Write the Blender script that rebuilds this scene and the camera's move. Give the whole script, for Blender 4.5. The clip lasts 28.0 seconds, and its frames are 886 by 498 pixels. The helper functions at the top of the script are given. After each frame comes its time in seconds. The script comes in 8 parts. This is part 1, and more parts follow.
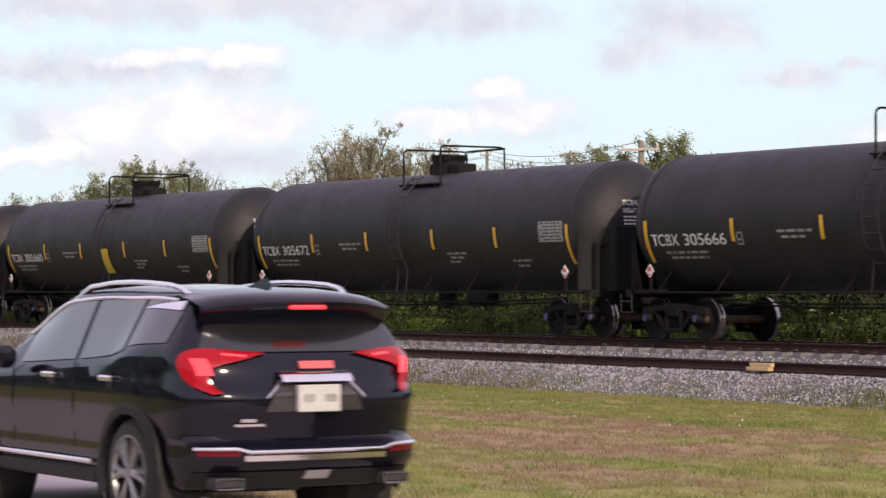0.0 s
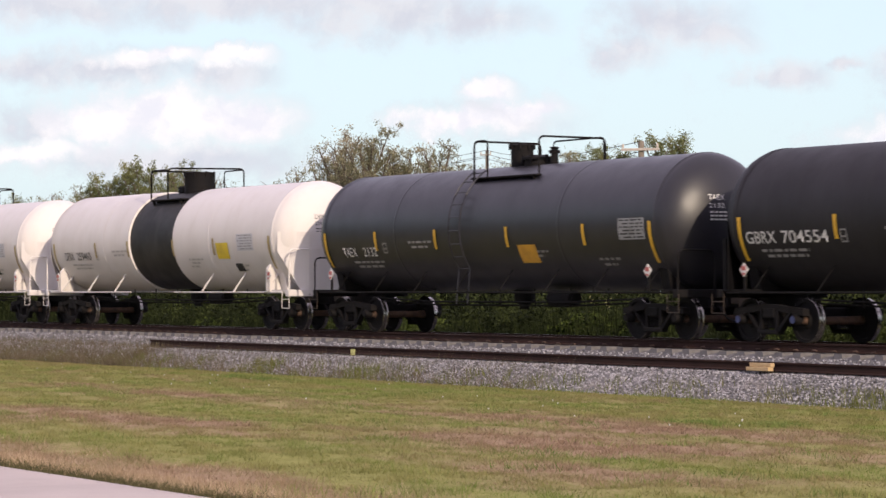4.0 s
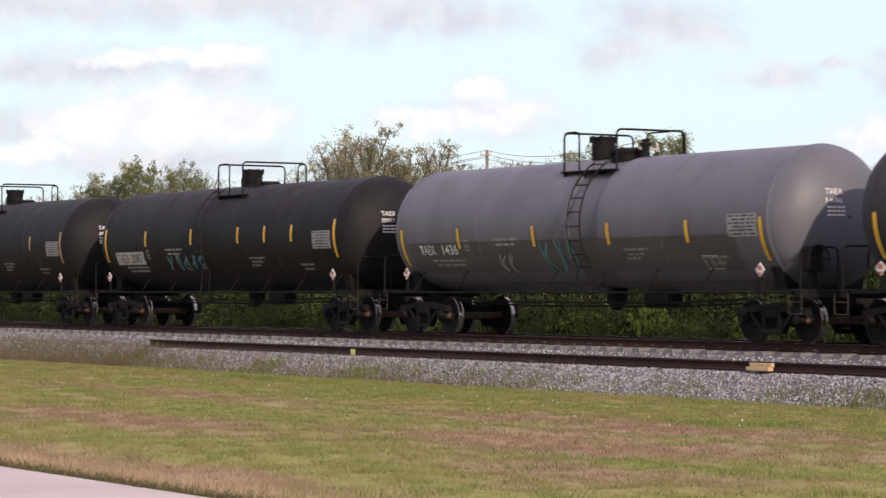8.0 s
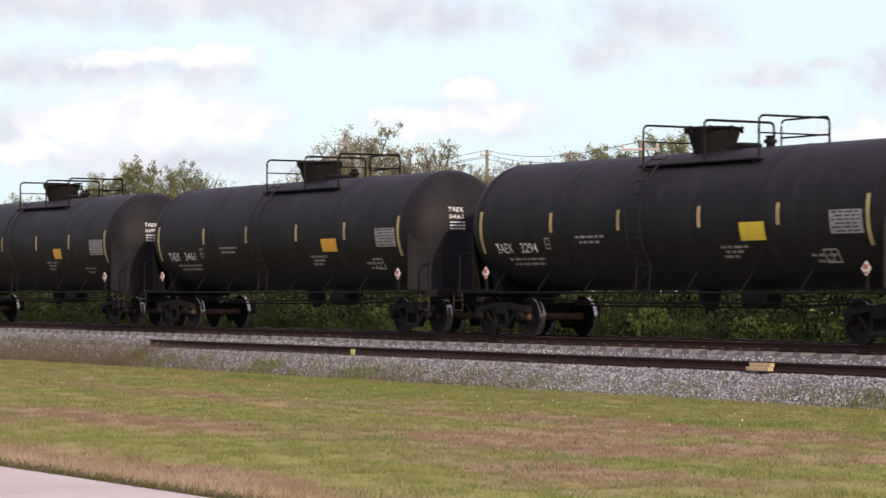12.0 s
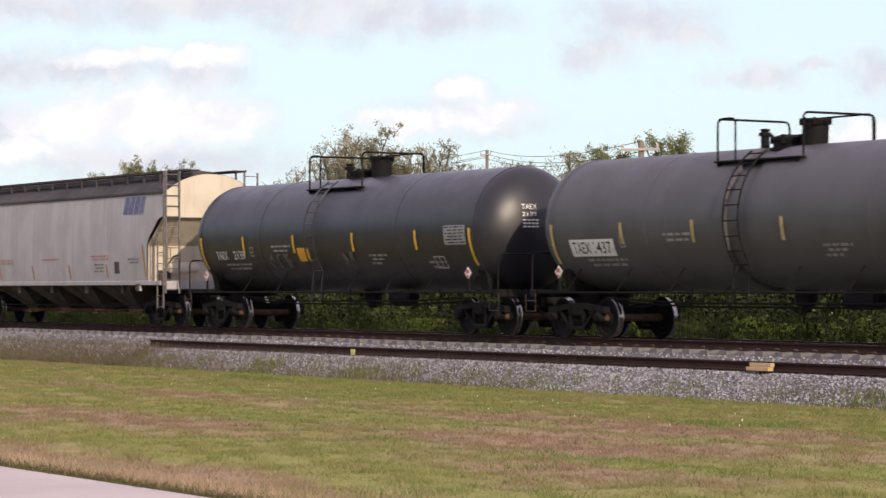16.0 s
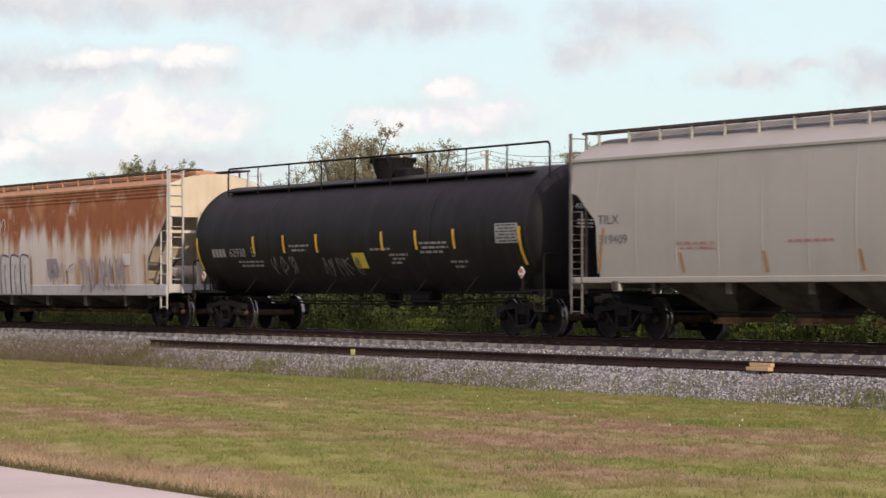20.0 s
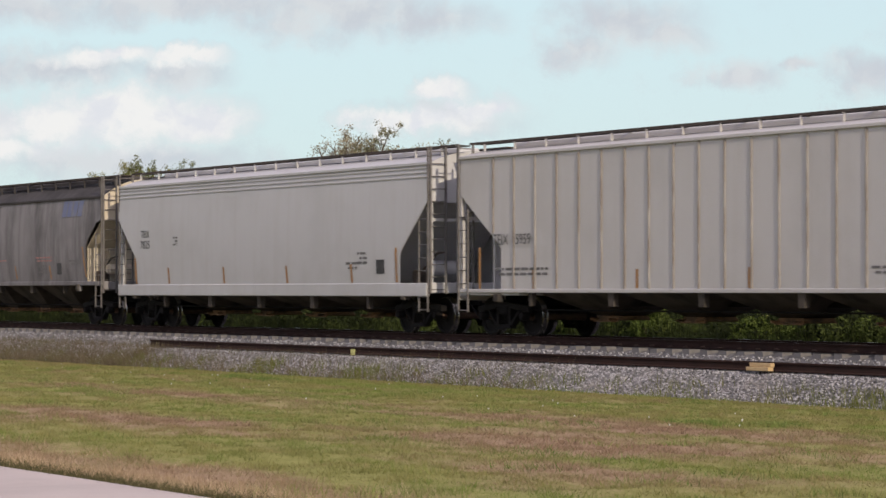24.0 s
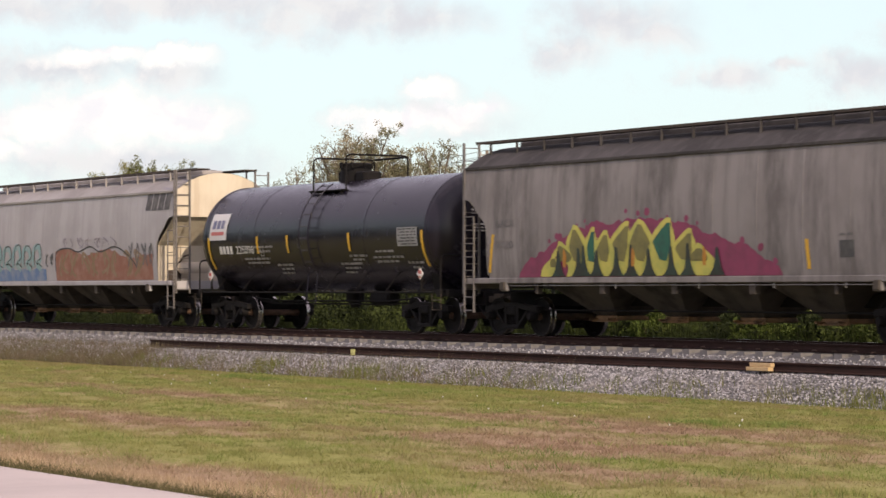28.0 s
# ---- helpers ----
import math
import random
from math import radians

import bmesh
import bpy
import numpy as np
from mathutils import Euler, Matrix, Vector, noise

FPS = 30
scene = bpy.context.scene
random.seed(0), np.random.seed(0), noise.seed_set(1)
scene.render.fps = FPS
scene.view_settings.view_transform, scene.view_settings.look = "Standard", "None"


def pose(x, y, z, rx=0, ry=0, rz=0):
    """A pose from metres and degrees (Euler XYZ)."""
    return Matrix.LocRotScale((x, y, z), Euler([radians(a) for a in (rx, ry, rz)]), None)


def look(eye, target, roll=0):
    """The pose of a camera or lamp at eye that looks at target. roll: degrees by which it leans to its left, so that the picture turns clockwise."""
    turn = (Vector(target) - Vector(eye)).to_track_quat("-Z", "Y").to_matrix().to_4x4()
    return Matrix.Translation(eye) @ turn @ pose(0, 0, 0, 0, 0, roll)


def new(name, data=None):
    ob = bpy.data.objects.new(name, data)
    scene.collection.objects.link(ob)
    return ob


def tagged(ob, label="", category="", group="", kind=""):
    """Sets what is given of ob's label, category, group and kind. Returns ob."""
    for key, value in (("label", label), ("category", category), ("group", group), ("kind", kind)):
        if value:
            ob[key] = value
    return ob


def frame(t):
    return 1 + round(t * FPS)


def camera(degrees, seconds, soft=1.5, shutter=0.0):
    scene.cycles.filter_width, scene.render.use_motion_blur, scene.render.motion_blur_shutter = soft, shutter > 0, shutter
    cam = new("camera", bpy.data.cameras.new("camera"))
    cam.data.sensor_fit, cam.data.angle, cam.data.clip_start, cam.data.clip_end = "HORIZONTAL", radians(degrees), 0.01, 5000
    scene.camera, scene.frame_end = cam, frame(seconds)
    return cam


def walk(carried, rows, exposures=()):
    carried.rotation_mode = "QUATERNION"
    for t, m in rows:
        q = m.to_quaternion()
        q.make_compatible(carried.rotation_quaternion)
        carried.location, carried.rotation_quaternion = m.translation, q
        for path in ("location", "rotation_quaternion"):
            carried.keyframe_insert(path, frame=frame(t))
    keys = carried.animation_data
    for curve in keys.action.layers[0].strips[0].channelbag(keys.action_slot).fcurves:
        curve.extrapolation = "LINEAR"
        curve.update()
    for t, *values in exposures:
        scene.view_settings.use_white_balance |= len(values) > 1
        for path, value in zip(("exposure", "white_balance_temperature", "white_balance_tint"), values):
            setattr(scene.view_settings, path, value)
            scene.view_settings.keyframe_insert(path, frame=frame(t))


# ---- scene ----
# World: the track runs along x, the train rolls towards +x, z = 0 is the road.
Z_RAIL = 0.545
EYE = (0.0, -34.85, 1.6)
cam = camera(19.386, 28.0, soft=1.5, shutter=0.12)
TURN, TILT, LEAN = 58.22, 0.936, 0.0
CAM_POSE = pose(*EYE, 90 + TILT, 0, TURN) @ pose(0, 0, 0, 0, 0, LEAN)
walk(cam, [(0.0, CAM_POSE), (28.0, CAM_POSE)], [
    (0.0, 0.46, 6550, 17), (3.0, 0.48, 6550, 16), (4.5, 0.35, 6500, 15), (6.0, 0.20, 6450, 14), (7.0, 0.42, 6500, 14), (9.0, 0.5, 6550, 16), (10.0, 0.42, 6500, 16), (11.0, 0.3, 6500, 15), (12.0, 0.5, 6500, 16),
    (15.0, 0.47, 6550, 15), (17.0, 0.48, 6550, 14), (18.0, 0.36, 6550, 14), (19.0, 0.34, 6650, 13), (21.0, 0.42, 6800, 12), (24.0, 0.2, 6500, 9), (25.0, 0.24, 6700, 9), (26.0, 0.42, 6800, 10), (27.0, 0.40, 6900, 11), (28.0, 0.5, 6900, 13)])

# ---- world and sun ----
SUN_AZ, SUN_EL = 100.0, 22.0
world = bpy.data.worlds.new("world")
scene.world = world
world.use_nodes = True
wn = world.node_tree.nodes
sky = wn.new("ShaderNodeTexSky")
sky.sky_type, sky.sun_disc = "NISHITA", False
sky.sun_elevation, sky.sun_rotation = radians(SUN_EL), radians(SUN_AZ)
sky.air_density, sky.dust_density, sky.ozone_density = 1.0, 1.6, 1.0
wn["Background"].inputs[1].default_value = 0.10
world.node_tree.links.new(sky.outputs[0], wn["Background"].inputs[0])
# thin bright haze and high cloud spread over the whole sky
haze = wn.new("ShaderNodeBackground")
haze.inputs[1].default_value = 0.82
# blue-green haze low down, greyer cloud cover high up
where = wn.new("ShaderNodeTexCoord")
split = wn.new("ShaderNodeSeparateXYZ")
world.node_tree.links.new(where.outputs["Generated"], split.inputs[0])
rise = wn.new("ShaderNodeMapRange")
rise.inputs[1].default_value, rise.inputs[2].default_value = 0.12, 0.36
world.node_tree.links.new(split.outputs[2], rise.inputs[0])
cover = wn.new("ShaderNodeMix")
cover.data_type = "RGBA"
cover.inputs[6].default_value, cover.inputs[7].default_value = (0.75, 0.93, 1.0, 1), (1.06, 0.945, 1.15, 1)
world.node_tree.links.new(rise.outputs[0], cover.inputs[0])
world.node_tree.links.new(cover.outputs[2], haze.inputs[0])
veil = wn.new("ShaderNodeMixShader")
veil.inputs[0].default_value = 0.72
world.node_tree.links.new(wn["Background"].outputs[0], veil.inputs[1])
world.node_tree.links.new(haze.outputs[0], veil.inputs[2])
world.node_tree.links.new(veil.outputs[0], wn["World Output"].inputs[0])
sun_data = bpy.data.lights.new("sun", "SUN")
sun_data.energy, sun_data.angle, sun_data.color = 2.9, radians(0.5), (1.0, 0.85, 0.64)
sun = new("sun", sun_data)
az, el = radians(SUN_AZ), radians(SUN_EL)
SUN_DIR = Vector((math.sin(az) * math.cos(el), math.cos(az) * math.cos(el), math.sin(el)))
sun.matrix_world = look(SUN_DIR * 200, (0, 0, 0))


# ---- materials ----
def nodes_of(name):
    m = bpy.data.materials.new(name)
    m.use_nodes = True
    nt = m.node_tree
    return m, nt, nt.nodes["Principled BSDF"]


def noise_node(nt, scale, detail=4.0, stretch=(1, 1, 1), rough=0.55, shift=0.0):
    co = nt.nodes.new("ShaderNodeTexCoord")
    mp = nt.nodes.new("ShaderNodeMapping")
    mp.inputs["Scale"].default_value = stretch
    mp.inputs["Location"].default_value = (shift, shift * 0.7, shift * 0.3)
    n = nt.nodes.new("ShaderNodeTexNoise")
    n.inputs["Scale"].default_value, n.inputs["Detail"].default_value = scale, detail
    n.inputs["Roughness"].default_value = rough
    nt.links.new(co.outputs["Object"], mp.inputs[0])
    nt.links.new(mp.outputs[0], n.inputs[0])
    return n.outputs[0]


def ramp(nt, fac, lo, hi):
    r = nt.nodes.new("ShaderNodeMapRange")
    r.interpolation_type = "SMOOTHSTEP"
    r.inputs[1].default_value, r.inputs[2].default_value = lo, hi
    nt.links.new(fac, r.inputs[0])
    return r.outputs[0]


def mix(nt, fac, a, b, blend="MIX"):
    m = nt.nodes.new("ShaderNodeMix")
    m.data_type, m.blend_type = "RGBA", blend
    for sock, v in ((m.inputs[0], fac), (m.inputs[6], a), (m.inputs[7], b)):
        if isinstance(v, (int, float)):
            sock.default_value = v
        elif isinstance(v, tuple):
            sock.default_value = (*v, 1)
        else:
            nt.links.new(v, sock)
    return m.outputs[2]


def bump(nt, bsdf, height, strength, distance=0.01):
    b = nt.nodes.new("ShaderNodeBump")
    b.inputs["Strength"].default_value, b.inputs["Distance"].default_value = strength, distance
    nt.links.new(height, b.inputs["Height"])
    nt.links.new(b.outputs[0], bsdf.inputs["Normal"])


def surface(name, col, rough=0.6, metal=0.0, col2=None, scale=3.0, lo=0.4, hi=0.7, streak=None, streak_amt=0.5,
            grain=40.0, bumpy=0.15, stretch=(1, 1, 1), shift=0.0, coat=0.0, spec=0.5, wide=None):
    """Paint or raw surface: large patches of col2, fine grain, and optional vertical streaks of a third colour."""
    m, nt, b = nodes_of(name)
    c = mix(nt, ramp(nt, noise_node(nt, scale, 5, stretch, shift=shift), lo, hi), col, col2 or tuple(v * 0.75 for v in col))
    if streak:
        s = ramp(nt, noise_node(nt, 2.2, 6, (1.6, 1.0, 0.10), 0.62, shift + 3), 0.47, 0.66)
        amt = nt.nodes.new("ShaderNodeMath")
        amt.operation = "MULTIPLY"
        amt.inputs[1].default_value = streak_amt
        nt.links.new(s, amt.inputs[0])
        c = mix(nt, amt.outputs[0], c, streak)
    if wide:
        # broad washed-down stains
        c = mix(nt, ramp(nt, noise_node(nt, 0.9, 7, (0.9, 1.0, 0.22), 0.68, shift + 13), 0.45, 0.64), c, wide)
    g = noise_node(nt, grain, 3)
    c = mix(nt, 0.18, c, mix(nt, g, tuple(v * 0.6 for v in col), tuple(min(1, v * 1.35) for v in col)))
    nt.links.new(c, b.inputs["Base Color"])
    rr = nt.nodes.new("ShaderNodeMapRange")
    rr.inputs[3].default_value, rr.inputs[4].default_value = max(0.02, rough - 0.12), min(1, rough + 0.12)
    nt.links.new(noise_node(nt, scale * 2.3, 4, shift=5), rr.inputs[0])
    nt.links.new(rr.outputs[0], b.inputs["Roughness"])
    b.inputs["Metallic"].default_value = metal
    b.inputs["Coat Weight"].default_value = coat
    b.inputs["Specular IOR Level"].default_value = spec
    if bumpy:
        bump(nt, b, g, bumpy)
    return m


def dull(m, spec=0.08):
    m.node_tree.nodes["Principled BSDF"].inputs["Specular IOR Level"].default_value = spec
    return m


def plain(name, col, rough=0.5, metal=0.0, emit=0.0):
    m, nt, b = nodes_of(name)
    g = noise_node(nt, 25, 3)
    nt.links.new(mix(nt, g, tuple(v * 0.8 for v in col), tuple(min(1, v * 1.15) for v in col)), b.inputs["Base Color"])
    b.inputs["Roughness"].default_value, b.inputs["Metallic"].default_value = rough, metal
    if emit:
        b.inputs["Emission Color"].default_value = (*col, 1)
        b.inputs["Emission Strength"].default_value = emit
    return m


BLACK_A = surface("black_tank_paint", (0.0150, 0.0138, 0.0172), 0.56, col2=(0.0205, 0.0188, 0.023), scale=0.9, spec=0.24, streak=(0.045, 0.042, 0.044), streak_amt=0.12)
BLACK_B = surface("matt_black_tank_paint", (0.0092, 0.0084, 0.0104), 0.60, col2=(0.0125, 0.0114, 0.0134), scale=0.8, spec=0.15, streak=(0.04, 0.038, 0.036), streak_amt=0.2)
BLACK_C = surface("satin_black_tank_paint", (0.015, 0.0145, 0.020), 0.38, spec=0.45, col2=(0.021, 0.0205, 0.027), scale=0.9, streak=(0.035, 0.035, 0.036), streak_amt=0.15)
BLACK_G = surface("glossy_black_tank_paint", (0.009, 0.007, 0.014), 0.24, spec=0.32, col2=(0.014, 0.013, 0.018), scale=0.9, streak=(0.03, 0.03, 0.03), streak_amt=0.15)
GREY_D = surface("dark_grey_tank_paint", (0.031, 0.0305, 0.037), 0.62, spec=0.2, col2=(0.024, 0.0237, 0.028), scale=0.8, streak=(0.03, 0.03, 0.033), streak_amt=0.4)
GREY_M = surface("blue_grey_tank_paint", (0.105, 0.104, 0.128), 0.5, spec=0.35, col2=(0.082, 0.081, 0.10), scale=0.8, streak=(0.08, 0.078, 0.085), streak_amt=0.35)
GREY_N = surface("mid_grey_tank_paint", (0.062, 0.061, 0.068), 0.5, col2=(0.048, 0.047, 0.052), scale=0.8, streak=(0.05, 0.048, 0.048), streak_amt=0.4)
WHITE_T = surface("white_tank_paint", (0.62, 0.585, 0.575), 0.5, spec=0.35, col2=(0.57, 0.535, 0.52), scale=0.7, streak=(0.46, 0.40, 0.34), streak_amt=0.15)
BAND_BLACK = surface("black_band_paint", (0.011, 0.011, 0.012), 0.6, spec=0.3, col2=(0.03, 0.028, 0.028), scale=0.9, streak=(0.05, 0.045, 0.04), streak_amt=0.3)
GRIME = surface("grimy_black_steel", (0.0075, 0.007, 0.0078), 0.8, spec=0.16, col2=(0.011, 0.009, 0.009), scale=4, bumpy=0.3)
GRIME_W = surface("dusty_brown_steel", (0.05, 0.036, 0.028), 0.8, col2=(0.025, 0.02, 0.017), scale=4, bumpy=0.3)
RUST_AXLE = surface("rusty_axle_steel", (0.085, 0.045, 0.028), 0.85, col2=(0.03, 0.018, 0.014), scale=6, bumpy=0.2)
TREAD = surface("polished_wheel_tread", (0.36, 0.34, 0.32), 0.24, 0.95, col2=(0.14, 0.125, 0.115), scale=10, bumpy=0.05)
YELLOW = surface("yellow_reflective_tape", (0.62, 0.36, 0.03), 0.4, col2=(0.50, 0.29, 0.03), scale=5, lo=0.45, hi=0.75, bumpy=0.05)
YELLOW_W = surface("faded_yellow_tape", (0.42, 0.33, 0.14), 0.6, col2=(0.24, 0.17, 0.09), scale=4, lo=0.35, hi=0.7, bumpy=0.05)
ORANGE_W = surface("rusty_orange_tape", (0.36, 0.18, 0.06), 0.6, col2=(0.24, 0.14, 0.07), scale=4, lo=0.35, hi=0.7, bumpy=0.05)
PLACARD_Y = surface("yellow_placard", (0.62, 0.46, 0.03), 0.5, col2=(0.48, 0.35, 0.04), scale=3, bumpy=0.03)
PLACARD_O = surface("orange_placard", (0.62, 0.32, 0.03), 0.5, col2=(0.45, 0.22, 0.03), scale=3, bumpy=0.03)
LETTER = surface("white_stencil_paint", (0.62, 0.61, 0.60), 0.6, col2=(0.45, 0.44, 0.43), scale=6, lo=0.5, hi=0.8, bumpy=0.03)
LETTER_DIM = surface("faded_stencil_paint", (0.26, 0.25, 0.25), 0.6, col2=(0.16, 0.16, 0.16), scale=6, bumpy=0.03)
LETTER_K = surface("black_stencil_paint", (0.05, 0.05, 0.055), 0.6, col2=(0.09, 0.09, 0.09), scale=6, bumpy=0.03)
LETTER_G = surface("worn_grey_stencil_paint", (0.10, 0.096, 0.10), 0.6, col2=(0.19, 0.18, 0.18), scale=6, bumpy=0.03)
LETTER_R = surface("faded_red_stencil_paint", (0.33, 0.14, 0.13), 0.6, col2=(0.36, 0.24, 0.22), scale=6, bumpy=0.03)
PANEL_GREY = surface("grey_stencil_panel", (0.26, 0.26, 0.265), 0.6, col2=(0.17, 0.17, 0.175), scale=5, bumpy=0.03)
PANEL_PALE = surface("pale_blue_stencil_panel", (0.46, 0.46, 0.50), 0.6, col2=(0.52, 0.51, 0.53), scale=5, bumpy=0.03)
PANEL_DARK = surface("dark_patch_paint", (0.010, 0.010, 0.011), 0.6, col2=(0.016, 0.016, 0.017), scale=3, bumpy=0.03)
RED = plain("red_placard_ink", (0.42, 0.10, 0.09), 0.5)
LETTER_P = surface("pale_grey_stencil_paint", (0.36, 0.345, 0.335), 0.6, col2=(0.45, 0.43, 0.42), scale=6, bumpy=0.03)
# Gate steel is tinted tan-orange for the sun that passes beneath the wagons.
GATE_SUNLIT = surface("tan_sunlit_gate_steel", (0.22, 0.12, 0.06), 0.8, col2=(0.05, 0.035, 0.025), scale=4, bumpy=0.2)
RUST_P = surface("bare_rust_patch", (0.20, 0.085, 0.045), 0.85, col2=(0.30, 0.17, 0.11), scale=6, bumpy=0.1)


# ---- mesh helpers ----
class Shape:
    """Collects vertices and faces of one part."""

    def __init__(self):
        self.v, self.f, self.mi = [], [], []

    def add(self, verts, faces, mi=0):
        n = len(self.v)
        self.v.extend(tuple(p) for p in verts)
        self.f.extend(tuple(i + n for i in q) for q in faces)
        self.mi.extend([mi] * len(faces))
        return self

    def box(self, x0, x1, y0, y1, z0, z1, bev=0.0, mi=0):
        if bev <= 0:
            vs = [(x, y, z) for x in (x0, x1) for y in (y0, y1) for z in (z0, z1)]
            return self.add(vs, [(0, 1, 3, 2), (4, 6, 7, 5), (0, 4, 5, 1), (2, 3, 7, 6), (0, 2, 6, 4), (1, 5, 7, 3)], mi)
        c, h = Vector(((x0 + x1) / 2, (y0 + y1) / 2, (z0 + z1) / 2)), Vector(((x1 - x0) / 2, (y1 - y0) / 2, (z1 - z0) / 2))
        bev = min(bev, h.x * 0.9, h.y * 0.9, h.z * 0.9)
        vs, ix = [], {}
        for sx in (-1, 1):
            for sy in (-1, 1):
                for sz in (-1, 1):
                    for a in range(3):
                        d = [sx * h.x, sy * h.y, sz * h.z]
                        for k in range(3):
                            if k != a:
                                d[k] -= (sx, sy, sz)[k] * bev
                        ix[sx, sy, sz, a] = len(vs)
                        vs.append((c.x + d[0], c.y + d[1], c.z + d[2]))
        fs = []
        for a in range(3):
            o = [k for k in range(3) if k != a]
            for s in (-1, 1):
                q = []
                for e in ((-1, -1), (1, -1), (1, 1), (-1, 1)):
                    k = [0, 0, 0]
                    k[a], k[o[0]], k[o[1]] = s, e[0], e[1]
                    q.append(ix[(*k, a)])
                fs.append(tuple(q))
            for s1 in (-1, 1):
                for s2 in (-1, 1):
                    q = []
                    for (e, ax) in ((-1, o[0]), (1, o[0]), (1, o[1]), (-1, o[1])):
                        k = [0, 0, 0]
                        k[a], k[o[0]], k[o[1]] = e, s1, s2
                        q.append(ix[(*k, ax)])
                    fs.append(tuple(q))
        for sx in (-1, 1):
            for sy in (-1, 1):
                for sz in (-1, 1):
                    fs.append(tuple(ix[sx, sy, sz, a] for a in range(3)))
        return self.add(vs, fs, mi)

    def tube(self, pts, r, n=8, caps=True, mi=0):
        pts = [Vector(p) for p in pts]
        rings = []
        for i, p in enumerate(pts):
            d = ((pts[min(i + 1, len(pts) - 1)] - p).normalized() + (p - pts[max(i - 1, 0)]).normalized()).normalized()
            u = d.cross(Vector((0, 0, 1)) if abs(d.z) < 0.9 else Vector((1, 0, 0))).normalized()
            w = d.cross(u)
            rr = r[i] if isinstance(r, (list, tuple)) else r
            rings.append([p + (u * math.cos(2 * math.pi * k / n) + w * math.sin(2 * math.pi * k / n)) * rr for k in range(n)])
        vs = [q for ring in rings for q in ring]
        fs = [(i * n + k, i * n + (k + 1) % n, (i + 1) * n + (k + 1) % n, (i + 1) * n + k) for i in range(len(pts) - 1) for k in range(n)]
        if caps:
            fs += [tuple(range(n))[::-1], tuple(range((len(pts) - 1) * n, len(pts) * n))]
        return self.add(vs, fs, mi)

    def lathe(self, prof, axis="x", at=(0, 0, 0), n=32, caps=False, mis=None):
        """Turns (along, radius) pairs about an axis through at."""
        vs = []
        for a, r in prof:
            for k in range(n):
                c, s = math.cos(2 * math.pi * k / n) * r, math.sin(2 * math.pi * k / n) * r
                p = {"x": (a, c, s), "y": (c, a, s), "z": (c, s, a)}[axis]
                vs.append((p[0] + at[0], p[1] + at[1], p[2] + at[2]))
        for i in range(len(prof) - 1):
            fs = [(i * n + k, i * n + (k + 1) % n, (i + 1) * n + (k + 1) % n, (i + 1) * n + k) for k in range(n)]
            if i == 0:
                self.add(vs, fs, mis[0] if mis else 0)
                base = len(self.v) - len(vs)
            else:
                self.f.extend(tuple(j + base for j in q) for q in fs)
                self.mi.extend([mis[i] if mis else 0] * n)
        if caps:
            self.f.append(tuple(base + k for k in range(n))[::-1])
            self.f.append(tuple(base + (len(prof) - 1) * n + k for k in range(n)))
            self.mi.extend([0, 0])
        return self

    def prism(self, poly, axis, a, b, mi=0):
        """Extrudes a convex or plain polygon of two coordinates along an axis from a to b."""
        def put(p, w):
            return {"x": (w, p[0], p[1]), "y": (p[0], w, p[1]), "z": (p[0], p[1], w)}[axis]
        n = len(poly)
        vs = [put(p, a) for p in poly] + [put(p, b) for p in poly]
        fs = [tuple(range(n))[::-1], tuple(range(n, 2 * n))] + [(k, (k + 1) % n, n + (k + 1) % n, n + k) for k in range(n)]
        return self.add(vs, fs, mi)

    def grid(self, rows, closed=False, mi=0):
        n, m = len(rows), len(rows[0])
        vs = [p for r in rows for p in r]
        fs = [(i * m + k, i * m + (k + 1) % m, (i + 1) * m + (k + 1) % m, (i + 1) * m + k)
              for i in range(n - 1) for k in range(m if closed else m - 1)]
        return self.add(vs, fs, mi)


CACHE = {}


def mesh_of(shape, mats, sharp=32):
    me = bpy.data.meshes.new("mesh")
    me.from_pydata(shape.v, [], shape.f)
    bm = bmesh.new()
    bm.from_mesh(me)
    bmesh.ops.recalc_face_normals(bm, faces=bm.faces)
    bm.to_mesh(me)
    bm.free()
    for m in (mats if isinstance(mats, (list, tuple)) else [mats]):
        me.materials.append(m)
    me.polygons.foreach_set("material_index", shape.mi)
    me.polygons.foreach_set("use_smooth", [True] * len(me.polygons))
    me.set_sharp_from_angle(angle=radians(sharp))
    return me


def part(name, shape, material, parent, label="", at=None, sharp=32):
    """One mesh object under a thing or a part. shape: a Shape, or a mesh shared with other parts."""
    me = shape if isinstance(shape, bpy.types.Mesh) else mesh_of(shape, material, sharp)
    ob = new(name, me)
    ob.parent = parent
    if at is not None:
        ob.matrix_basis = at
    return tagged(ob, label)


def cached(key, material, make, sharp=32):
    key = (key, material[0].name if isinstance(material, (list, tuple)) else material.name)
    if key not in CACHE:
        CACHE[key] = mesh_of(make(), material, sharp)
    return CACHE[key]


def thing(name, label, category, group="", kind="", at=None):
    ob = new(name)
    if at is not None:
        ob.matrix_basis = at
    return tagged(ob, label, category, group, kind)


def solo(name, shape, material, label, category, group="", kind="", at=None, sharp=32):
    ob = part(name, shape, material, None, at=at, sharp=sharp)
    return tagged(ob, label, category, group, kind)


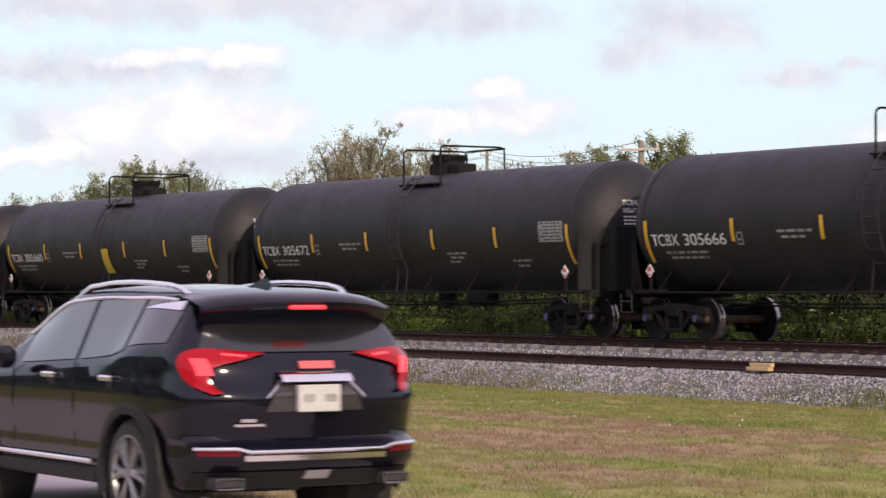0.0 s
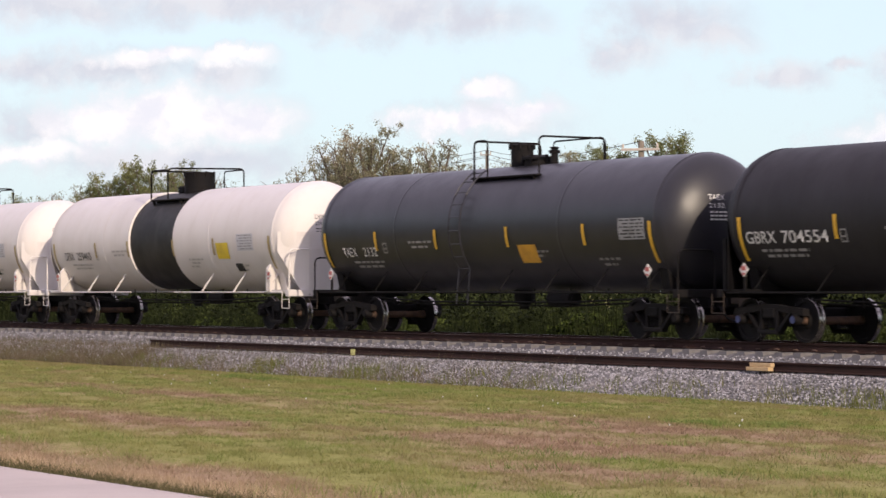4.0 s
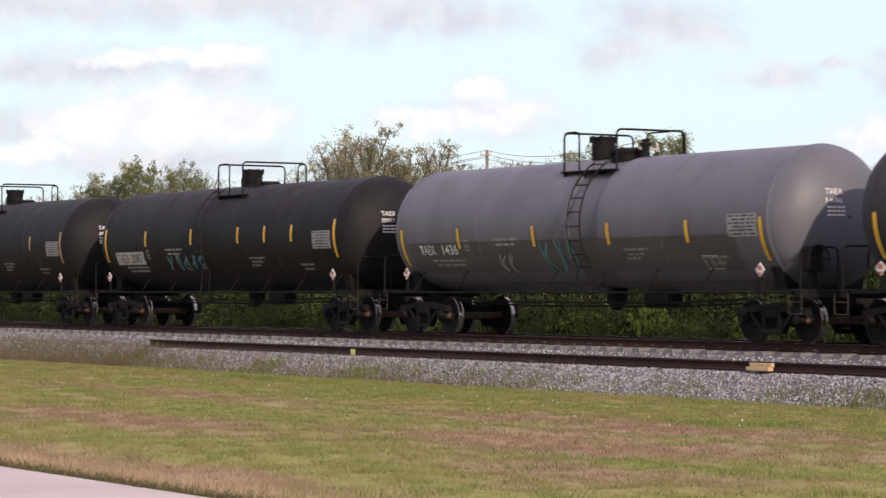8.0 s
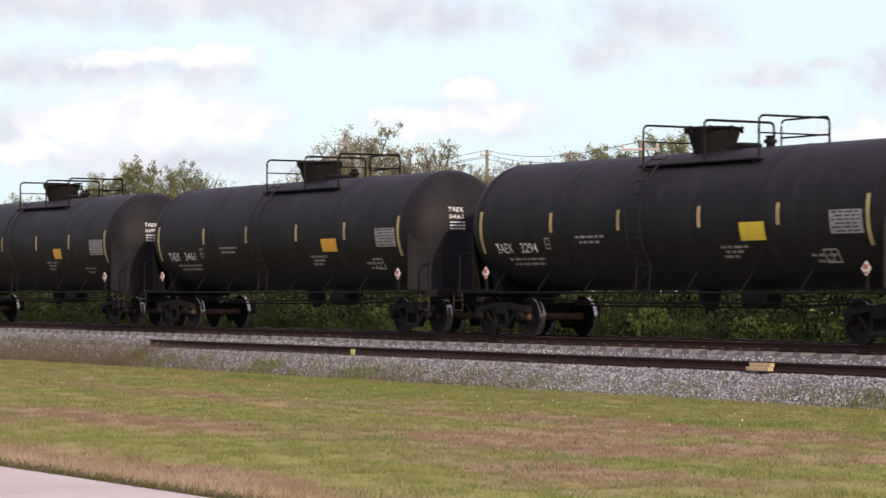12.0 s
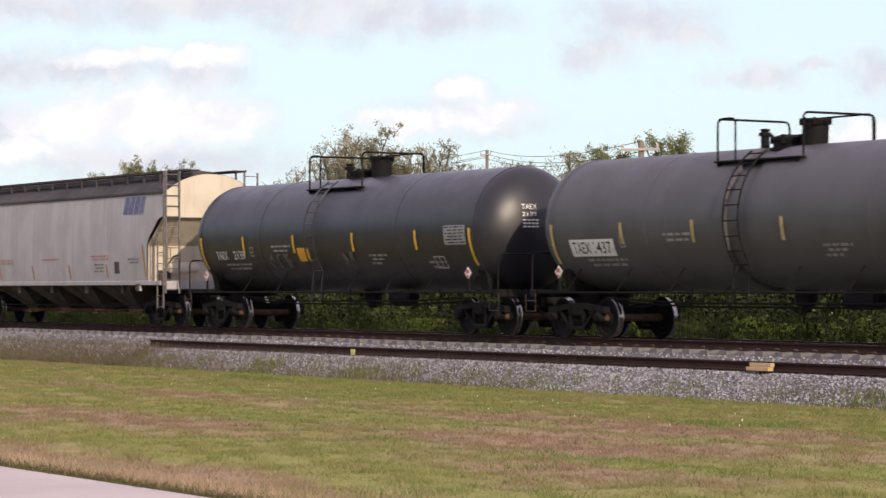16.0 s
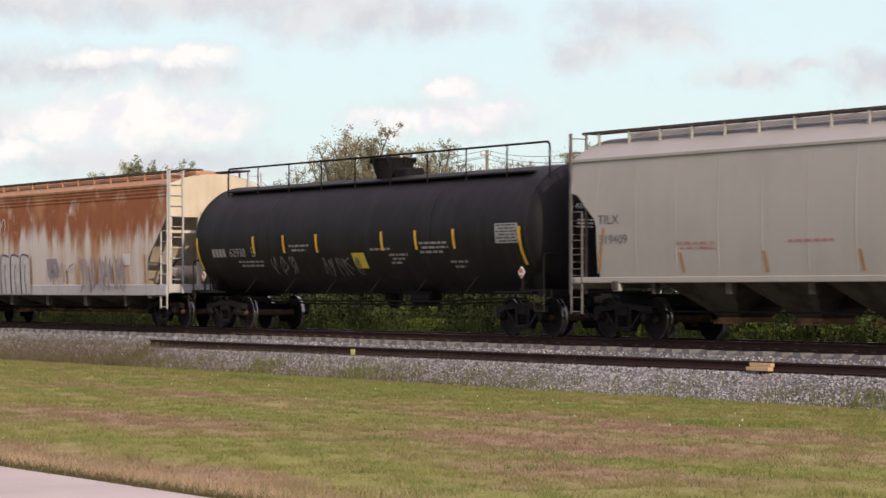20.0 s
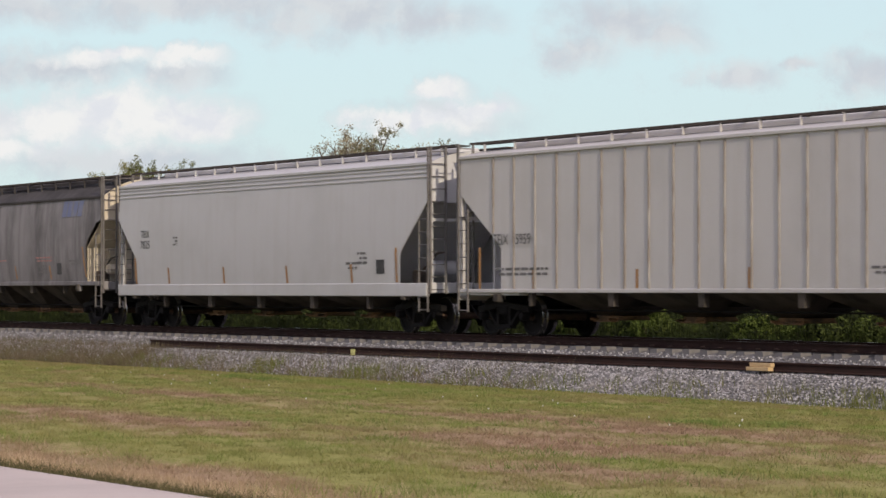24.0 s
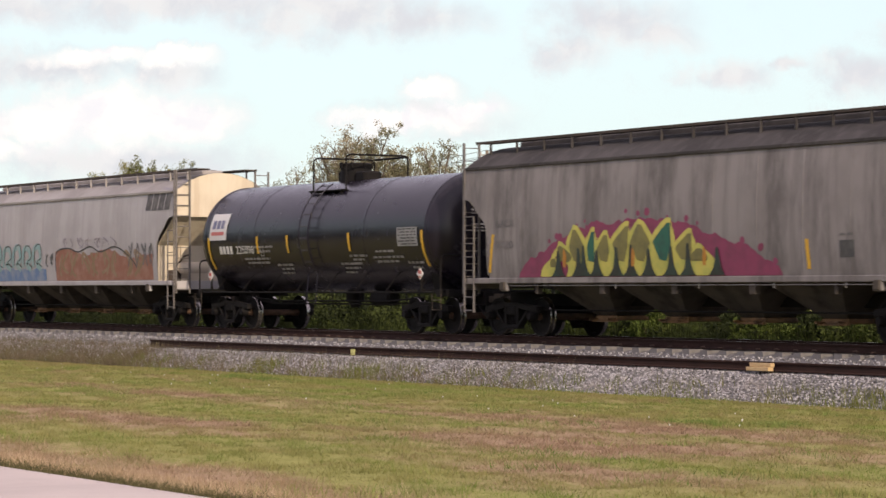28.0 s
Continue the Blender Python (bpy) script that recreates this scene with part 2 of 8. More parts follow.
def fast_mesh(verts, faces, mats, smooth=False):
    """Large meshes from arrays: verts (n, 3), faces (m, k) all of one size."""
    me = bpy.data.meshes.new("mesh")
    verts, faces = np.asarray(verts, "f"), np.asarray(faces, "i")
    m, k = faces.shape
    me.vertices.add(len(verts))
    me.vertices.foreach_set("co", verts.ravel())
    me.loops.add(m * k)
    me.loops.foreach_set("vertex_index", faces.ravel())
    me.polygons.add(m)
    me.polygons.foreach_set("loop_start", np.arange(0, m * k, k, dtype="i"))
    me.update(calc_edges=True)
    for mt in mats:
        me.materials.append(mt)
    if smooth:
        me.polygons.foreach_set("use_smooth", [True] * m)
    return me

# ---- ground, road and track ----
def ground_z(y):
    """Height of the ground across the line: road verge, shallow dip, foot of the track bed, far field."""
    ks = [(-400, 0.0), (-25.6, -0.03), (-23.5, -0.05), (-9.0, -0.42), (-3.2, -0.56), (3.2, -0.56), (12, -0.45), (400, 0.0)]
    for (a, za), (b, zb) in zip(ks, ks[1:]):
        if a <= y <= b:
            return za + (zb - za) * (y - a) / (b - a)
    return 0.0


WAVES = np.random.default_rng(33)
WAVES = [(WAVES.uniform(0, 6.28), 6.28 / WAVES.uniform(0.7, 3.2), WAVES.uniform(0, 6.28)) for _ in range(26)]


def lumps(x, y, k=1.0, amp=0.005):
    """Unevenness of the mown verge, a sum of crossing waves; works on numbers and arrays."""
    z = 0.0
    for a, f, ph in WAVES:
        z = z + np.sin((x * math.cos(a) + y * math.sin(a)) * f * k + ph)
    return z * amp * np.clip((y + 25.3) / 1.0, 0, 1) * np.clip((-3.6 - y) / 1.0, 0, 1)


def dry_field(nt, speck):
    """Where the grass has dried: broad patches of the verge with soft, ragged edges."""
    co = nt.nodes.new("ShaderNodeTexCoord")
    last = None
    for x, y, rx, ry in ((-25.0, -17.3, 6.0, 4.4), (-30, -13.4, 11, 2.4), (-80, -4.4, 14, 1.0), (-33, -20.0, 8, 1.9), (-44, -13.8, 8, 1.6), (-24, -24.7, 20, 1.2), (-20.5, -20.6, 4.0, 1.4)):
        mp = nt.nodes.new("ShaderNodeMapping")
        mp.vector_type = "TEXTURE"
        mp.inputs["Location"].default_value, mp.inputs["Scale"].default_value = (x, y, 0), (rx, ry, 50)
        nt.links.new(co.outputs["Object"], mp.inputs[0])
        g = nt.nodes.new("ShaderNodeTexGradient")
        g.gradient_type = "SPHERICAL"
        nt.links.new(mp.outputs[0], g.inputs[0])
        out = g.outputs["Fac"]
        if last is not None:
            mx = nt.nodes.new("ShaderNodeMath")
            mx.operation = "MAXIMUM"
            nt.links.new(last, mx.inputs[0])
            nt.links.new(out, mx.inputs[1])
            out = mx.outputs[0]
        last = out
    add = nt.nodes.new("ShaderNodeMath")
    add.operation = "MULTIPLY_ADD"
    add.inputs[1].default_value = 2.6
    nt.links.new(noise_node(nt, 0.55, 7, (0.7, 1.0, 0), 0.62, 4.2), add.inputs[0])
    nt.links.new(last, add.inputs[2])
    add2 = nt.nodes.new("ShaderNodeMath")
    add2.operation = "MULTIPLY_ADD"
    add2.inputs[1].default_value = 0.55
    nt.links.new(speck, add2.inputs[0])
    nt.links.new(add.outputs[0], add2.inputs[2])
    return ramp(nt, add2.outputs[0], 1.40, 2.55)


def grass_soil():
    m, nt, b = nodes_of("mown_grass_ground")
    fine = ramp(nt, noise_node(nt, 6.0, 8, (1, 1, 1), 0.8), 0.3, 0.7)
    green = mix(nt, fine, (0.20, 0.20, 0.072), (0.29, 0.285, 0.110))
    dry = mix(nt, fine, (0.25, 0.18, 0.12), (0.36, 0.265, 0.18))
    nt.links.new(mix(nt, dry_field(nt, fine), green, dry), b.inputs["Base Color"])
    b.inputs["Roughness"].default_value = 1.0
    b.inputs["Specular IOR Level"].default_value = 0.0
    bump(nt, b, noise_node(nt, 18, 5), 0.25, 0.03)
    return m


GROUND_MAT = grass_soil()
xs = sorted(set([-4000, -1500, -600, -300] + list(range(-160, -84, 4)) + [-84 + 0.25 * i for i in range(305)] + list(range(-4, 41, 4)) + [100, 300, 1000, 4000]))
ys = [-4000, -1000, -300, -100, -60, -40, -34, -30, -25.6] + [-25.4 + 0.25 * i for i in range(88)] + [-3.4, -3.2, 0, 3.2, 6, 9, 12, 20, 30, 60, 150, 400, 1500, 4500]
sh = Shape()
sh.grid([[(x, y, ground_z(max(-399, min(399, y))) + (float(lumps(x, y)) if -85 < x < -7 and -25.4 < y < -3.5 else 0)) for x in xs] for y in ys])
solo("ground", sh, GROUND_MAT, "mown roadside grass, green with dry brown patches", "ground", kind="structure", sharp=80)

ROAD_MAT = surface("pale_worn_asphalt", (0.47, 0.405, 0.38), 0.9, col2=(0.40, 0.345, 0.325), scale=0.7, grain=60, bumpy=0.35)
sh = Shape()
rx = [-600 + 10 * i for i in range(50)] + [-100 + 2 * i for i in range(55)] + [20, 60, 150, 300]
edge = [-25.86 + 0.05 * noise.noise((x * 0.9, 3, 0)) for x in rx]
sh.grid([[(x, -33.4, 0.02) for x in rx], [(x, -29.6, 0.05) for x in rx], [(x, e, 0.015) for x, e in zip(rx, edge)], [(x, e + 0.02, -0.08) for x, e in zip(rx, edge)]])
solo("road", sh, ROAD_MAT, "pale sun-bleached asphalt road along the railway", "road", kind="structure")

# ballast bed
def bed_z(y):
    ks = [(0, 0.32), (1.05, 0.32), (1.25, 0.29), (1.40, 0.20), (1.60, -0.03), (2.0, -0.08), (3.15, -0.56), (3.6, -0.62)]
    y = abs(y)
    for (a, za), (b, zb) in zip(ks, ks[1:]):
        if a <= y <= b:
            return za + (zb - za) * (y - a) / (b - a)
    return -0.7


BALLAST = surface("grey_granite_ballast", (0.19, 0.185, 0.195), 0.95, spec=0.1, col2=(0.12, 0.116, 0.12), scale=9, lo=0.35, hi=0.65, grain=30, bumpy=0.9)


def stone_mat():
    m, nt, b = nodes_of("crushed_granite_stones")
    geo = nt.nodes.new("ShaderNodeNewGeometry")
    c = mix(nt, geo.outputs["Random Per Island"], (0.055, 0.053, 0.060), (0.46, 0.45, 0.49))
    c = mix(nt, ramp(nt, noise_node(nt, 0.5, 4), 0.55, 0.95), c, (0.26, 0.23, 0.21))
    nt.links.new(c, b.inputs["Base Color"])
    b.inputs["Roughness"].default_value = 0.9
    return m


bys = [-3.6, -3.15, -2.6, -2.0, -1.6, -1.4, -1.25, -1.05, 0, 1.05, 1.25, 1.4, 1.6, 2.0, 3.15, 3.6]
bxs = [-420 + 6 * i for i in range(90)]
sh = Shape()
sh.grid([[(x, y + 0.12 * noise.noise((x * 0.6, y, 0)) * (abs(y) > 2.5), bed_z(y) - 0.01) for x in bxs] for y in bys])
bed = solo("track_bed", sh, BALLAST, "grey crushed-stone ballast bed under the railway", "ballast", kind="structure", sharp=60)


def scatter_stones(n, x0, x1, y0, y1, size, seed, lift=0.0):
    rng = np.random.default_rng(seed)
    x, y = rng.uniform(x0, x1, n), rng.uniform(y0, y1, n)
    z = np.array([bed_z(v) for v in y]) + lift
    octa = np.array([(1, 0, 0), (-1, 0, 0), (0, 1, 0), (0, -1, 0), (0, 0, 1), (0, 0, -1)], "f")
    fo = np.array([(0, 2, 4), (2, 1, 4), (1, 3, 4), (3, 0, 4), (2, 0, 5), (1, 2, 5), (3, 1, 5), (0, 3, 5)])
    v = octa[None] * rng.uniform(0.45, 1.2, (n, 6, 1)) * (size * rng.uniform(0.6, 1.4, (n, 1, 1)))
    a, b2 = rng.uniform(0, 6.28, n), rng.uniform(-0.7, 0.7, n)
    ca, sa, cb, sb = np.cos(a)[:, None], np.sin(a)[:, None], np.cos(b2)[:, None], np.sin(b2)[:, None]
    vx = v[..., 0] * cb + v[..., 2] * sb
    vz = -v[..., 0] * sb + v[..., 2] * cb
    vv = np.stack([vx * ca - v[..., 1] * sa + x[:, None], vx * sa + v[..., 1] * ca + y[:, None], vz * 0.8 + z[:, None]], -1)
    faces = (fo[None] + (np.arange(n) * 6)[:, None, None]).reshape(-1, 3)
    return vv.reshape(-1, 3), faces


STONE = stone_mat()
sv, sf = scatter_stones(52000, -105, -30, -3.35, -1.3, 0.032, 11)
sv2, sf2 = scatter_stones(7000, -110, -28, -1.35, 1.4, 0.036, 12, -0.03)
ob = part("stones", fast_mesh(np.concatenate([sv, sv2]), np.concatenate([sf, sf2 + len(sv)]), [STONE]), STONE, bed, "loose grey crushed stones")
tagged(ob, kind="stuff")

RAIL_STEEL = surface("brown_rusty_rail", (0.036, 0.019, 0.016), 0.85, spec=0.15, col2=(0.023, 0.013, 0.012), scale=3, bumpy=0.2)
RAIL_HEAD = surface("worn_rail_head", (0.30, 0.28, 0.27), 0.35, 0.8, col2=(0.3, 0.27, 0.25), scale=4, bumpy=0.05)
RAIL_PROF = [(-0.075, 0), (-0.075, 0.012), (-0.015, 0.032), (-0.009, 0.06), (-0.009, 0.125), (-0.034, 0.142), (-0.036, 0.168), (-0.026, 0.18),
             (0.026, 0.18), (0.036, 0.168), (0.034, 0.142), (0.009, 0.125), (0.009, 0.06), (0.015, 0.032), (0.075, 0.012), (0.075, 0)]
for y in (-0.755, 0.755):
    sh = Shape()
    sh.grid([[(x, y + p[0], Z_RAIL - 0.18 + p[1]) for x in (-500, -200, -100, -50, 0, 60)] for p in RAIL_PROF + RAIL_PROF[:1]])
    for i in range(len(sh.mi)):
        if (i // 5) == 7:
            sh.mi[i] = 1
    solo("rail", sh, [RAIL_STEEL, RAIL_HEAD], "brown steel running rail with a polished head", "rail", "running rails", "structure")

# concrete ties
TIE = surface("grey_concrete_tie", (0.165, 0.158, 0.165), 0.95, spec=0.15, col2=(0.12, 0.114, 0.119), scale=4, bumpy=0.3)
CLIP = surface("rusty_rail_clip", (0.10, 0.06, 0.045), 0.8, col2=(0.06, 0.04, 0.035), scale=10)
sh = Shape()
for s in (-1, 1):
    sh.prism([(-0.14, 0.13), (0.14, 0.13), (0.12, 0.36), (-0.12, 0.36)], "y", s * 1.3, s * 0.35)
sh.prism([(-0.12, 0.15), (0.12, 0.15), (0.10, 0.32), (-0.10, 0.32)], "y", -0.35, 0.35)
TIE_MESH = mesh_of(sh, TIE)
sh = Shape()
for y in (-0.755, 0.755):
    for s in (-1, 1):
        sh.tube([(-0.05, y + s * 0.11, 0.36), (-0.03, y + s * 0.12, 0.41), (0.03, y + s * 0.09, 0.415), (0.05, y + s * 0.06, 0.385)], 0.014, 6)
CLIP_MESH = mesh_of(sh, CLIP)
track_ties = thing("tie_row", "grey concrete ties under the running rails", "tie", kind="structure")
for i in range(150):
    t0 = part("tie", TIE_MESH, TIE, track_ties, at=pose(-112 + i * 0.61, random.uniform(-0.02, 0.02), random.uniform(-0.012, 0.006), 0, 0, random.uniform(-0.8, 0.8)))
    part("rail_clip", CLIP_MESH, CLIP, t0)

# loose rail lying on the shoulder, with a painted mark and a wooden block
sh = Shape()
pts = [-69.8, -66, -60, -52, -44, -36, -20, 20]
sh.grid([[(x, -1.72 + p[0] + 0.05 * math.sin(x * 0.11), -0.01 + p[1] * 1.05) for x in pts] for p in RAIL_PROF + RAIL_PROF[:1]])
sh.prism([(-1.72 + p[0] + 0.05 * math.sin(-69.8 * 0.11), -0.01 + p[1] * 1.05) for p in RAIL_PROF], "x", -69.802, -69.8)
loose = solo("loose_rail", sh, RAIL_STEEL, "brown rusty spare rail lying on the ballast shoulder", "rail", kind="structure")


# ---- running gear shared by all wagons ----
def rail_s(t):
    """Metres that the train has rolled at t seconds."""
    return 18.83 * t - 0.5 * 0.0143 * t * t


WHEEL_R = 0.457


def wheel_shape():
    s = Shape()
    prof = [(-0.07, 0.09), (-0.075, 0.13), (-0.03, 0.17), (-0.015, 0.28), (-0.03, 0.37), (-0.065, 0.385), (-0.068, 0.448),
            (-0.06, 0.457), (0.035, 0.462), (0.05, 0.478), (0.062, 0.482), (0.070, 0.470), (0.07, 0.39), (0.03, 0.37), (0.02, 0.28), (0.035, 0.17), (0.09, 0.13), (0.09, 0.09)]
    mis = [0] * 5 + [0, 1, 1, 1, 0, 0, 0, 0, 0, 0, 0, 0]
    return s.lathe(prof, "y", n=28, mis=mis)


def side_frame_shape():
    s = Shape()
    for e in (-1, 1):
        s.prism([(e * 1.12, 0.56), (e * 0.70, 0.62), (e * 0.66, 0.74), (e * 1.10, 0.70)], "y", -0.085, 0.085)
        s.prism([(e * 0.74, 0.72), (e * 0.30, 0.78), (e * 0.30, 0.66), (e * 0.70, 0.60)], "y", -0.08, 0.08)
        s.prism([(e * 0.72, 0.62), (e * 0.60, 0.58), (e * 0.20, 0.20), (e * 0.32, 0.20)], "y", -0.075, 0.075)
        s.prism([(e * 0.30, 0.78), (e * 0.22, 0.78), (e * 0.20, 0.26), (e * 0.30, 0.26)], "y", -0.07, 0.07)
        s.box(min(e * 0.76, e * 1.02), max(e * 0.76, e * 1.02), -0.09, 0.09, 0.56, 0.68, 0.02)
    s.box(-0.32, 0.32, -0.075, 0.075, 0.70, 0.79, 0.015)
    s.box(-0.34, 0.34, -0.10, 0.10, 0.17, 0.27, 0.02)
    return s


def bolster_shape():
    s = Shape()
    s.box(-0.20, 0.20, -1.08, 1.08, 0.50, 0.72, 0.03)
    s.lathe([(0.72, 0.28), (0.80, 0.28), (0.80, 0.0)], "z", n=20)
    s.box(-0.62, -0.56, -0.75, 0.75, 0.44, 0.54)
    s.box(0.56, 0.62, -0.75, 0.75, 0.44, 0.54)
    s.tube([(-0.6, -0.3, 0.42), (0.6, -0.3, 0.42)], 0.03)
    return s


def spring_shape():
    s = Shape()
    for k in (-0.12, 0.0, 0.12):
        pts = [(k + 0.045 * math.cos(a * 1.05), 0.045 * math.sin(a * 1.05), 0.28 + 0.22 * a / 24) for a in range(25)]
        s.tube(pts, 0.014, 5)
    return s


WHEELSETS = []


CAP_BLUE = surface("blue_bearing_cap_paint", (0.045, 0.060, 0.16), 0.6, col2=(0.02, 0.022, 0.04), scale=9, bumpy=0.05)


def running_gear(car, L, truck, dusty=False, cap=False):
    g = GRIME_W if dusty else GRIME
    for e in (-1, 1):
        bogie = part("bogie", cached("bolster", g, bolster_shape), g, car, "grimy cast-steel bogie", at=pose(e * truck, 0, 0))
        for s in (-1, 1):
            part("side_frame", cached("side_frame", g, side_frame_shape), g, bogie, at=pose(0, s * 0.99, 0))
            part("spring", cached("spring", g, spring_shape), g, bogie, at=pose(0, s * 0.99, 0))
            for q in (-1, 1):
                part("bearing", cached("bearing", g, lambda: Shape().lathe([(-0.10, 0.0), (-0.10, 0.085), (0.0, 0.115), (0.10, 0.115), (0.10, 0)], "y", n=14)), g, bogie,
                     at=pose(q * 0.889, s * 1.06, WHEEL_R + 0.02) @ (pose(0, 0, 0) if s < 0 else pose(0, 0, 0, 0, 0, 180)))
                if s < 0 and cap:
                    part("bearing_cap", cached("bearing_cap", CAP_BLUE, lambda: Shape().lathe([(-0.118, 0.0), (-0.115, 0.07), (-0.09, 0.085)], "y", n=14)), CAP_BLUE, bogie, "blue-painted bearing cap", at=pose(q * 0.889, s * 1.06, WHEEL_R + 0.02))
                if s < 0:
                    part("brake_shoe", cached("shoe", g, lambda: Shape().box(-0.04, 0.04, -0.06, 0.06, -0.16, 0.16, 0.015)), g, bogie, at=pose(q * 0.40, s * 0.76, 0.48, 0, q * 10, 0))
        for q in (-1, 1):
            ws = part("wheelset", cached("axle", RUST_AXLE, lambda: Shape().lathe([(-1.1, 0.0), (-1.1, 0.07), (-0.85, 0.075), (-0.8, 0.10), (-0.6, 0.10), (-0.4, 0.085), (0.4, 0.085), (0.6, 0.10), (0.8, 0.10), (0.85, 0.075), (1.1, 0.07), (1.1, 0)], "y", n=14)),
                      RUST_AXLE, car, "rusty axle with steel wheels", at=pose(e * truck + q * 0.889, 0, WHEEL_R))
            for s in (-1, 1):
                part("wheel", cached("wheel", [GRIME, TREAD], wheel_shape), GRIME, ws, at=pose(0, s * 0.755, 0) @ (pose(0, 0, 0) if s < 0 else pose(0, 0, 0, 0, 0, 180)))
            WHEELSETS.append((ws, e * truck + q * 0.889, car))


def couplers(car, L, m, inner):
    for e in (-1, 1):
        s = Shape()
        s.box(min(e * inner, e * (L / 2 - 0.55)), max(e * inner, e * (L / 2 - 0.55)), -0.18, 0.18, 0.72, 1.05, 0.02)
        part("draft_sill", s, m, car)
        s = Shape()
        s.box(min(e * (L / 2 - 0.6), e * (L / 2 - 0.18)), max(e * (L / 2 - 0.6), e * (L / 2 - 0.18)), -0.08, 0.08, 0.78, 0.94, 0.03)
        s.prism([(e * (L / 2 - 0.22), -0.14), (e * (L / 2 + 0.06), -0.15), (e * (L / 2 + 0.04), -0.03), (e * (L / 2 - 0.06), 0.02), (e * (L / 2 + 0.02), 0.13), (e * (L / 2 - 0.2), 0.14)], "z", 0.72, 1.0)
        part("coupler", s, GRIME_W, car)
        s = Shape()
        s.tube([(e * (L / 2 - 0.6), -0.35, 0.72), (e * (L / 2 - 0.35), -0.33, 0.48), (e * (L / 2 - 0.1), -0.2, 0.36), (e * (L / 2 + 0.02), -0.1, 0.42)], 0.025, 6)
        part("air_hose", s, GRIME, car)


# ---- lettering ----
def text_mesh(body, height, width, put, material):
    """Built-in font letters scaled to a height and width, laid on a surface by put(x, z)."""
    key = (body, height, width)
    cu = bpy.data.curves.new("letters", "FONT")
    cu.body, cu.size, cu.extrude, cu.offset = body, 1.0, 0.0, 0.004
    ob = bpy.data.objects.new("letters", cu)
    me = bpy.data.meshes.new_from_object(ob)
    co = np.empty(len(me.vertices) * 3, "f")
    me.vertices.foreach_get("co", co)
    co = co.reshape(-1, 3)
    lo, hi = co.min(0), co.max(0)
    sx, sz = width / max(1e-6, hi[0] - lo[0]), height / max(1e-6, hi[1] - lo[1])
    for v, c in zip(me.vertices, co):
        v.co = put((c[0] - lo[0]) * sx, (c[1] - lo[1]) * sz)
    me.materials.clear()
    me.materials.append(material)
    bpy.data.objects.remove(ob)
    me.update()
    return me


def patch(put, x0, x1, z0, z1, nx=2, nz=4, sh=None, lean=0.0, lift=0.0):
    s = sh or Shape()
    return s.grid([[put(x0 + (x1 - x0) * i / nx + lean * (k / nz), z0 + (z1 - z0) * k / nz, lift) for i in range(nx + 1)] for k in range(nz + 1)])


def bars(put, x, z, rows, sh=None, gap=0.11, h=0.055, seed=1, lift=0.0):
    """Rows of plain bars in place of fine stencilling."""
    rng = random.Random(seed)
    s = sh or Shape()
    for k, width in enumerate(rows):
        p = x + (0.12 if k % 2 else 0)
        while p < x + width:
            w = rng.uniform(0.10, 0.30)
            patch(put, p, min(p + w, x + width), z - k * gap, z - k * gap + h, 1, 1, s, lift=lift)
            p += w + 0.06
    return s


def stencil(shape, material, parent):
    """Fine print as bars too small to pick apart singly."""
    return tagged(part("stencil", shape, material, parent), kind="stuff")


# ---- tank wagons ----
def tube_path(sh, pts, r, bend=0.12, n=8):
    """A pipe with rounded corners."""
    pts = [Vector(p) for p in pts]
    out = [pts[0]]
    for a, b, c in zip(pts, pts[1:], pts[2:]):
        d1, d2 = (a - b), (c - b)
        k = min(bend, d1.length * 0.45, d2.length * 0.45)
        p, q = b + d1.normalized() * k, b + d2.normalized() * k
        for i in range(4):
            t = i / 3
            out.append(p * (1 - t) ** 2 + b * 2 * t * (1 - t) + q * t * t)
    out.append(pts[-1])
    return sh.tube(out, r, n)


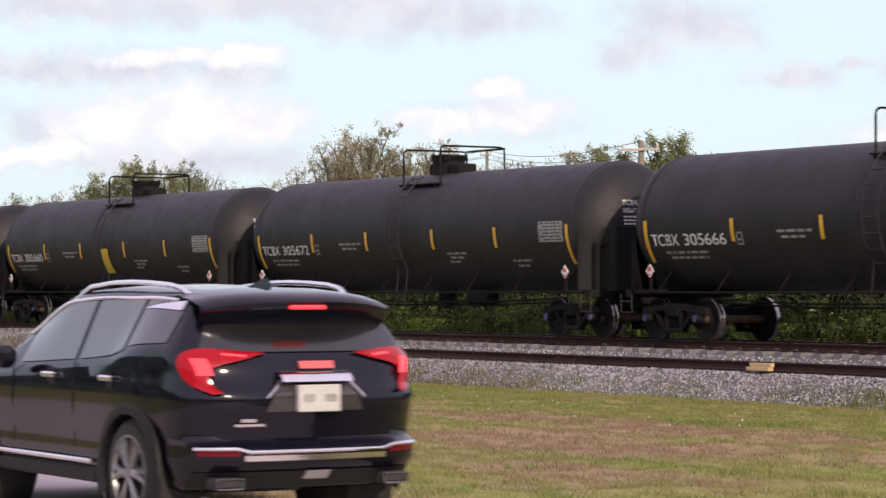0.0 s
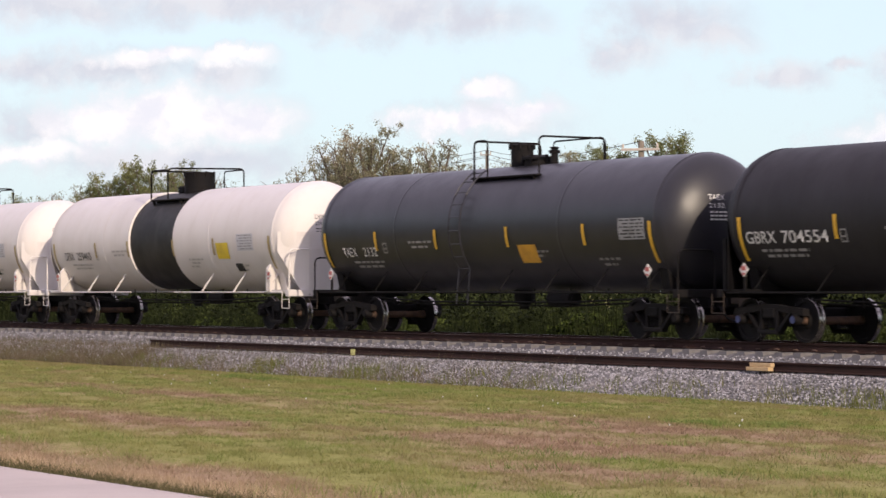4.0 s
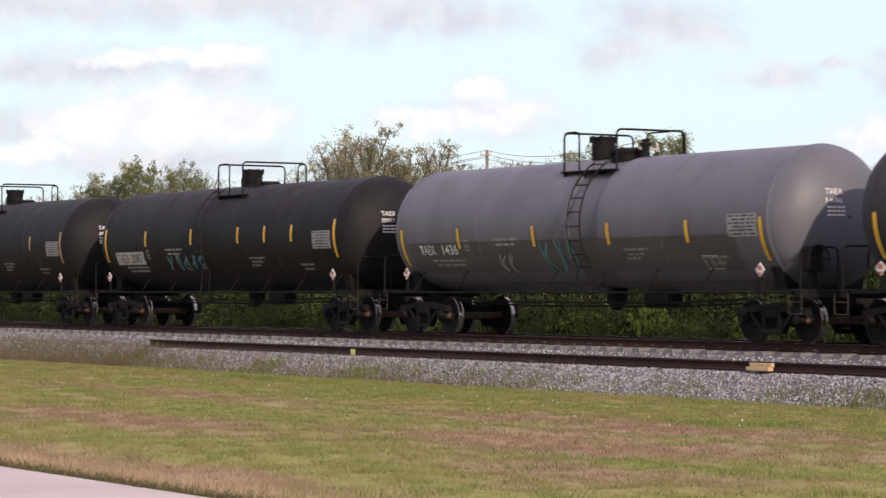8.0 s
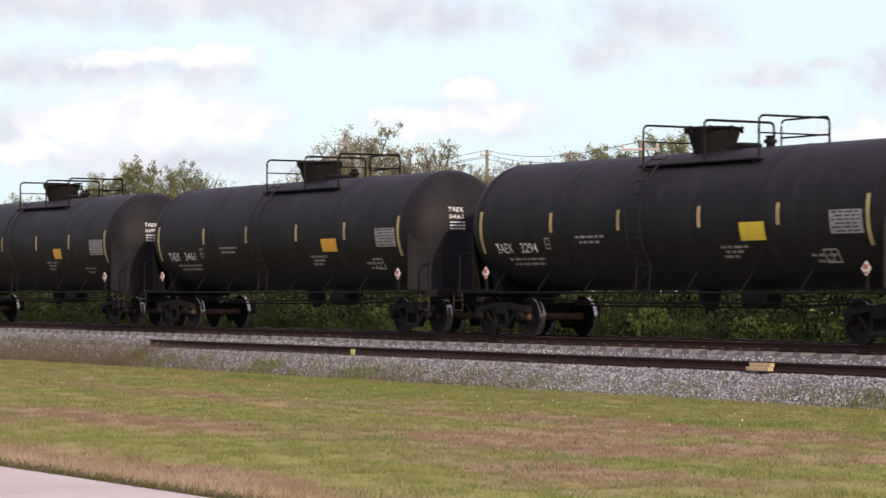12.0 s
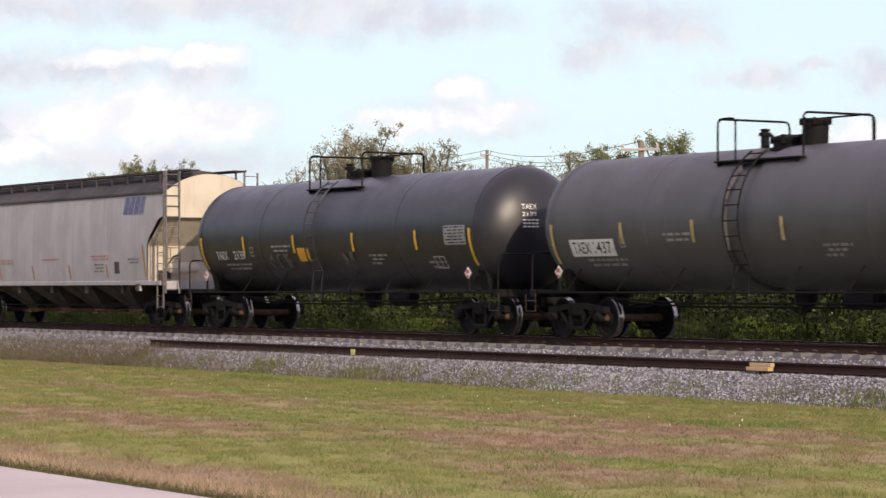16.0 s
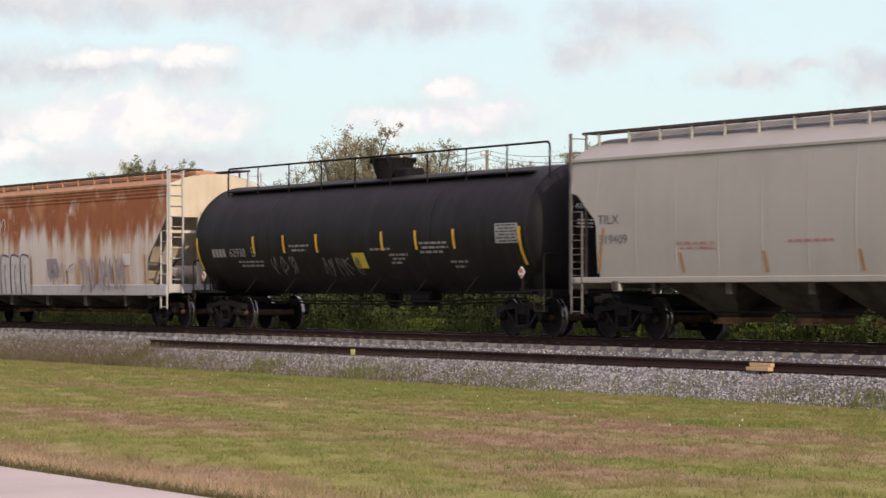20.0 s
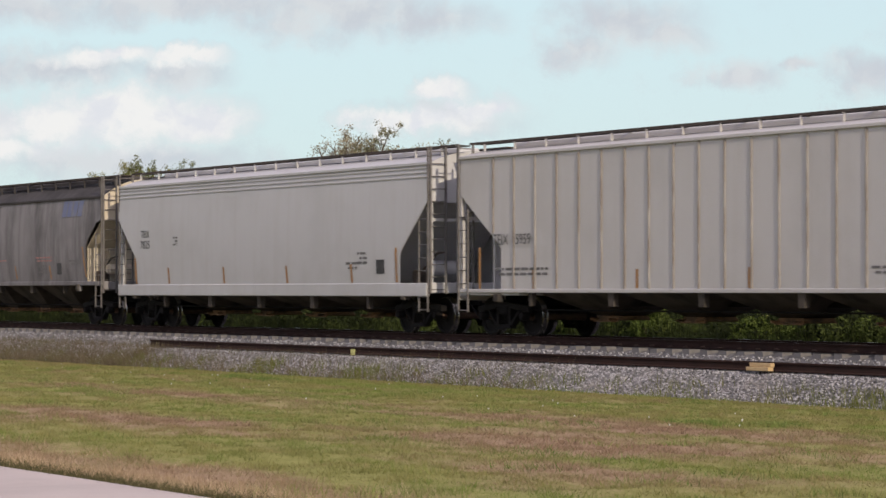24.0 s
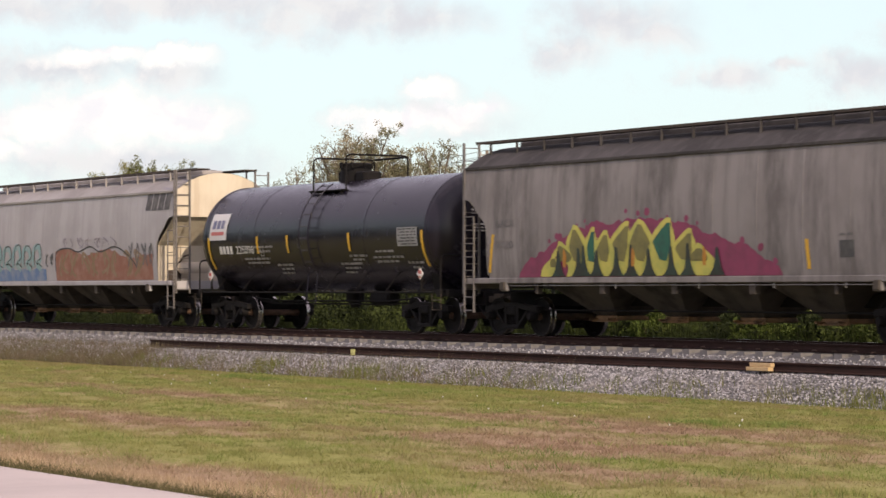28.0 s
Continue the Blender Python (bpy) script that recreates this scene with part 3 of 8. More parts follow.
def tank_wagon(w):
    L, R, zc, sx = w["L"], w.get("R", 1.5), w.get("zc", 2.57), w["stripe"]
    paint, trim = w["paint"], w.get("trim", GRIME)
    hx = w.get("shell", sx + 0.14)
    car = thing("tank_wagon", w["label"], "tank wagon", "wagons of the freight train")
    n = 72

    def put(x, z, lift=0.0):
        return (x, -math.sqrt(max(0.01, (R + 0.012 + lift) ** 2 - (z - zc) ** 2)), z)

    def shell():
        s = Shape()
        k = 12
        prof = [(-hx + 2 * hx * i / k, R) for i in range(k + 1)]
        if w.get("recess"):
            a, b = w["recess"]
            prof = [p for p in prof if not a - 0.2 < p[0] < b + 0.2]
            i = sum(p[0] < a for p in prof)
            prof[i:i] = [(a - 0.01, R), (a, R - 0.012), (a + 0.01, R - 0.075), (b - 0.01, R - 0.075), (b, R - 0.012), (b + 0.01, R)]
        s.lathe(prof, "x", (0, 0, zc), n)
        return s

    part("shell", shell(), paint, car, sharp=20)
    depth = min(0.78, L / 2 - hx - 0.55)
    for e in (-1, 1):
        s = Shape()
        prof = [(e * (hx - 0.10), R + 0.010), (e * (hx + 0.02), R + 0.010), (e * (hx + 0.03), R - 0.002)]
        prof += [(e * (hx + 0.03 + depth * math.sin(a)), (R - 0.004) * math.cos(a)) for a in [math.pi / 2 * i / 14 for i in range(1, 14)]]
        prof += [(e * (hx + 0.03 + depth), 0.03)]
        s.lathe(prof, "x", (0, 0, zc), n)
        part("tank_head", s, w.get("head", paint), car, sharp=50)
    if w.get("band"):
        b0, b1 = w["band"]
        part("tank_band", Shape().lathe([(b0, R - 0.06), (b0 + 0.002, R - 0.055), (b1 - 0.002, R - 0.055), (b1, R - 0.06)], "x", (0, 0, zc), n), BAND_BLACK, car, "black painted band round the tank", sharp=50)
    for sxx in w.get("seams", (-hx * 0.5, hx * 0.5)):
        part("weld_seam", Shape().lathe([(sxx - 0.04, R + 0.001), (sxx - 0.03, R + 0.007), (sxx + 0.03, R + 0.007), (sxx + 0.04, R + 0.001)], "x", (0, 0, zc), n), paint, car)
    # side pipe rail, its struts and the end sills
    ye = 1.40
    for s2 in (-1, 1):
        for seg in w.get("rod", [(-L / 2 + 1.0, L / 2 - 1.0)]):
            part("side_rail", Shape().tube([(seg[0], s2 * ye, 1.03), (seg[1], s2 * ye, 1.03)], 0.022, 8), trim, car)
        for k in range(8):
            x = -hx + 0.5 + (2 * hx - 1.0) * k / 7
            if not w.get("band") or not (w["band"][0] - 0.3 < x < w["band"][1] + 0.3):
                a = Vector((x, s2 * ye, 1.03))
                b = Vector((x + 0.22, s2 * 1.12, zc - math.sqrt(R * R - 1.12 ** 2) + 0.02))
                part("strut", Shape().tube([a, b], 0.028 if trim is WHITE_T else 0.016, 6), trim, car)
    for e in (-1, 1):
        x = e * (L / 2 - 0.78)
        s = Shape().box(x - 0.10, x + 0.10, -1.42, 1.42, 0.92, 1.10, 0.015)
        s.box(min(x, x - e * 0.9), max(x, x - e * 0.9), -1.40, -1.05, 1.06, 1.10)
        s.box(min(x, x - e * 0.9), max(x, x - e * 0.9), 1.05, 1.40, 1.06, 1.10)
        part("end_sill", s, trim, car)
        s = Shape()
        xb = e * (hx - 0.15)
        s.prism([(-1.0, 1.0), (1.0, 1.0), (1.15, 1.65), (0.85, 1.50), (0.5, 1.28), (0, 1.18), (-0.5, 1.28), (-0.85, 1.50), (-1.15, 1.65)], "x", xb - 0.16, xb + 0.16)
        part("saddle", s, trim, car)
        s = Shape()
        xr = e * (L / 2 - 0.72)
        if w.get("hoop", True):
            zh = w.get("hoop_z", 1.95)
            tube_path(s, [(xr, -1.38, 1.08), (xr, -1.38, zh), (xr, -0.4, zh), (xr, -0.4, 1.08)], 0.022, 0.15)
            part("end_handrail", s, trim, car)
            s = Shape()
            tube_path(s, [(xr, 1.38, 1.08), (xr, 1.38, zh), (xr, 0.4, zh), (xr, 0.4, 1.08)], 0.022, 0.15)
            part("end_handrail", s, trim, car)
        else:
            for yy in (-1.2, -0.35, 0.35, 1.2):
                s.box(xr - 0.05, xr + 0.05, yy - 0.05, yy + 0.05, 1.08, 2.1)
            s.box(xr - 0.05, xr + 0.05, -1.25, 1.25, 2.08, 2.16)
            part("end_frame", s, trim, car)
        if w.get("shield"):
            zt, zm, yb = w["shield"]
            xf, yo = hx + 0.03 + depth + 0.05, R - 0.04
            plan = [(hx + 0.26, -yo), (xf - 0.06, -0.78), (xf, -0.4), (xf, 0.4), (xf - 0.06, 0.78), (hx + 0.26, yo)]
            s = Shape()
            rows = []
            for z in (1.07, (1.07 + zm) / 2, zm, (zm + zt) / 2, zt):
                k = min(1.0, (yb + (yo - yb) * (z - 1.07) / (zm - 1.07)) / yo)
                row = []
                for (px, py) in plan:
                    yy = max(-k * yo, min(k * yo, py))
                    row.append((e * (px if abs(yy) == abs(py) else float(np.interp(abs(yy), [0.4, 0.78, yo], [xf, xf - 0.06, hx + 0.26]))), yy, z))
                rows.append(row)
            back = [[(p[0] - e * 0.02, p[1], p[2]) for p in r] for r in rows]
            s.grid(rows)
            s.grid(back)
            s.grid([rows[-1], back[-1]])
            s.grid([[r[0] for r in rows], [r[0] for r in back]])
            s.grid([[r[-1] for r in rows], [r[-1] for r in back]])
            # Black shields get a darker paint that carries the next wagon's shade.
            part("head_shield", s, BLACK_B if paint is BLACK_A else paint, car, "half-height steel shield before the tank end", sharp=25)
            if trim is WHITE_T:
                part("shield_rail", Shape().tube([(e * (xf + 0.08), -1.3, 2.2), (e * (xf + 0.08), 1.3, 2.2)], 0.014, 6), trim, car)
        if trim is WHITE_T:
            xq = e * (hx - 0.42)
            for s2 in (-1, 1):
                part("saddle_brace", Shape().prism([(s2 * 1.44, 1.05), (s2 * 0.95, 1.05), (s2 * 1.05, 1.5), (s2 * 1.22, 1.86), (s2 * 1.36, 1.78), (s2 * 1.44, 1.66)], "x", xq - 0.05, xq + 0.05), trim, car)
        s = Shape()
        for z in (0.60, 0.84):
            s.tube([(x - 0.25, -1.43, z), (x + 0.15, -1.43, z)], 0.011, 6)
        s.tube([(x - 0.25, -1.43, 0.60), (x - 0.25, -1.43, 1.0)], 0.009, 6)
        s.tube([(x + 0.15, -1.43, 0.60), (x + 0.15, -1.43, 1.0)], 0.009, 6)
        part("sill_step", s, WHITE_T if trim is WHITE_T else GRIME_W, car, "worn sill step")
        # hazard placard in a holder
        px = e * (hx - 0.28)
        s = Shape()
        c = Vector((px, -1.46, 1.50))
        s.add([c + Vector(d) for d in ((0.145, 0, 0), (0, 0, 0.145), (-0.145, 0, 0), (0, 0, -0.145), (0.145, 0.02, 0), (0, 0.02, 0.145), (-0.145, 0.02, 0), (0, 0.02, -0.145))],
              [(0, 1, 2, 3), (7, 6, 5, 4), (0, 4, 5, 1), (1, 5, 6, 2), (2, 6, 7, 3), (3, 7, 4, 0)])
        pl = part("placard", s, LETTER, car, "white diamond hazard placard with red marks")
        s = Shape()
        s.box(px - 0.07, px + 0.07, -1.468, -1.463, 1.49, 1.58)
        s.box(px - 0.045, px + 0.045, -1.468, -1.463, 1.39, 1.44)
        part("placard_mark", s, RED, pl)
        s = Shape().box(px - 0.03, px + 0.03, -1.44, -1.40, 1.05, 1.50)
        part("placard_post", s, trim, car)
    if w.get("brake_wheel"):
        e = w["brake_wheel"]
        x = e * (L / 2 - 0.66)
        s = Shape()
        ring = [(x, -0.95 + 0.27 * math.cos(2 * math.pi * k / 20), 1.72 + 0.27 * math.sin(2 * math.pi * k / 20)) for k in range(21)]
        s.tube(ring, 0.02, 6)
        for k in range(6):
            s.tube([(x, -0.95, 1.72), ring[k * 20 // 6]], 0.014, 5)
        part("brake_wheel", s, trim, car)
        part("brake_box", Shape().box(x - e * 0.32, x - e * 0.08, -1.15, -0.75, 1.45, 1.95, 0.03), trim, car)
        part("brake_post", Shape().box(x - e * 0.26, x - e * 0.12, -1.02, -0.88, 1.05, 1.5), trim, car)
    # under the tank: outlet, brake gear, pipes
    s = Shape().lathe([(0.62, 0.0), (0.62, 0.12), (0.74, 0.13), (0.78, 0.24), (zc - R + 0.1, 0.26)], "z", n=16)
    part("bottom_outlet", s, GRIME, car)
    s = Shape().lathe([(1.9, 0), (1.9, 0.2), (2.8, 0.2), (2.8, 0)], "x", (0, -0.45, 0.88), 14)
    part("brake_reservoir", s, GRIME, car)
    s = Shape()
    for yy, z in ((-0.75, 0.80), (-0.62, 0.72)):
        s.tube([(-hx + 1.2, yy, z + 0.1), (-3, yy, z), (3, yy, z), (hx - 1.2, yy, z + 0.1)], 0.024, 6)
    for k in range(7):
        x = -4.5 + 1.5 * k
        s.tube([(x, -0.7, 0.72), (x, -0.7, 1.12)], 0.018, 5)
    part("brake_pipe", s, GRIME, car)
    # ladders on the sides
    lx, lw = w.get("ladder", (0.0, 0.46))
    for s2 in () if w.get("no_ladder") else (-1, 1):
        s = Shape()
        arc = [a for a in np.linspace(radians(58), radians(-36), 14)]
        for q in (-1, 1):
            pts = [(lx + q * lw / 2, s2 * (R + 0.14) * math.cos(a), zc + (R + 0.14) * math.sin(a)) for a in arc]
            pts.append((lx + q * lw / 2, s2 * 1.42, 0.75))
            s.tube(pts, 0.020, 6)
        for a in np.linspace(radians(54), radians(-36), 9):
            p = (s2 * (R + 0.14) * math.cos(a), zc + (R + 0.14) * math.sin(a))
            s.tube([(lx - lw / 2, *p), (lx + lw / 2, *p)], 0.016, 6)
        part("ladder", s, GRIME if paint in (GREY_D, GREY_M, GREY_N) else paint, car)
    tank_top(car, w, R, zc)
    # conspicuity tape
    tape = w.get("tape", YELLOW)
    for i, x in enumerate(w["stripes"]):
        endst = i in (0, len(w["stripes"]) - 1)
        z0, z1 = (1.68, 2.58) if endst else (2.09, 2.57)
        if w.get("tape_high"):
            z0, z1 = (1.95, 2.95) if endst else (2.40, 2.85)
        part("reflective_tape", patch(put, x - 0.055, x + 0.055, z0, z1, 1, 6, lift=0.006), tape, car)
    # lettering
    if w.get("plate"):
        x0, x1, z0, z1 = w["plate"]
        part("number_panel", patch(put, x0, x1, z0, z1, 3, 3, lift=0.002), w.get("plate_mat", PANEL_DARK), car)
    for body, x, z, h, width, m in w.get("texts", ()):
        words = body.split()
        gap = 0.6 * body.count(" ")
        unit = width / (sum(len(q) for q in words) + gap)
        for q in words:
            part("reporting_mark", text_mesh(q, h, unit * (len(q) - 0.15), lambda a, b, x=x, z=z: put(x + a, z + b, 0.006), m), m, car)
            x += unit * (len(q) + gap)
    tx = w["texts"][0][1] if w.get("texts") else -sx + 0.6
    ink = w.get("ink", LETTER_DIM)
    stencil(bars(put, tx + 0.4, (w["texts"][0][2] if w.get("texts") else 2.07) - 0.17, (1.5, 1.4), seed=int(L * 100)), ink, car)
    stencil(bars(put, -3.0, 2.25, (1.1, 0.9), seed=int(L * 37), gap=0.12), ink, car)
    stencil(bars(put, 2.2, 1.95, (0.9, 0.7, 0.5), seed=int(L * 51), gap=0.10), ink, car)
    stencil(bars(put, 5.0, 1.75, (0.8, 0.6), seed=int(L * 77), gap=0.12), ink, car)
    fx = tx + w["texts"][0][4] + 0.32 if w.get("texts") else tx + 3
    s = Shape()
    for a in (0, 0.17):
        patch(put, fx + a, fx + a + 0.03, 2.02, 2.28, 1, 2, s)
    for zz in (2.02, 2.12, 2.255):
        patch(put, fx, fx + 0.2, zz, zz + 0.03, 1, 1, s)
    part("gauge_mark", s, ink, car)
    # small marks on the leading tank end
    if w.get("texts"):
        hm = LETTER_K if trim is WHITE_T else LETTER
        words = w["texts"][0][0].split()

        def on_head(y, z):
            c = min(0.98, math.hypot(y, z - zc) / (R - 0.004))
            return (hx + 0.036 + depth * math.sqrt(1 - c * c), y, z)
        zt = zc + w.get("head_z", 0.45)
        for k, (word, ht, wd) in enumerate(zip(words[-2:], (0.12, 0.10), (0.40, 0.38))):
            part("end_mark", text_mesh(word, ht, wd, lambda a, b, k=k: on_head(-0.56 + a, zt - 0.17 * k + b), hm), hm, car)
        s = Shape()
        for k in range(3):
            z = zt - 0.28 - 0.08 * k
            for i in range(4):
                y = -0.54 + 0.11 * i
                s.add([on_head(y, z), on_head(y + 0.08, z), on_head(y + 0.08, z + 0.035), on_head(y, z + 0.035)], [(0, 1, 2, 3)])
        stencil(s, hm, car)
    cx = w.get("panel", sx - 1.15)
    pn = part("stencil_panel", patch(put, cx, cx + 0.98, 2.19, 2.66, 3, 3, lift=0.002), w.get("panel_mat", PANEL_GREY), car, "grey stencilled data panel")
    stencil(bars(put, cx + 0.06, 2.60, (0.86,) * 6, seed=7, gap=0.075, h=0.03, lift=0.005), w.get("panel_ink", PANEL_DARK), pn)
    for x, z, wd, ht, m in w.get("cards", ()):
        if ht <= 0.30 and m in (LETTER_DIM, PANEL_GREY):
            # small empty card holder: a pale outline round a dark field
            f = Shape()
            for x0, x1, z0, z1 in ((x, x + wd, z, z + 0.03), (x, x + wd, z + ht - 0.03, z + ht), (x, x + 0.035, z, z + ht), (x + wd - 0.035, x + wd, z, z + ht), (x + wd * 0.48, x + wd * 0.54, z, z + ht)):
                patch(put, x0, x1, z0, z1, 1, 1, f, lift=0.006)
            part("card_holder", f, LETTER_P, car, "pale outlined card holder")
        else:
            part("placard_sheet", patch(put, x, x + wd, z, z + ht, 2, 3, lift=0.004, lean=0.0), m, car)
    running_gear(car, L, L / 2 - w.get("over", 1.98), cap=paint is BLACK_A)
    couplers(car, L, GRIME, hx - 0.8)
    return car


def tank_top(car, w, R, zc):
    """Fittings on the crown of a tank: platform, railing, manway housing and valves."""
    style, top = w.get("top", "hoops"), zc + R
    dk = w.get("top_mat", GRIME)
    plat_z = top - 0.33

    def post_loop(x, y0, y1, z1, mid=False, name="railing_hoop"):
        s = Shape()
        tube_path(s, [(x, y0, plat_z), (x, y0, z1), (x, y1, z1), (x, y1, plat_z)], 0.025, 0.14)
        if mid:
            s.tube([(x, y0, (plat_z + z1) / 2 + 0.1), (x, y1, (plat_z + z1) / 2 + 0.1)], 0.018, 6)
        part(name, s, dk, car)

    def side_loop(x0, x1, y, z1, mid=False):
        s = Shape()
        tube_path(s, [(x0, y, plat_z), (x0, y, z1), (x1, y, z1), (x1, y, plat_z)], 0.021, 0.14)
        if mid:
            s.tube([(x0, y, (plat_z + z1) / 2 + 0.1), (x1, y, (plat_z + z1) / 2 + 0.1)], 0.022, 6)
        part("railing", s, dk, car)

    def platform(x0, x1):
        for s2 in (-1, 1):
            s = Shape()
            s.box(x0, x1, min(s2 * 0.62, s2 * 1.08), max(s2 * 0.62, s2 * 1.08), plat_z, plat_z + 0.04, 0.008)
            pf = part("platform", s, dk, car)
            for xa in (x0 + 0.1, x1 - 0.16):
                part("bracket", Shape().prism([(s2 * 1.08, plat_z), (s2 * 1.0, plat_z), (s2 * 0.92, plat_z - 0.22), (s2 * 1.0, plat_z - 0.2)], "x", xa, xa + 0.06), dk, pf)

    def drum(x, r0, r1, z0, z1, lid=True, name="manway_housing"):
        s = Shape().lathe([(z0, r0), (z1, r1), (z1, r1 + 0.03), (z1 + 0.04, r1 + 0.03), (z1 + 0.06, r1 - 0.05), (z1 + 0.06, 0.0)], "z", (x, 0, 0), 24)
        h = part(name, s, dk, car)
        if lid:
            s = Shape()
            for k in range(8):
                a = 2 * math.pi * k / 8
                s.box(x + (r1 + 0.02) * math.cos(a) - 0.025, x + (r1 + 0.02) * math.cos(a) + 0.025, (r1 + 0.02) * math.sin(a) - 0.025, (r1 + 0.02) * math.sin(a) + 0.025, z1 - 0.08, z1 + 0.07)
            tagged(part("lid_bolts", s, dk, h), kind="stuff")

    def valve(x, y, z1):
        s = Shape().lathe([(top - 0.12, 0.10), (z1 - 0.18, 0.09), (z1 - 0.16, 0.14), (z1 - 0.10, 0.14), (z1 - 0.08, 0.08), (z1 - 0.02, 0.11), (z1, 0.0)], "z", (x, y, 0), 14)
        part("safety_valve", s, dk, car)

    z1 = top + 0.60
    if style == "hoops":
        platform(-0.65, 1.2)
        post_loop(-0.6, -0.95, 0.95, z1)
        post_loop(1.17, -0.95, 0.95, z1 + 0.03)
        s = Shape().tube([(-0.6, 0.95, z1), (1.17, 0.95, z1)], 0.028, 8)
        part("railing", s, dk, car)
        drum(0.05, 0.42, 0.42, top - 0.1, top + 0.40)
        part("valve_box", Shape().box(0.48, 0.95, -0.28, 0.28, top - 0.12, top + 0.22, 0.04), dk, car)
        part("valve_box", Shape().box(-0.55, -0.38, -0.22, 0.22, top - 0.12, top + 0.25, 0.03), dk, car)
    elif style == "drum":
        platform(-0.5, 1.2)
        post_loop(-0.35, -1.08, 1.08, z1)
        post_loop(1.10, -1.05, 1.0, z1 + 0.02)
        side_loop(-0.35, 0.34, -1.08, z1 - 0.01)
        side_loop(0.60, 1.10, 1.0, z1)
        drum(-0.28, 0.27, 0.28, top - 0.15, top + 0.42)
        part("valve_box", Shape().box(-0.72, -0.56, -0.18, 0.18, top - 0.1, top + 0.26, 0.04), dk, car)
        part("valve_box", Shape().box(0.25, 0.95, -0.26, 0.26, top - 0.1, top + 0.10, 0.05), dk, car)
        part("valve_cap", Shape().lathe([(top - 0.1, 0.13), (top + 0.12, 0.13), (top + 0.16, 0.06), (top + 0.16, 0)], "z", (0.62, -0.3, 0), 14), dk, car)
    elif style == "wide_drum":
        platform(-1.1, 1.0)
        side_loop(-1.05, 0.10, -1.08, z1 - 0.01)
        s = Shape()
        tube_path(s, [(0.10, -1.08, plat_z), (0.10, -1.08, z1 + 0.03), (0.90, 1.05, z1 + 0.03), (0.90, 1.05, plat_z)], 0.025, 0.14)
        part("railing_hoop", s, dk, car)
        post_loop(-1.05, -1.08, 1.05, z1 - 0.01)
        side_loop(-0.4, 0.90, 1.05, z1)
        drum(0.02, 0.44, 0.45, top - 0.15, top + 0.48)
        part("valve_box", Shape().box(-0.85, -0.45, -0.3, 0.3, top - 0.1, top + 0.14, 0.05), dk, car)
    elif style == "tub":
        platform(-1.2, 3.0)
        post_loop(-1.15, -0.95, 0.95, z1, True)
        side_loop(-1.15, -0.35, 0.95, z1, True)
        drum(0.15, 0.42, 0.60, top - 0.1, top + 0.46)
        s = Shape()
        tube_path(s, [(1.05, -0.95, plat_z), (1.05, -0.95, z1), (1.05, 0.95, z1), (1.05, 0.95, plat_z)], 0.028)
        part("railing_hoop", s, dk, car)
        side_loop(1.3, 2.9, 0.95, z1 + 0.04, True)
        post_loop(2.9, -0.95, 0.95, z1, True)
        part("valve_box", Shape().box(0.95, 1.5, -0.3, 0.3, top - 0.1, top + 0.12, 0.04), dk, car)
        valve(2.1, 0, top + 0.25)
    elif style == "line":
        q = w.get("top_x", 0.0)
        e1 = w.get("rail_end", 2.05) + q
        platform(-0.75 + q, e1 + 0.05)
        post_loop(-0.7 + q, -1.0, 0.95, z1)
        side_loop(-0.15 + q, e1 - 0.05, 0.95, z1 + 0.03)
        side_loop(-0.7 + q, -0.1 + q, -1.0, z1)
        post_loop(e1, -0.95, 0.95, z1)
        a, b, c = (v + q for v in w.get("line", (-0.3, 0.45, 1.35)))
        valve(a, 0, top + 0.42)
        part("manway", Shape().lathe([(top - 0.12, 0.34), (top + 0.12, 0.34), (top + 0.12, 0.38), (top + 0.18, 0.38), (top + 0.24, 0.2), (top + 0.24, 0)], "z", (b, 0, 0), 20), dk, car)
        for k in range(6):
            an = 2 * math.pi * k / 6
            part("manway_bolt", Shape().box(b + 0.36 * math.cos(an) - 0.03, b + 0.36 * math.cos(an) + 0.03, 0.36 * math.sin(an) - 0.03, 0.36 * math.sin(an) + 0.03, top + 0.05, top + 0.24), dk, car)
        drum(c, 0.26, 0.28, top - 0.1, top + 0.48)
    elif style == "walkway":
        # one long railed walk on the near shoulder of the tank and steps down its far end
        hw = w["stripe"] - 0.6
        z2 = top + 0.48
        for s2 in (-1, 1):
            y0, y1 = sorted((s2 * 0.55, s2 * 0.95))
            part("walkway", Shape().box(-hw, hw, y0, y1, top - 0.20, top - 0.16, 0.005), dk, car)
        s = Shape()
        tube_path(s, [(-hw + 0.1, -0.95, top - 0.3), (-hw + 0.1, -0.95, z2), (hw + 0.9, -0.95, z2), (hw + 0.9, -0.95, top - 0.45)], 0.026)
        part("railing", s, dk, car)
        for k in range(1, 9):
            x = -hw + 0.1 + (2 * hw + 0.8) * k / 9
            part("railing_post", Shape().tube([(x, -0.95, top - 0.3), (x, -0.95, z2)], 0.022, 6), dk, car)
        for x0, x1 in ((-hw - 0.85, -hw), (hw, hw + 0.85)):
            part("end_landing", Shape().box(min(x0, x1), max(x0, x1), -1.05, -0.3, top - 0.56, top - 0.52, 0.006), dk, car)
        e = -1
        s = Shape()
        for yy in (-1.0, -0.55):
            s.tube([(e * (hw + 0.85), yy, top - 0.52), (e * (hw + 0.95), yy, 1.1)], 0.02, 6)
        for k in range(9):
            z = 1.3 + k * 0.28
            x = e * (hw + 0.85 + 0.1 * (top - 0.52 - z) / (top - 1.6))
            s.tube([(x, -1.0, z), (x, -0.55, z)], 0.014, 5)
        part("end_ladder", s, dk, car)
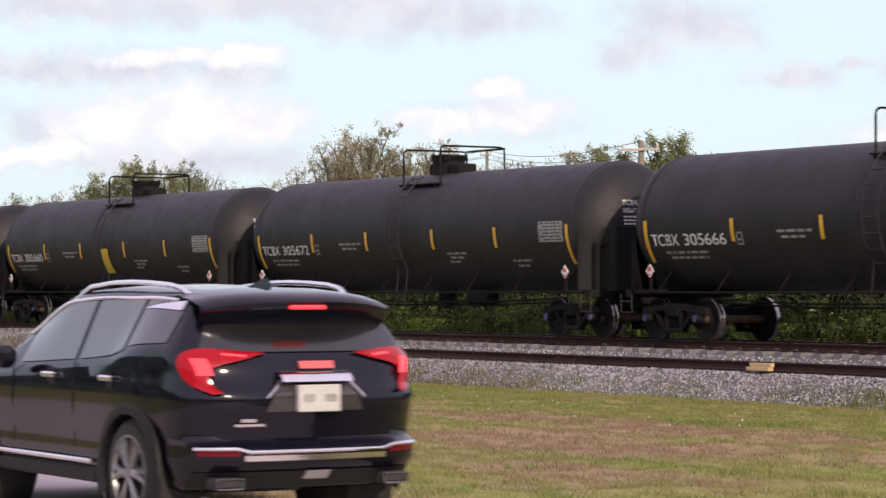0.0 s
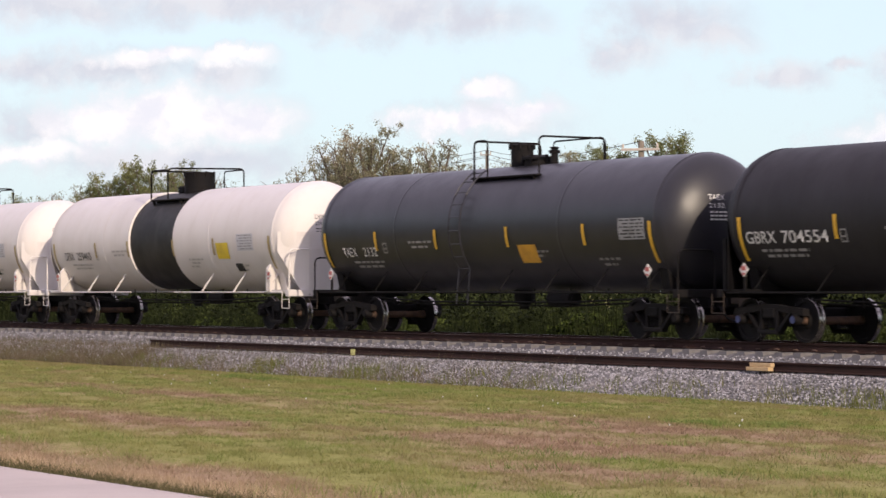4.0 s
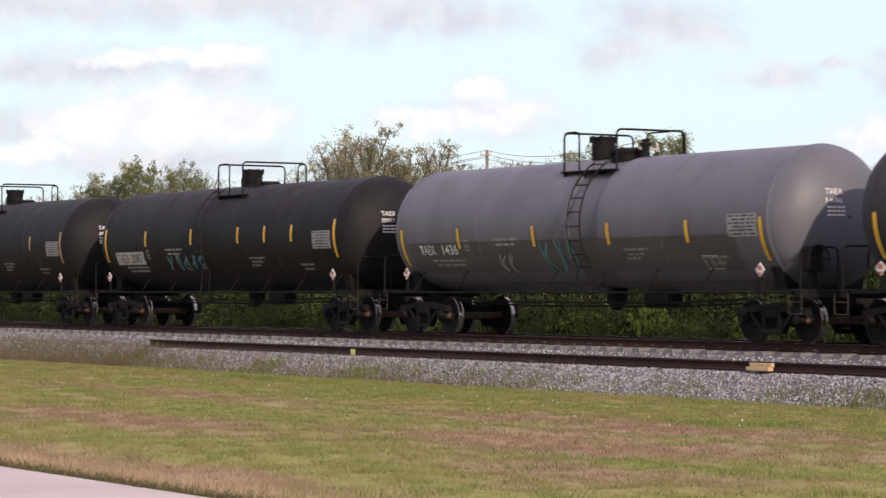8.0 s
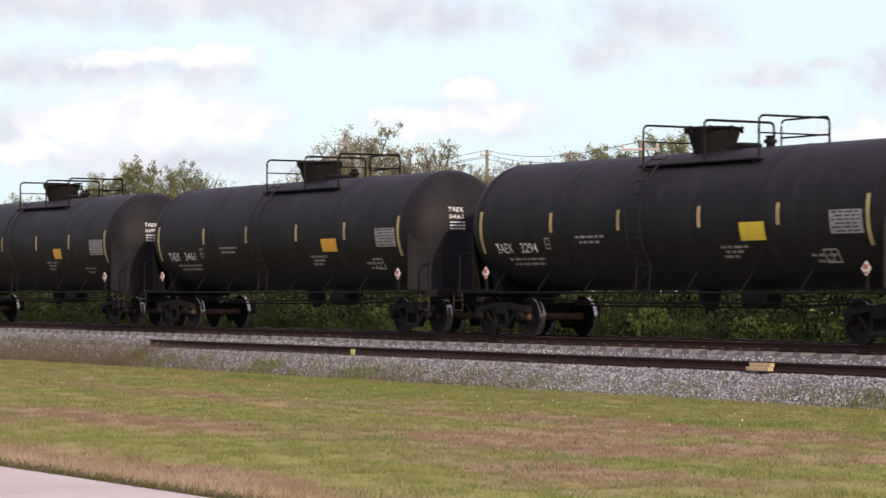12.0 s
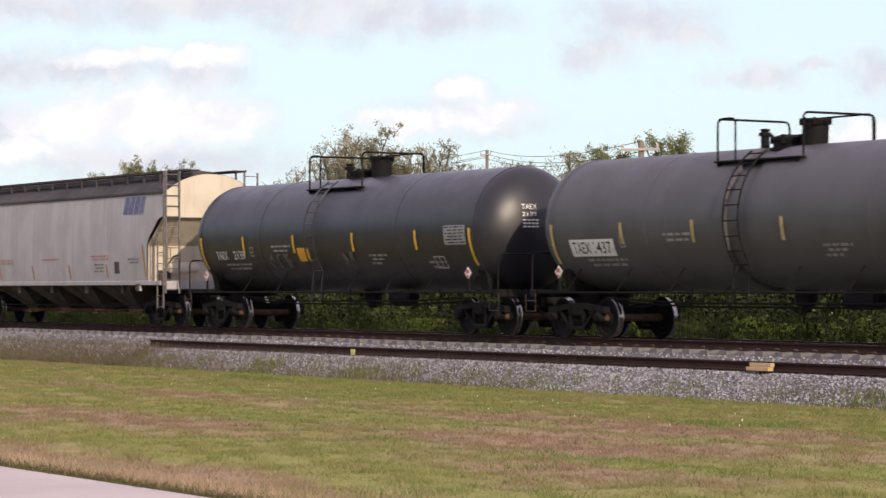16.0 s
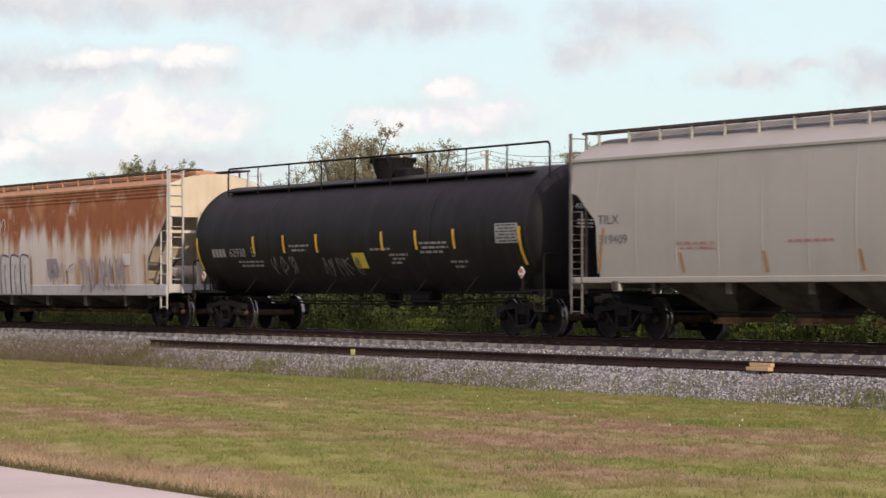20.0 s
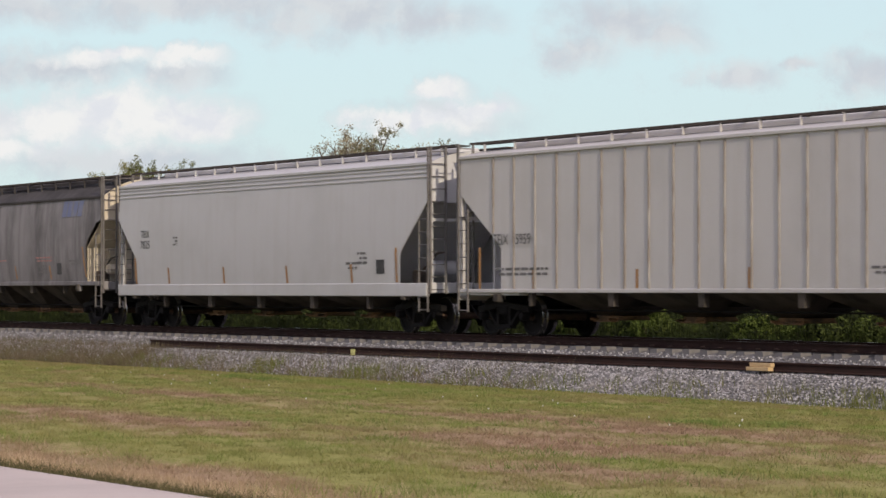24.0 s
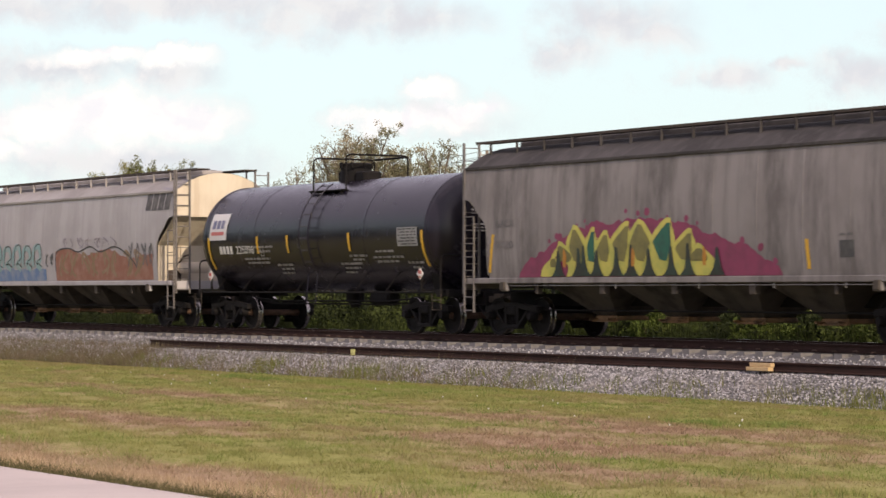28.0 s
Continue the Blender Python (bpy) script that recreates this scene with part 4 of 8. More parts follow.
        drum(-0.05, 0.42, 0.58, top - 0.1, top + 0.44)
        part("valve_box", Shape().box(0.5, 1.1, -0.3, 0.3, top - 0.1, top + 0.2, 0.05), dk, car)


# ---- covered hopper wagons ----
POST_DARK = surface("dark_streaked_post_paint", (0.34, 0.315, 0.295), 0.7, col2=(0.20, 0.165, 0.14), scale=1.6, lo=0.35, hi=0.65, streak=(0.16, 0.12, 0.095), streak_amt=0.6)
LADDER = surface("dull_grey_ladder_steel", (0.13, 0.12, 0.12), 0.7, col2=(0.07, 0.062, 0.06), scale=4, bumpy=0.1)

def hopper_wagon(w):
    """kind: round (curved sides, rolled eave), sill (smooth sides over a deep side sill), rib (vertical posts)."""
    L, h, kind, paint = w["L"], w["half"], w["kind"], w["paint"]
    car = thing("hopper_wagon", w["label"], "hopper wagon", "wagons of the freight train")
    ze = {"round": 4.0, "sill": 4.22, "rib": 4.28}[kind]
    zb = {"round": 1.34, "sill": 1.24, "rib": 1.06}[kind]
    zw = {"round": 3.25, "sill": 3.25, "rib": 3.42}[kind]
    inset = {"round": 1.45, "sill": 1.35, "rib": 1.85}[kind]
    end_paint = w.get("end", paint)
    bay_paint = w.get("bay_mat", end_paint)

    def yside(z):
        if kind == "rib":
            return 1.52
        k = (z - 2.55) / 1.45
        return 1.60 - (0.09 if kind == "round" else 0.05) * k * k

    def xend(z):
        """Half length of the side sheet at a height."""
        if z >= zw:
            return h
        t = (zw - z) / (zw - zb)
        if kind == "round":
            return h - float(np.interp(t, [0.0, 0.02, 0.15, 0.30, 0.45, 1.0], [0.10, 0.36, 0.60, 0.96, 1.10, 1.13]))
        if kind == "sill":
            return h - inset * min(1.0, 1.55 * t) if t < 0.62 else h - inset * (0.961 + 0.1 * (t - 0.62))
        return h - inset * min(1, t / 0.56)

    def put(x, z, lift=0.0):
        return (x, -(yside(z) + 0.006 + lift), z)

    zs = [zb + (ze - zb) * k / 26 for k in range(27)]
    for s2 in (-1, 1):
        s = Shape()
        rows = []
        for z in zs:
            e = xend(z)
            rows.append([(-e + 2 * e * i / 24, s2 * yside(z), z) for i in range(25)])
        s.grid(rows)
        s.grid([[(p[0] * 0.999, p[1] - s2 * 0.03, p[2]) for p in r] for r in rows])
        part("side_sheet", s, paint, car, w.get("side_label", ""), sharp=50)
    # roof: rolled from the eaves to the hatch trough
    tops = {"round": 4.56, "sill": 4.55, "rib": 4.52}[kind]
    prof = []
    for k in range(13):
        a = -1 + 2 * k / 12
        prof.append((a * (yside(ze) + 0.01), ze + (tops - ze) * (1 - abs(a) ** 2.2)))
    s = Shape()
    s.grid([[(-h + 2 * h * i / 20, p[0], p[1]) for i in range(21)] for p in prof])
    s.grid([[(-h + 2 * h * i / 20, p[0] * 0.98, p[1] - 0.03) for i in range(21)] for p in prof])
    part("roof", s, w.get("roof", paint), car, "dirt-stained roof sheet", sharp=60)
    for s2 in (-1, 1):
        ye = s2 * yside(ze)
        part("eave_rail", Shape().box(-h, h, min(ye, ye + s2 * 0.05), max(ye, ye + s2 * 0.05), ze - 0.05, ze + 0.03, 0.012), w.get("roof", paint), car)
        if kind == "sill":
            for z in (3.86, 3.97, 4.08):
                y = s2 * yside(z)
                part("eave_rib", Shape().box(-h + 0.02, h - 0.02, min(y, y + s2 * 0.022), max(y, y + s2 * 0.022), z, z + 0.05, 0.01), paint, car)
    hb = h + 0.35
    for s2 in (-1, 1):
        y0, y1 = sorted((s2 * 0.55, s2 * 0.98))
        s = Shape().box(-hb, hb, y0, y1, 4.63, 4.665, 0.006)
        s.box(-hb, hb, s2 * 0.98 - 0.015, s2 * 0.98 + 0.015, 4.615, 4.675)
        part("running_board", s, w.get("board", GRIME_W), car, "steel roof walkway")
        k = 14
        for i in range(k + 1):
            x = -h + 0.3 + (2 * h - 0.6) * i / k
            zr = ze + (tops - ze) * (1 - (0.98 / 1.52) ** 2.2)
            part("board_bracket", Shape().box(x - 0.016, x + 0.016, min(s2 * 0.95, s2 * 1.0), max(s2 * 0.95, s2 * 1.0), zr - 0.03, 4.62), w.get("roof", paint), car)
    s = Shape()
    s.box(-h + 0.6, h - 0.6, -0.34, 0.34, tops - 0.05, 4.66, 0.03)
    part("hatch_trough", s, w.get("roof", paint), car)
    for i in range(9):
        x = -h + 1.2 + (2 * h - 2.4) * i / 8
        part("hatch_clamp", Shape().box(x - 0.05, x + 0.05, -0.40, 0.40, 4.66, 4.70, 0.01), GRIME_W, car)
    # ends
    for e in (-1, 1):
        s = Shape()
        poly = [(p[0] * 0.995, p[1] - 0.005) for p in prof] + [(yside(zw) * 0.995, zw), (-yside(zw) * 0.995, zw)]
        s.prism(poly, "x", e * (h - 0.05), e * (h - 0.002))
        part("end_wall", s, end_paint, car, w.get("end_label", ""))
        s = Shape()
        s.prism([(e * h, zw), (e * (h - 1.25), zw), (e * (h - 1.25), zw + 0.03), (e * h, zw + 0.03)], "y", -1.5, 1.5)
        if kind != "round":
            part("end_shelf", s, end_paint, car)
        s = Shape()
        x0, z0, x1, z1 = e * (h - 1.2), zw, e * (h - 3.1), zb + 0.02
        if kind == "round":
            x0, x1, z1 = e * (h - 0.12), e * (h - 1.22), 2.42
            part("end_bulkhead", Shape().box(min(e * (h - 1.26), e * (h - 1.22)), max(e * (h - 1.26), e * (h - 1.22)), -1.48, 1.48, zb, 2.44), end_paint, car)
            for yy in (-0.75, 0.75):
                part("bulkhead_rib", Shape().box(min(e * (h - 1.22), e * (h - 1.12)), max(e * (h - 1.22), e * (h - 1.12)), yy - 0.03, yy + 0.03, zb, 2.40), end_paint, car)
        s.prism([(x0, z0), (x1, z1), (x1 - e * 0.04, z1), (x0 - e * 0.04, z0)], "y", -1.50, 1.50)
        part("slope_sheet", s, end_paint, car)
        s = Shape()
        for y in (-0.5, 0.5) if kind == "round" else (-1.46, -0.5, 0.5, 1.46):
            s.box(min(e * (h - 0.10), e * h), max(e * (h - 0.10), e * h), y - 0.05, y + 0.05, zb, zw)
        if kind != "round":
            part("end_post", s, end_paint, car)
        s = Shape().box(min(e * (h - 0.10), e * (h - 0.03)), max(e * (h - 0.10), e * (h - 0.03)), -1.5, 1.5, 2.78, 2.86)
        if kind != "round":
            part("end_beam", s, end_paint, car)
        s = Shape().box(min(e * (h - 2.6), e * h), max(e * (h - 2.6), e * h), -1.5, 1.5, zb - 0.10, zb, 0.01)
        part("end_platform", s, w.get("sill_mat", paint), car)
        s = Shape().box(min(e * (h - 0.02), e * (h + 0.06)), max(e * (h - 0.02), e * (h + 0.06)), -1.52, 1.52, zb - 0.22, zb + 0.03, 0.01)
        part("end_sill", s, w.get("sill_mat", paint), car)
        # ladders: one on the end, one on the side of each corner
        for s2 in (-1, 1):
            s = Shape()
            y = s2 * 1.56
            for xx in (e * (h - 0.02), e * (h - 0.44)):
                s.box(min(xx, xx + 0.03), max(xx, xx + 0.03), y - 0.02, y + 0.02, 0.55, zw - 0.4 if xx != e * (h - 0.02) else 4.62)
            for k in range(8):
                z = 0.6 + k * 0.32
                s.tube([(e * (h - 0.02), y, z), (e * (h - 0.42), y, z)], 0.014, 6)
            part("side_ladder", s, w.get("ladder_mat", LADDER), car)
            s = Shape()
            ya, yb = s2 * 1.52, s2 * 1.08
            for yy in (ya, yb):
                s.box(min(e * (h + 0.04), e * (h + 0.08)), max(e * (h + 0.04), e * (h + 0.08)), yy - 0.025, yy + 0.025, 1.0, 4.62)
            for k in range(12):
                z = 1.1 + k * 0.31
                s.tube([(e * (h + 0.06), ya, z), (e * (h + 0.06), yb, z)], 0.014, 6)
            part("end_ladder", s, w.get("ladder_mat", LADDER), car)
        s = Shape()
        s.lathe([(-0.5, 0), (-0.48, 0.12), (-0.42, 0.17), (0.42, 0.17), (0.48, 0.12), (0.5, 0)], "y", (e * (h - 0.75), -0.55, zb + 0.42), 14)
        if e > 0:
            part("air_reservoir", s, w.get("tank_mat", end_paint), car)
        s = Shape()
        if e > 0:
            s.box(h - 1.35, h - 1.05, -1.2, -0.8, zb, zb + 0.35, 0.03)
            s.tube([(h - 1.2, -1.0, zb + 0.3), (h - 0.5, -1.0, zb + 0.75), (h - 0.15, -0.95, zb + 0.8)], 0.03, 6)
            part("brake_valve", s, GRIME_W, car)
            s = Shape()
            ring = [(h + 0.10, 0.75 + 0.27 * math.cos(2 * math.pi * k / 18), zb + 1.0 + 0.27 * math.sin(2 * math.pi * k / 18)) for k in range(19)]
            s.tube(ring, 0.02, 6)
            for k in range(6):
                s.tube([(h + 0.10, 0.75, zb + 1.0), ring[k * 3]], 0.013, 5)
            part("brake_wheel", s, GRIME_W, car)
    # side sill
    for s2 in (-1, 1):
        if kind == "sill":
            y0, y1 = sorted((s2 * 1.50, s2 * 1.60))
            s = Shape().box(-h, h, y0, y1, 0.93, zb + 0.02, 0.02)
        elif kind == "round":
            y0, y1 = sorted((s2 * (yside(zb) - 0.06), s2 * (yside(zb) + 0.035)))
            s = Shape().box(-h + 0.2, h - 0.2, y0, y1, zb - 0.10, zb + 0.03, 0.015)
            for e in (-1, 1):
                s.box(min(e * (h - 1.9), e * (h - 1.62)), max(e * (h - 1.9), e * (h - 1.62)), y0, y1, zb - 0.28, zb, 0.02)
        else:
            y0, y1 = sorted((s2 * 1.46, s2 * 1.56))
            s = Shape().box(-h, h, y0, y1, zb - 0.04, zb + 0.05, 0.012)
        part("side_sill", s, w.get("sill_mat", paint), car)
        if w.get("sill_rod"):
            yr = s2 * 1.52
            part("sill_rod", Shape().tube([(-h + 1.9, yr, zb - 0.15), (h - 1.9, yr, zb - 0.15)], 0.010, 6), LETTER_DIM, car, "thin pale rod under the sill")
            for x in (-2.1, 0.9, 3.4, 5.6):
                part("rod_hanger", Shape().tube([(x, yr, zb - 0.22), (x, yr, zb - 0.08)], 0.014, 5), LETTER_DIM, car)
        for e in (-1, 1):
            bx = e * (h - (1.75 if kind != "sill" else 1.15))
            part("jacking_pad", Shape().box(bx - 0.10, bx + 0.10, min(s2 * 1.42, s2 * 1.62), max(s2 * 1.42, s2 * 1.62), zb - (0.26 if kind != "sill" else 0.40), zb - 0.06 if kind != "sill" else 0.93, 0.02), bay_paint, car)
    # ribs
    if kind == "rib":
        for s2 in (-1, 1):
            for i in range(19):
                x = -0.05 + 0.885 * (i - 9)
                zlo = zb
                for z in zs:
                    if abs(x) <= xend(z):
                        zlo = z
                        break
                y0, y1 = sorted((s2 * 1.515, s2 * 1.548))
                part("side_post", Shape().box(x - 0.035, x + 0.035, y0, y1, zlo, ze, 0.012), POST_DARK, car, "dark-streaked side post")
    if kind == "round":
        # welded joints between the side panels
        for s2 in (-1, 1):
            for i in range(-5, 6):
                x = i * 1.45
                s = Shape()
                rows = []
                for z in zs[1:-1]:
                    y = s2 * (yside(z) + 0.007)
                    rows.append([(x - 0.020, s2 * (yside(z) + 0.001), z), (x - 0.010, y, z), (x + 0.010, y, z), (x + 0.020, s2 * (yside(z) + 0.001), z)])
                part("panel_joint", s.grid(rows), paint, car)
    # discharge bays
    nb = w.get("bays", 3)
    span = 2 * (h - 3.0)
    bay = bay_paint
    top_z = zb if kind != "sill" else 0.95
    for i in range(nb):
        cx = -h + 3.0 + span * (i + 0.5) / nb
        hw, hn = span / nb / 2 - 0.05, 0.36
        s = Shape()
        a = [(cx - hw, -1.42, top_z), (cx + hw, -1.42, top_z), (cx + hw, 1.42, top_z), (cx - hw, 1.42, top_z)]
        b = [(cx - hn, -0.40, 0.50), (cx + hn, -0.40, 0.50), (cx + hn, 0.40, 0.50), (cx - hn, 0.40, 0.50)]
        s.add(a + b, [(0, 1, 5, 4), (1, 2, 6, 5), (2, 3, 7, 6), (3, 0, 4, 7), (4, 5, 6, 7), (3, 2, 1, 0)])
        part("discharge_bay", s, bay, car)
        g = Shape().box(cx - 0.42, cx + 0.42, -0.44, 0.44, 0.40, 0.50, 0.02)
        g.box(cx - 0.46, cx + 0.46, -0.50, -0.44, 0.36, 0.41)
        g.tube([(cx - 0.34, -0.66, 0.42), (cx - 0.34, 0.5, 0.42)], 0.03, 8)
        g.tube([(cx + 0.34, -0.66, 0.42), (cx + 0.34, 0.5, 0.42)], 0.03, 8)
        for q in (-1, 1):
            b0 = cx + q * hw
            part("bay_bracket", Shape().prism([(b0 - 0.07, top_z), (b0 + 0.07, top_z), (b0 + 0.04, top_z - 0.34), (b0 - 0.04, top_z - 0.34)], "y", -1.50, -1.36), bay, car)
        part("outlet_gate", g, GATE_SUNLIT, car)
    part("centre_sill", Shape().box(-h + 0.4, h - 0.4, -0.2, 0.2, 0.72, 1.0, 0.02), GRIME, car)
    s = Shape()
    s.tube([(-h + 2, -0.9, 0.62), (h - 2, -0.9, 0.62)], 0.022, 6)
    part("brake_pipe", s, GRIME, car)
    # tape, lettering, graffiti
    for x, z0, z1, lean in w.get("stripes", ()):
        part("reflective_tape", patch(put, x - 0.05, x + 0.05, z0, z1, 1, 4, lift=0.004, lean=lean), w.get("tape", ORANGE_W), car)
    for body, x, z, hh, width, m in w.get("texts", ()):
        part("reporting_mark", text_mesh(body, hh, width, lambda a, b, x=x, z=z: put(x + a, z + b, 0.038 if kind == "rib" else 0.004), m), m, car)
    for x, z, rows, m, hh in w.get("notes", ()):
        stencil(bars(put, x, z, rows, seed=int(abs(x * 31)) + 3, gap=hh * 2.0, h=hh, lift=0.003), m, car)
    for x, z, wd, ht, m in w.get("cards", ()):
        part("data_plate", patch(put, x, x + wd, z, z + ht, 1, 3, lift=0.003), m, car)
    for fn in w.get("art", ()):
        fn(car, put)
    running_gear(car, L, L / 2 - w.get("over", 1.95), w.get("dusty", False))
    couplers(car, L, GRIME, h - 1.0)
    return car


HOP_GREY = surface("weathered_grey_hopper_paint", (0.375, 0.36, 0.38), 0.65, col2=(0.30, 0.287, 0.30), scale=0.7, streak=(0.20, 0.19, 0.195), streak_amt=0.35, wide=(0.30, 0.285, 0.295))
HOP_TAN = surface("beige_grey_hopper_paint", (0.35, 0.335, 0.315), 0.6, col2=(0.305, 0.29, 0.27), scale=0.5, streak=(0.27, 0.245, 0.23), streak_amt=0.12)
HOP_DARK = surface("sooty_grey_hopper_paint", (0.225, 0.212, 0.222), 0.75, col2=(0.155, 0.146, 0.154), scale=0.6, streak=(0.08, 0.075, 0.08), streak_amt=0.45, wide=(0.070, 0.064, 0.068))
HOP_PALE = surface("dusty_pale_hopper_paint", (0.41, 0.41, 0.435), 0.65, col2=(0.35, 0.345, 0.36), scale=0.6, streak=(0.24, 0.20, 0.185), streak_amt=0.35, wide=(0.33, 0.315, 0.31))
ROOF_PALE = surface("rust_patched_pale_roof", (0.42, 0.40, 0.39), 0.8, col2=(0.24, 0.13, 0.075), scale=1.4, lo=0.48, hi=0.62, streak=(0.30, 0.26, 0.23), streak_amt=0.4)
HOP_BROWN = surface("streaked_brown_grey_hopper_paint", (0.22, 0.203, 0.206), 0.75, col2=(0.17, 0.155, 0.155), scale=0.6, streak=(0.07, 0.063, 0.066), streak_amt=0.4, wide=(0.075, 0.067, 0.068))
HOP_WHITE = surface("off_white_hopper_paint", (0.47, 0.465, 0.485), 0.55, col2=(0.42, 0.415, 0.425), scale=0.5, streak=(0.38, 0.36, 0.35), streak_amt=0.25)
HOP_WHITE_B = surface("chalky_white_hopper_paint", (0.56, 0.55, 0.56), 0.55, col2=(0.50, 0.49, 0.49), scale=0.5, streak=(0.44, 0.40, 0.38), streak_amt=0.2)
HOP_RIB = surface("grey_ribbed_hopper_paint", (0.47, 0.455, 0.46), 0.6, col2=(0.42, 0.405, 0.405), scale=0.5, streak=(0.40, 0.37, 0.35), streak_amt=0.2)
ROOF_DARK = surface("soot_stained_roof", (0.060, 0.055, 0.056), 0.85, spec=0.2, col2=(0.032, 0.030, 0.031), scale=0.8, streak=(0.12, 0.11, 0.11), streak_amt=0.3)
ROOF_GREY = surface("grimy_grey_roof", (0.30, 0.28, 0.275), 0.75, col2=(0.20, 0.185, 0.18), scale=0.8)
# Warm low sun on the wagon ends is mixed into this cream colour.
CREAM_SUNLIT = surface("cream_sunlit_end_paint", (0.55, 0.49, 0.40), 0.65, col2=(0.46, 0.39, 0.31), scale=0.9, streak=(0.30, 0.20, 0.13), streak_amt=0.4)
BAY_DARK = surface("dark_bay_paint", (0.075, 0.064, 0.057), 0.85, spec=0.12, col2=(0.020, 0.018, 0.017), scale=1.5, streak=(0.06, 0.055, 0.05), streak_amt=0.6)


def rusty_paint():
    """White paint whose upper half has rusted through, with runs of rust below."""
    m, nt, b = nodes_of("rusted_white_hopper_paint")
    co = nt.nodes.new("ShaderNodeTexCoord")
    sep = nt.nodes.new("ShaderNodeSeparateXYZ")
    nt.links.new(co.outputs["Object"], sep.inputs[0])
    runs = noise_node(nt, 1.3, 7, (1.1, 1, 0.20), 0.62, 2.0)
    blot = noise_node(nt, 1.3, 6, (1, 1, 1), 0.62, 7.0)
    add = nt.nodes.new("ShaderNodeMath")
    add.operation = "MULTIPLY_ADD"
    add.inputs[1].default_value = 3.2
    nt.links.new(runs, add.inputs[0])
    nt.links.new(sep.outputs[2], add.inputs[2])
    low = ramp(nt, add.outputs[0], 4.0, 4.75)
    keep = ramp(nt, blot, 0.24, 0.44)
    mul = nt.nodes.new("ShaderNodeMath")
    mul.operation = "MULTIPLY"
    nt.links.new(low, mul.inputs[0])
    nt.links.new(keep, mul.inputs[1])
    rust = mix(nt, noise_node(nt, 2.2, 7, (1, 1, 0.55), 0.7), (0.12, 0.032, 0.010), (0.36, 0.120, 0.036))
    rust = mix(nt, ramp(nt, noise_node(nt, 0.8, 4, (1, 1, 0.8), 0.6, 5.0), 0.48, 0.7), rust, (0.36, 0.17, 0.08))
    stain = mix(nt, ramp(nt, runs, 0.42, 0.66), (0.52, 0.485, 0.46), (0.40, 0.25, 0.14))
    # thin scraped runs and paler paint towards the eaves
    scrape = ramp(nt, noise_node(nt, 3.4, 5, (1.6, 1, 0.14), 0.6, 11.0), 0.64, 0.76)
    rust = mix(nt, scrape, rust, (0.46, 0.32, 0.18))
    top = nt.nodes.new("ShaderNodeMath")
    top.operation = "MULTIPLY_ADD"
    top.inputs[1].default_value = 0.9
    nt.links.new(blot, top.inputs[0])
    nt.links.new(sep.outputs[2], top.inputs[2])
    body = mix(nt, mul.outputs[0], stain, rust)
    nt.links.new(mix(nt, ramp(nt, top.outputs[0], 4.45, 4.85), body, mix(nt, keep, (0.50, 0.40, 0.27), (0.36, 0.19, 0.10))), b.inputs["Base Color"])
    b.inputs["Roughness"].default_value = 0.8
    bump(nt, b, noise_node(nt, 30, 4), 0.2)
    return m


HOP_RUST = rusty_paint()


# ---- painted tags ----
def leaf_shape(put, left, right, lift):
    """Area between two smooth lines that run side by side."""
    a, b = curve(left, 6), curve(right, 6)
    n = min(len(a), len(b))
    s = Shape()
    return s.grid([[put(p[0] * (1 - k / 3) + q[0] * k / 3, p[1] * (1 - k / 3) + q[1] * k / 3, lift) for k in range(4)] for p, q in zip(a[:n], b[:n])])


def letter_parts(owner, name, put, x0, x1, z0, z1, n, seed, width, mat, label="", lift=0.010):
    """A row of illegible sprayed letters, each a part of its own."""
    step = (x1 - x0) / n
    for i in range(n):
        part(name, tag_letters(put, x0 + step * i, x0 + step * (i + 1), z0, z1, 1, seed * 31 + i, width, lift=lift), mat, owner, label)


def ribbon(put, pts, width, sh=None, lift=0.008):
    s = sh or Shape()
    n = len(pts)
    rows = [[], []]
    for i, (x, z) in enumerate(pts):
        a, b = pts[max(i - 1, 0)], pts[min(i + 1, n - 1)]
        d = Vector((b[0] - a[0], b[1] - a[1]))
        d = d.normalized() if d.length else Vector((1, 0))
        rows[0].append(put(x - d.y * width / 2, z + d.x * width / 2, lift))
        rows[1].append(put(x + d.y * width / 2, z - d.x * width / 2, lift))
    return s.grid(rows)


def curve(pts, n=8):
    """A smooth line through a few points."""
    out = []
    p = [pts[0]] + list(pts) + [pts[-1]]
    for a, b, c, d in zip(p, p[1:], p[2:], p[3:]):
        for i in range(n):
            t = i / n
            out.append(tuple(0.5 * (2 * b[k] + (c[k] - a[k]) * t + (2 * a[k] - 5 * b[k] + 4 * c[k] - d[k]) * t * t + (3 * b[k] - a[k] - 3 * c[k] + d[k]) * t ** 3) for k in (0, 1)))
    out.append(tuple(pts[-1]))
    return out


def blob(put, x0, x1, zlo, top, seed, sh=None, lift=0.004, rough=0.15, n=60):
    """A filled cloud of paint from zlo up to top(u), with a ragged upper edge."""
    s = sh or Shape()
    rows = [[], [], []]
    for i in range(n + 1):
        u = i / n
        x = x0 + (x1 - x0) * u
        zt = max(zlo + 0.02, top(u) + rough * noise.noise((u * 14, seed, 0)) + rough * 0.7 * noise.noise((u * 47, seed + 5, 0)))
        rows[0].append(put(x, zlo, lift))
        rows[1].append(put(x, (zlo + zt) / 2, lift))
        rows[2].append(put(x, zt, lift))
    return s.grid(rows)


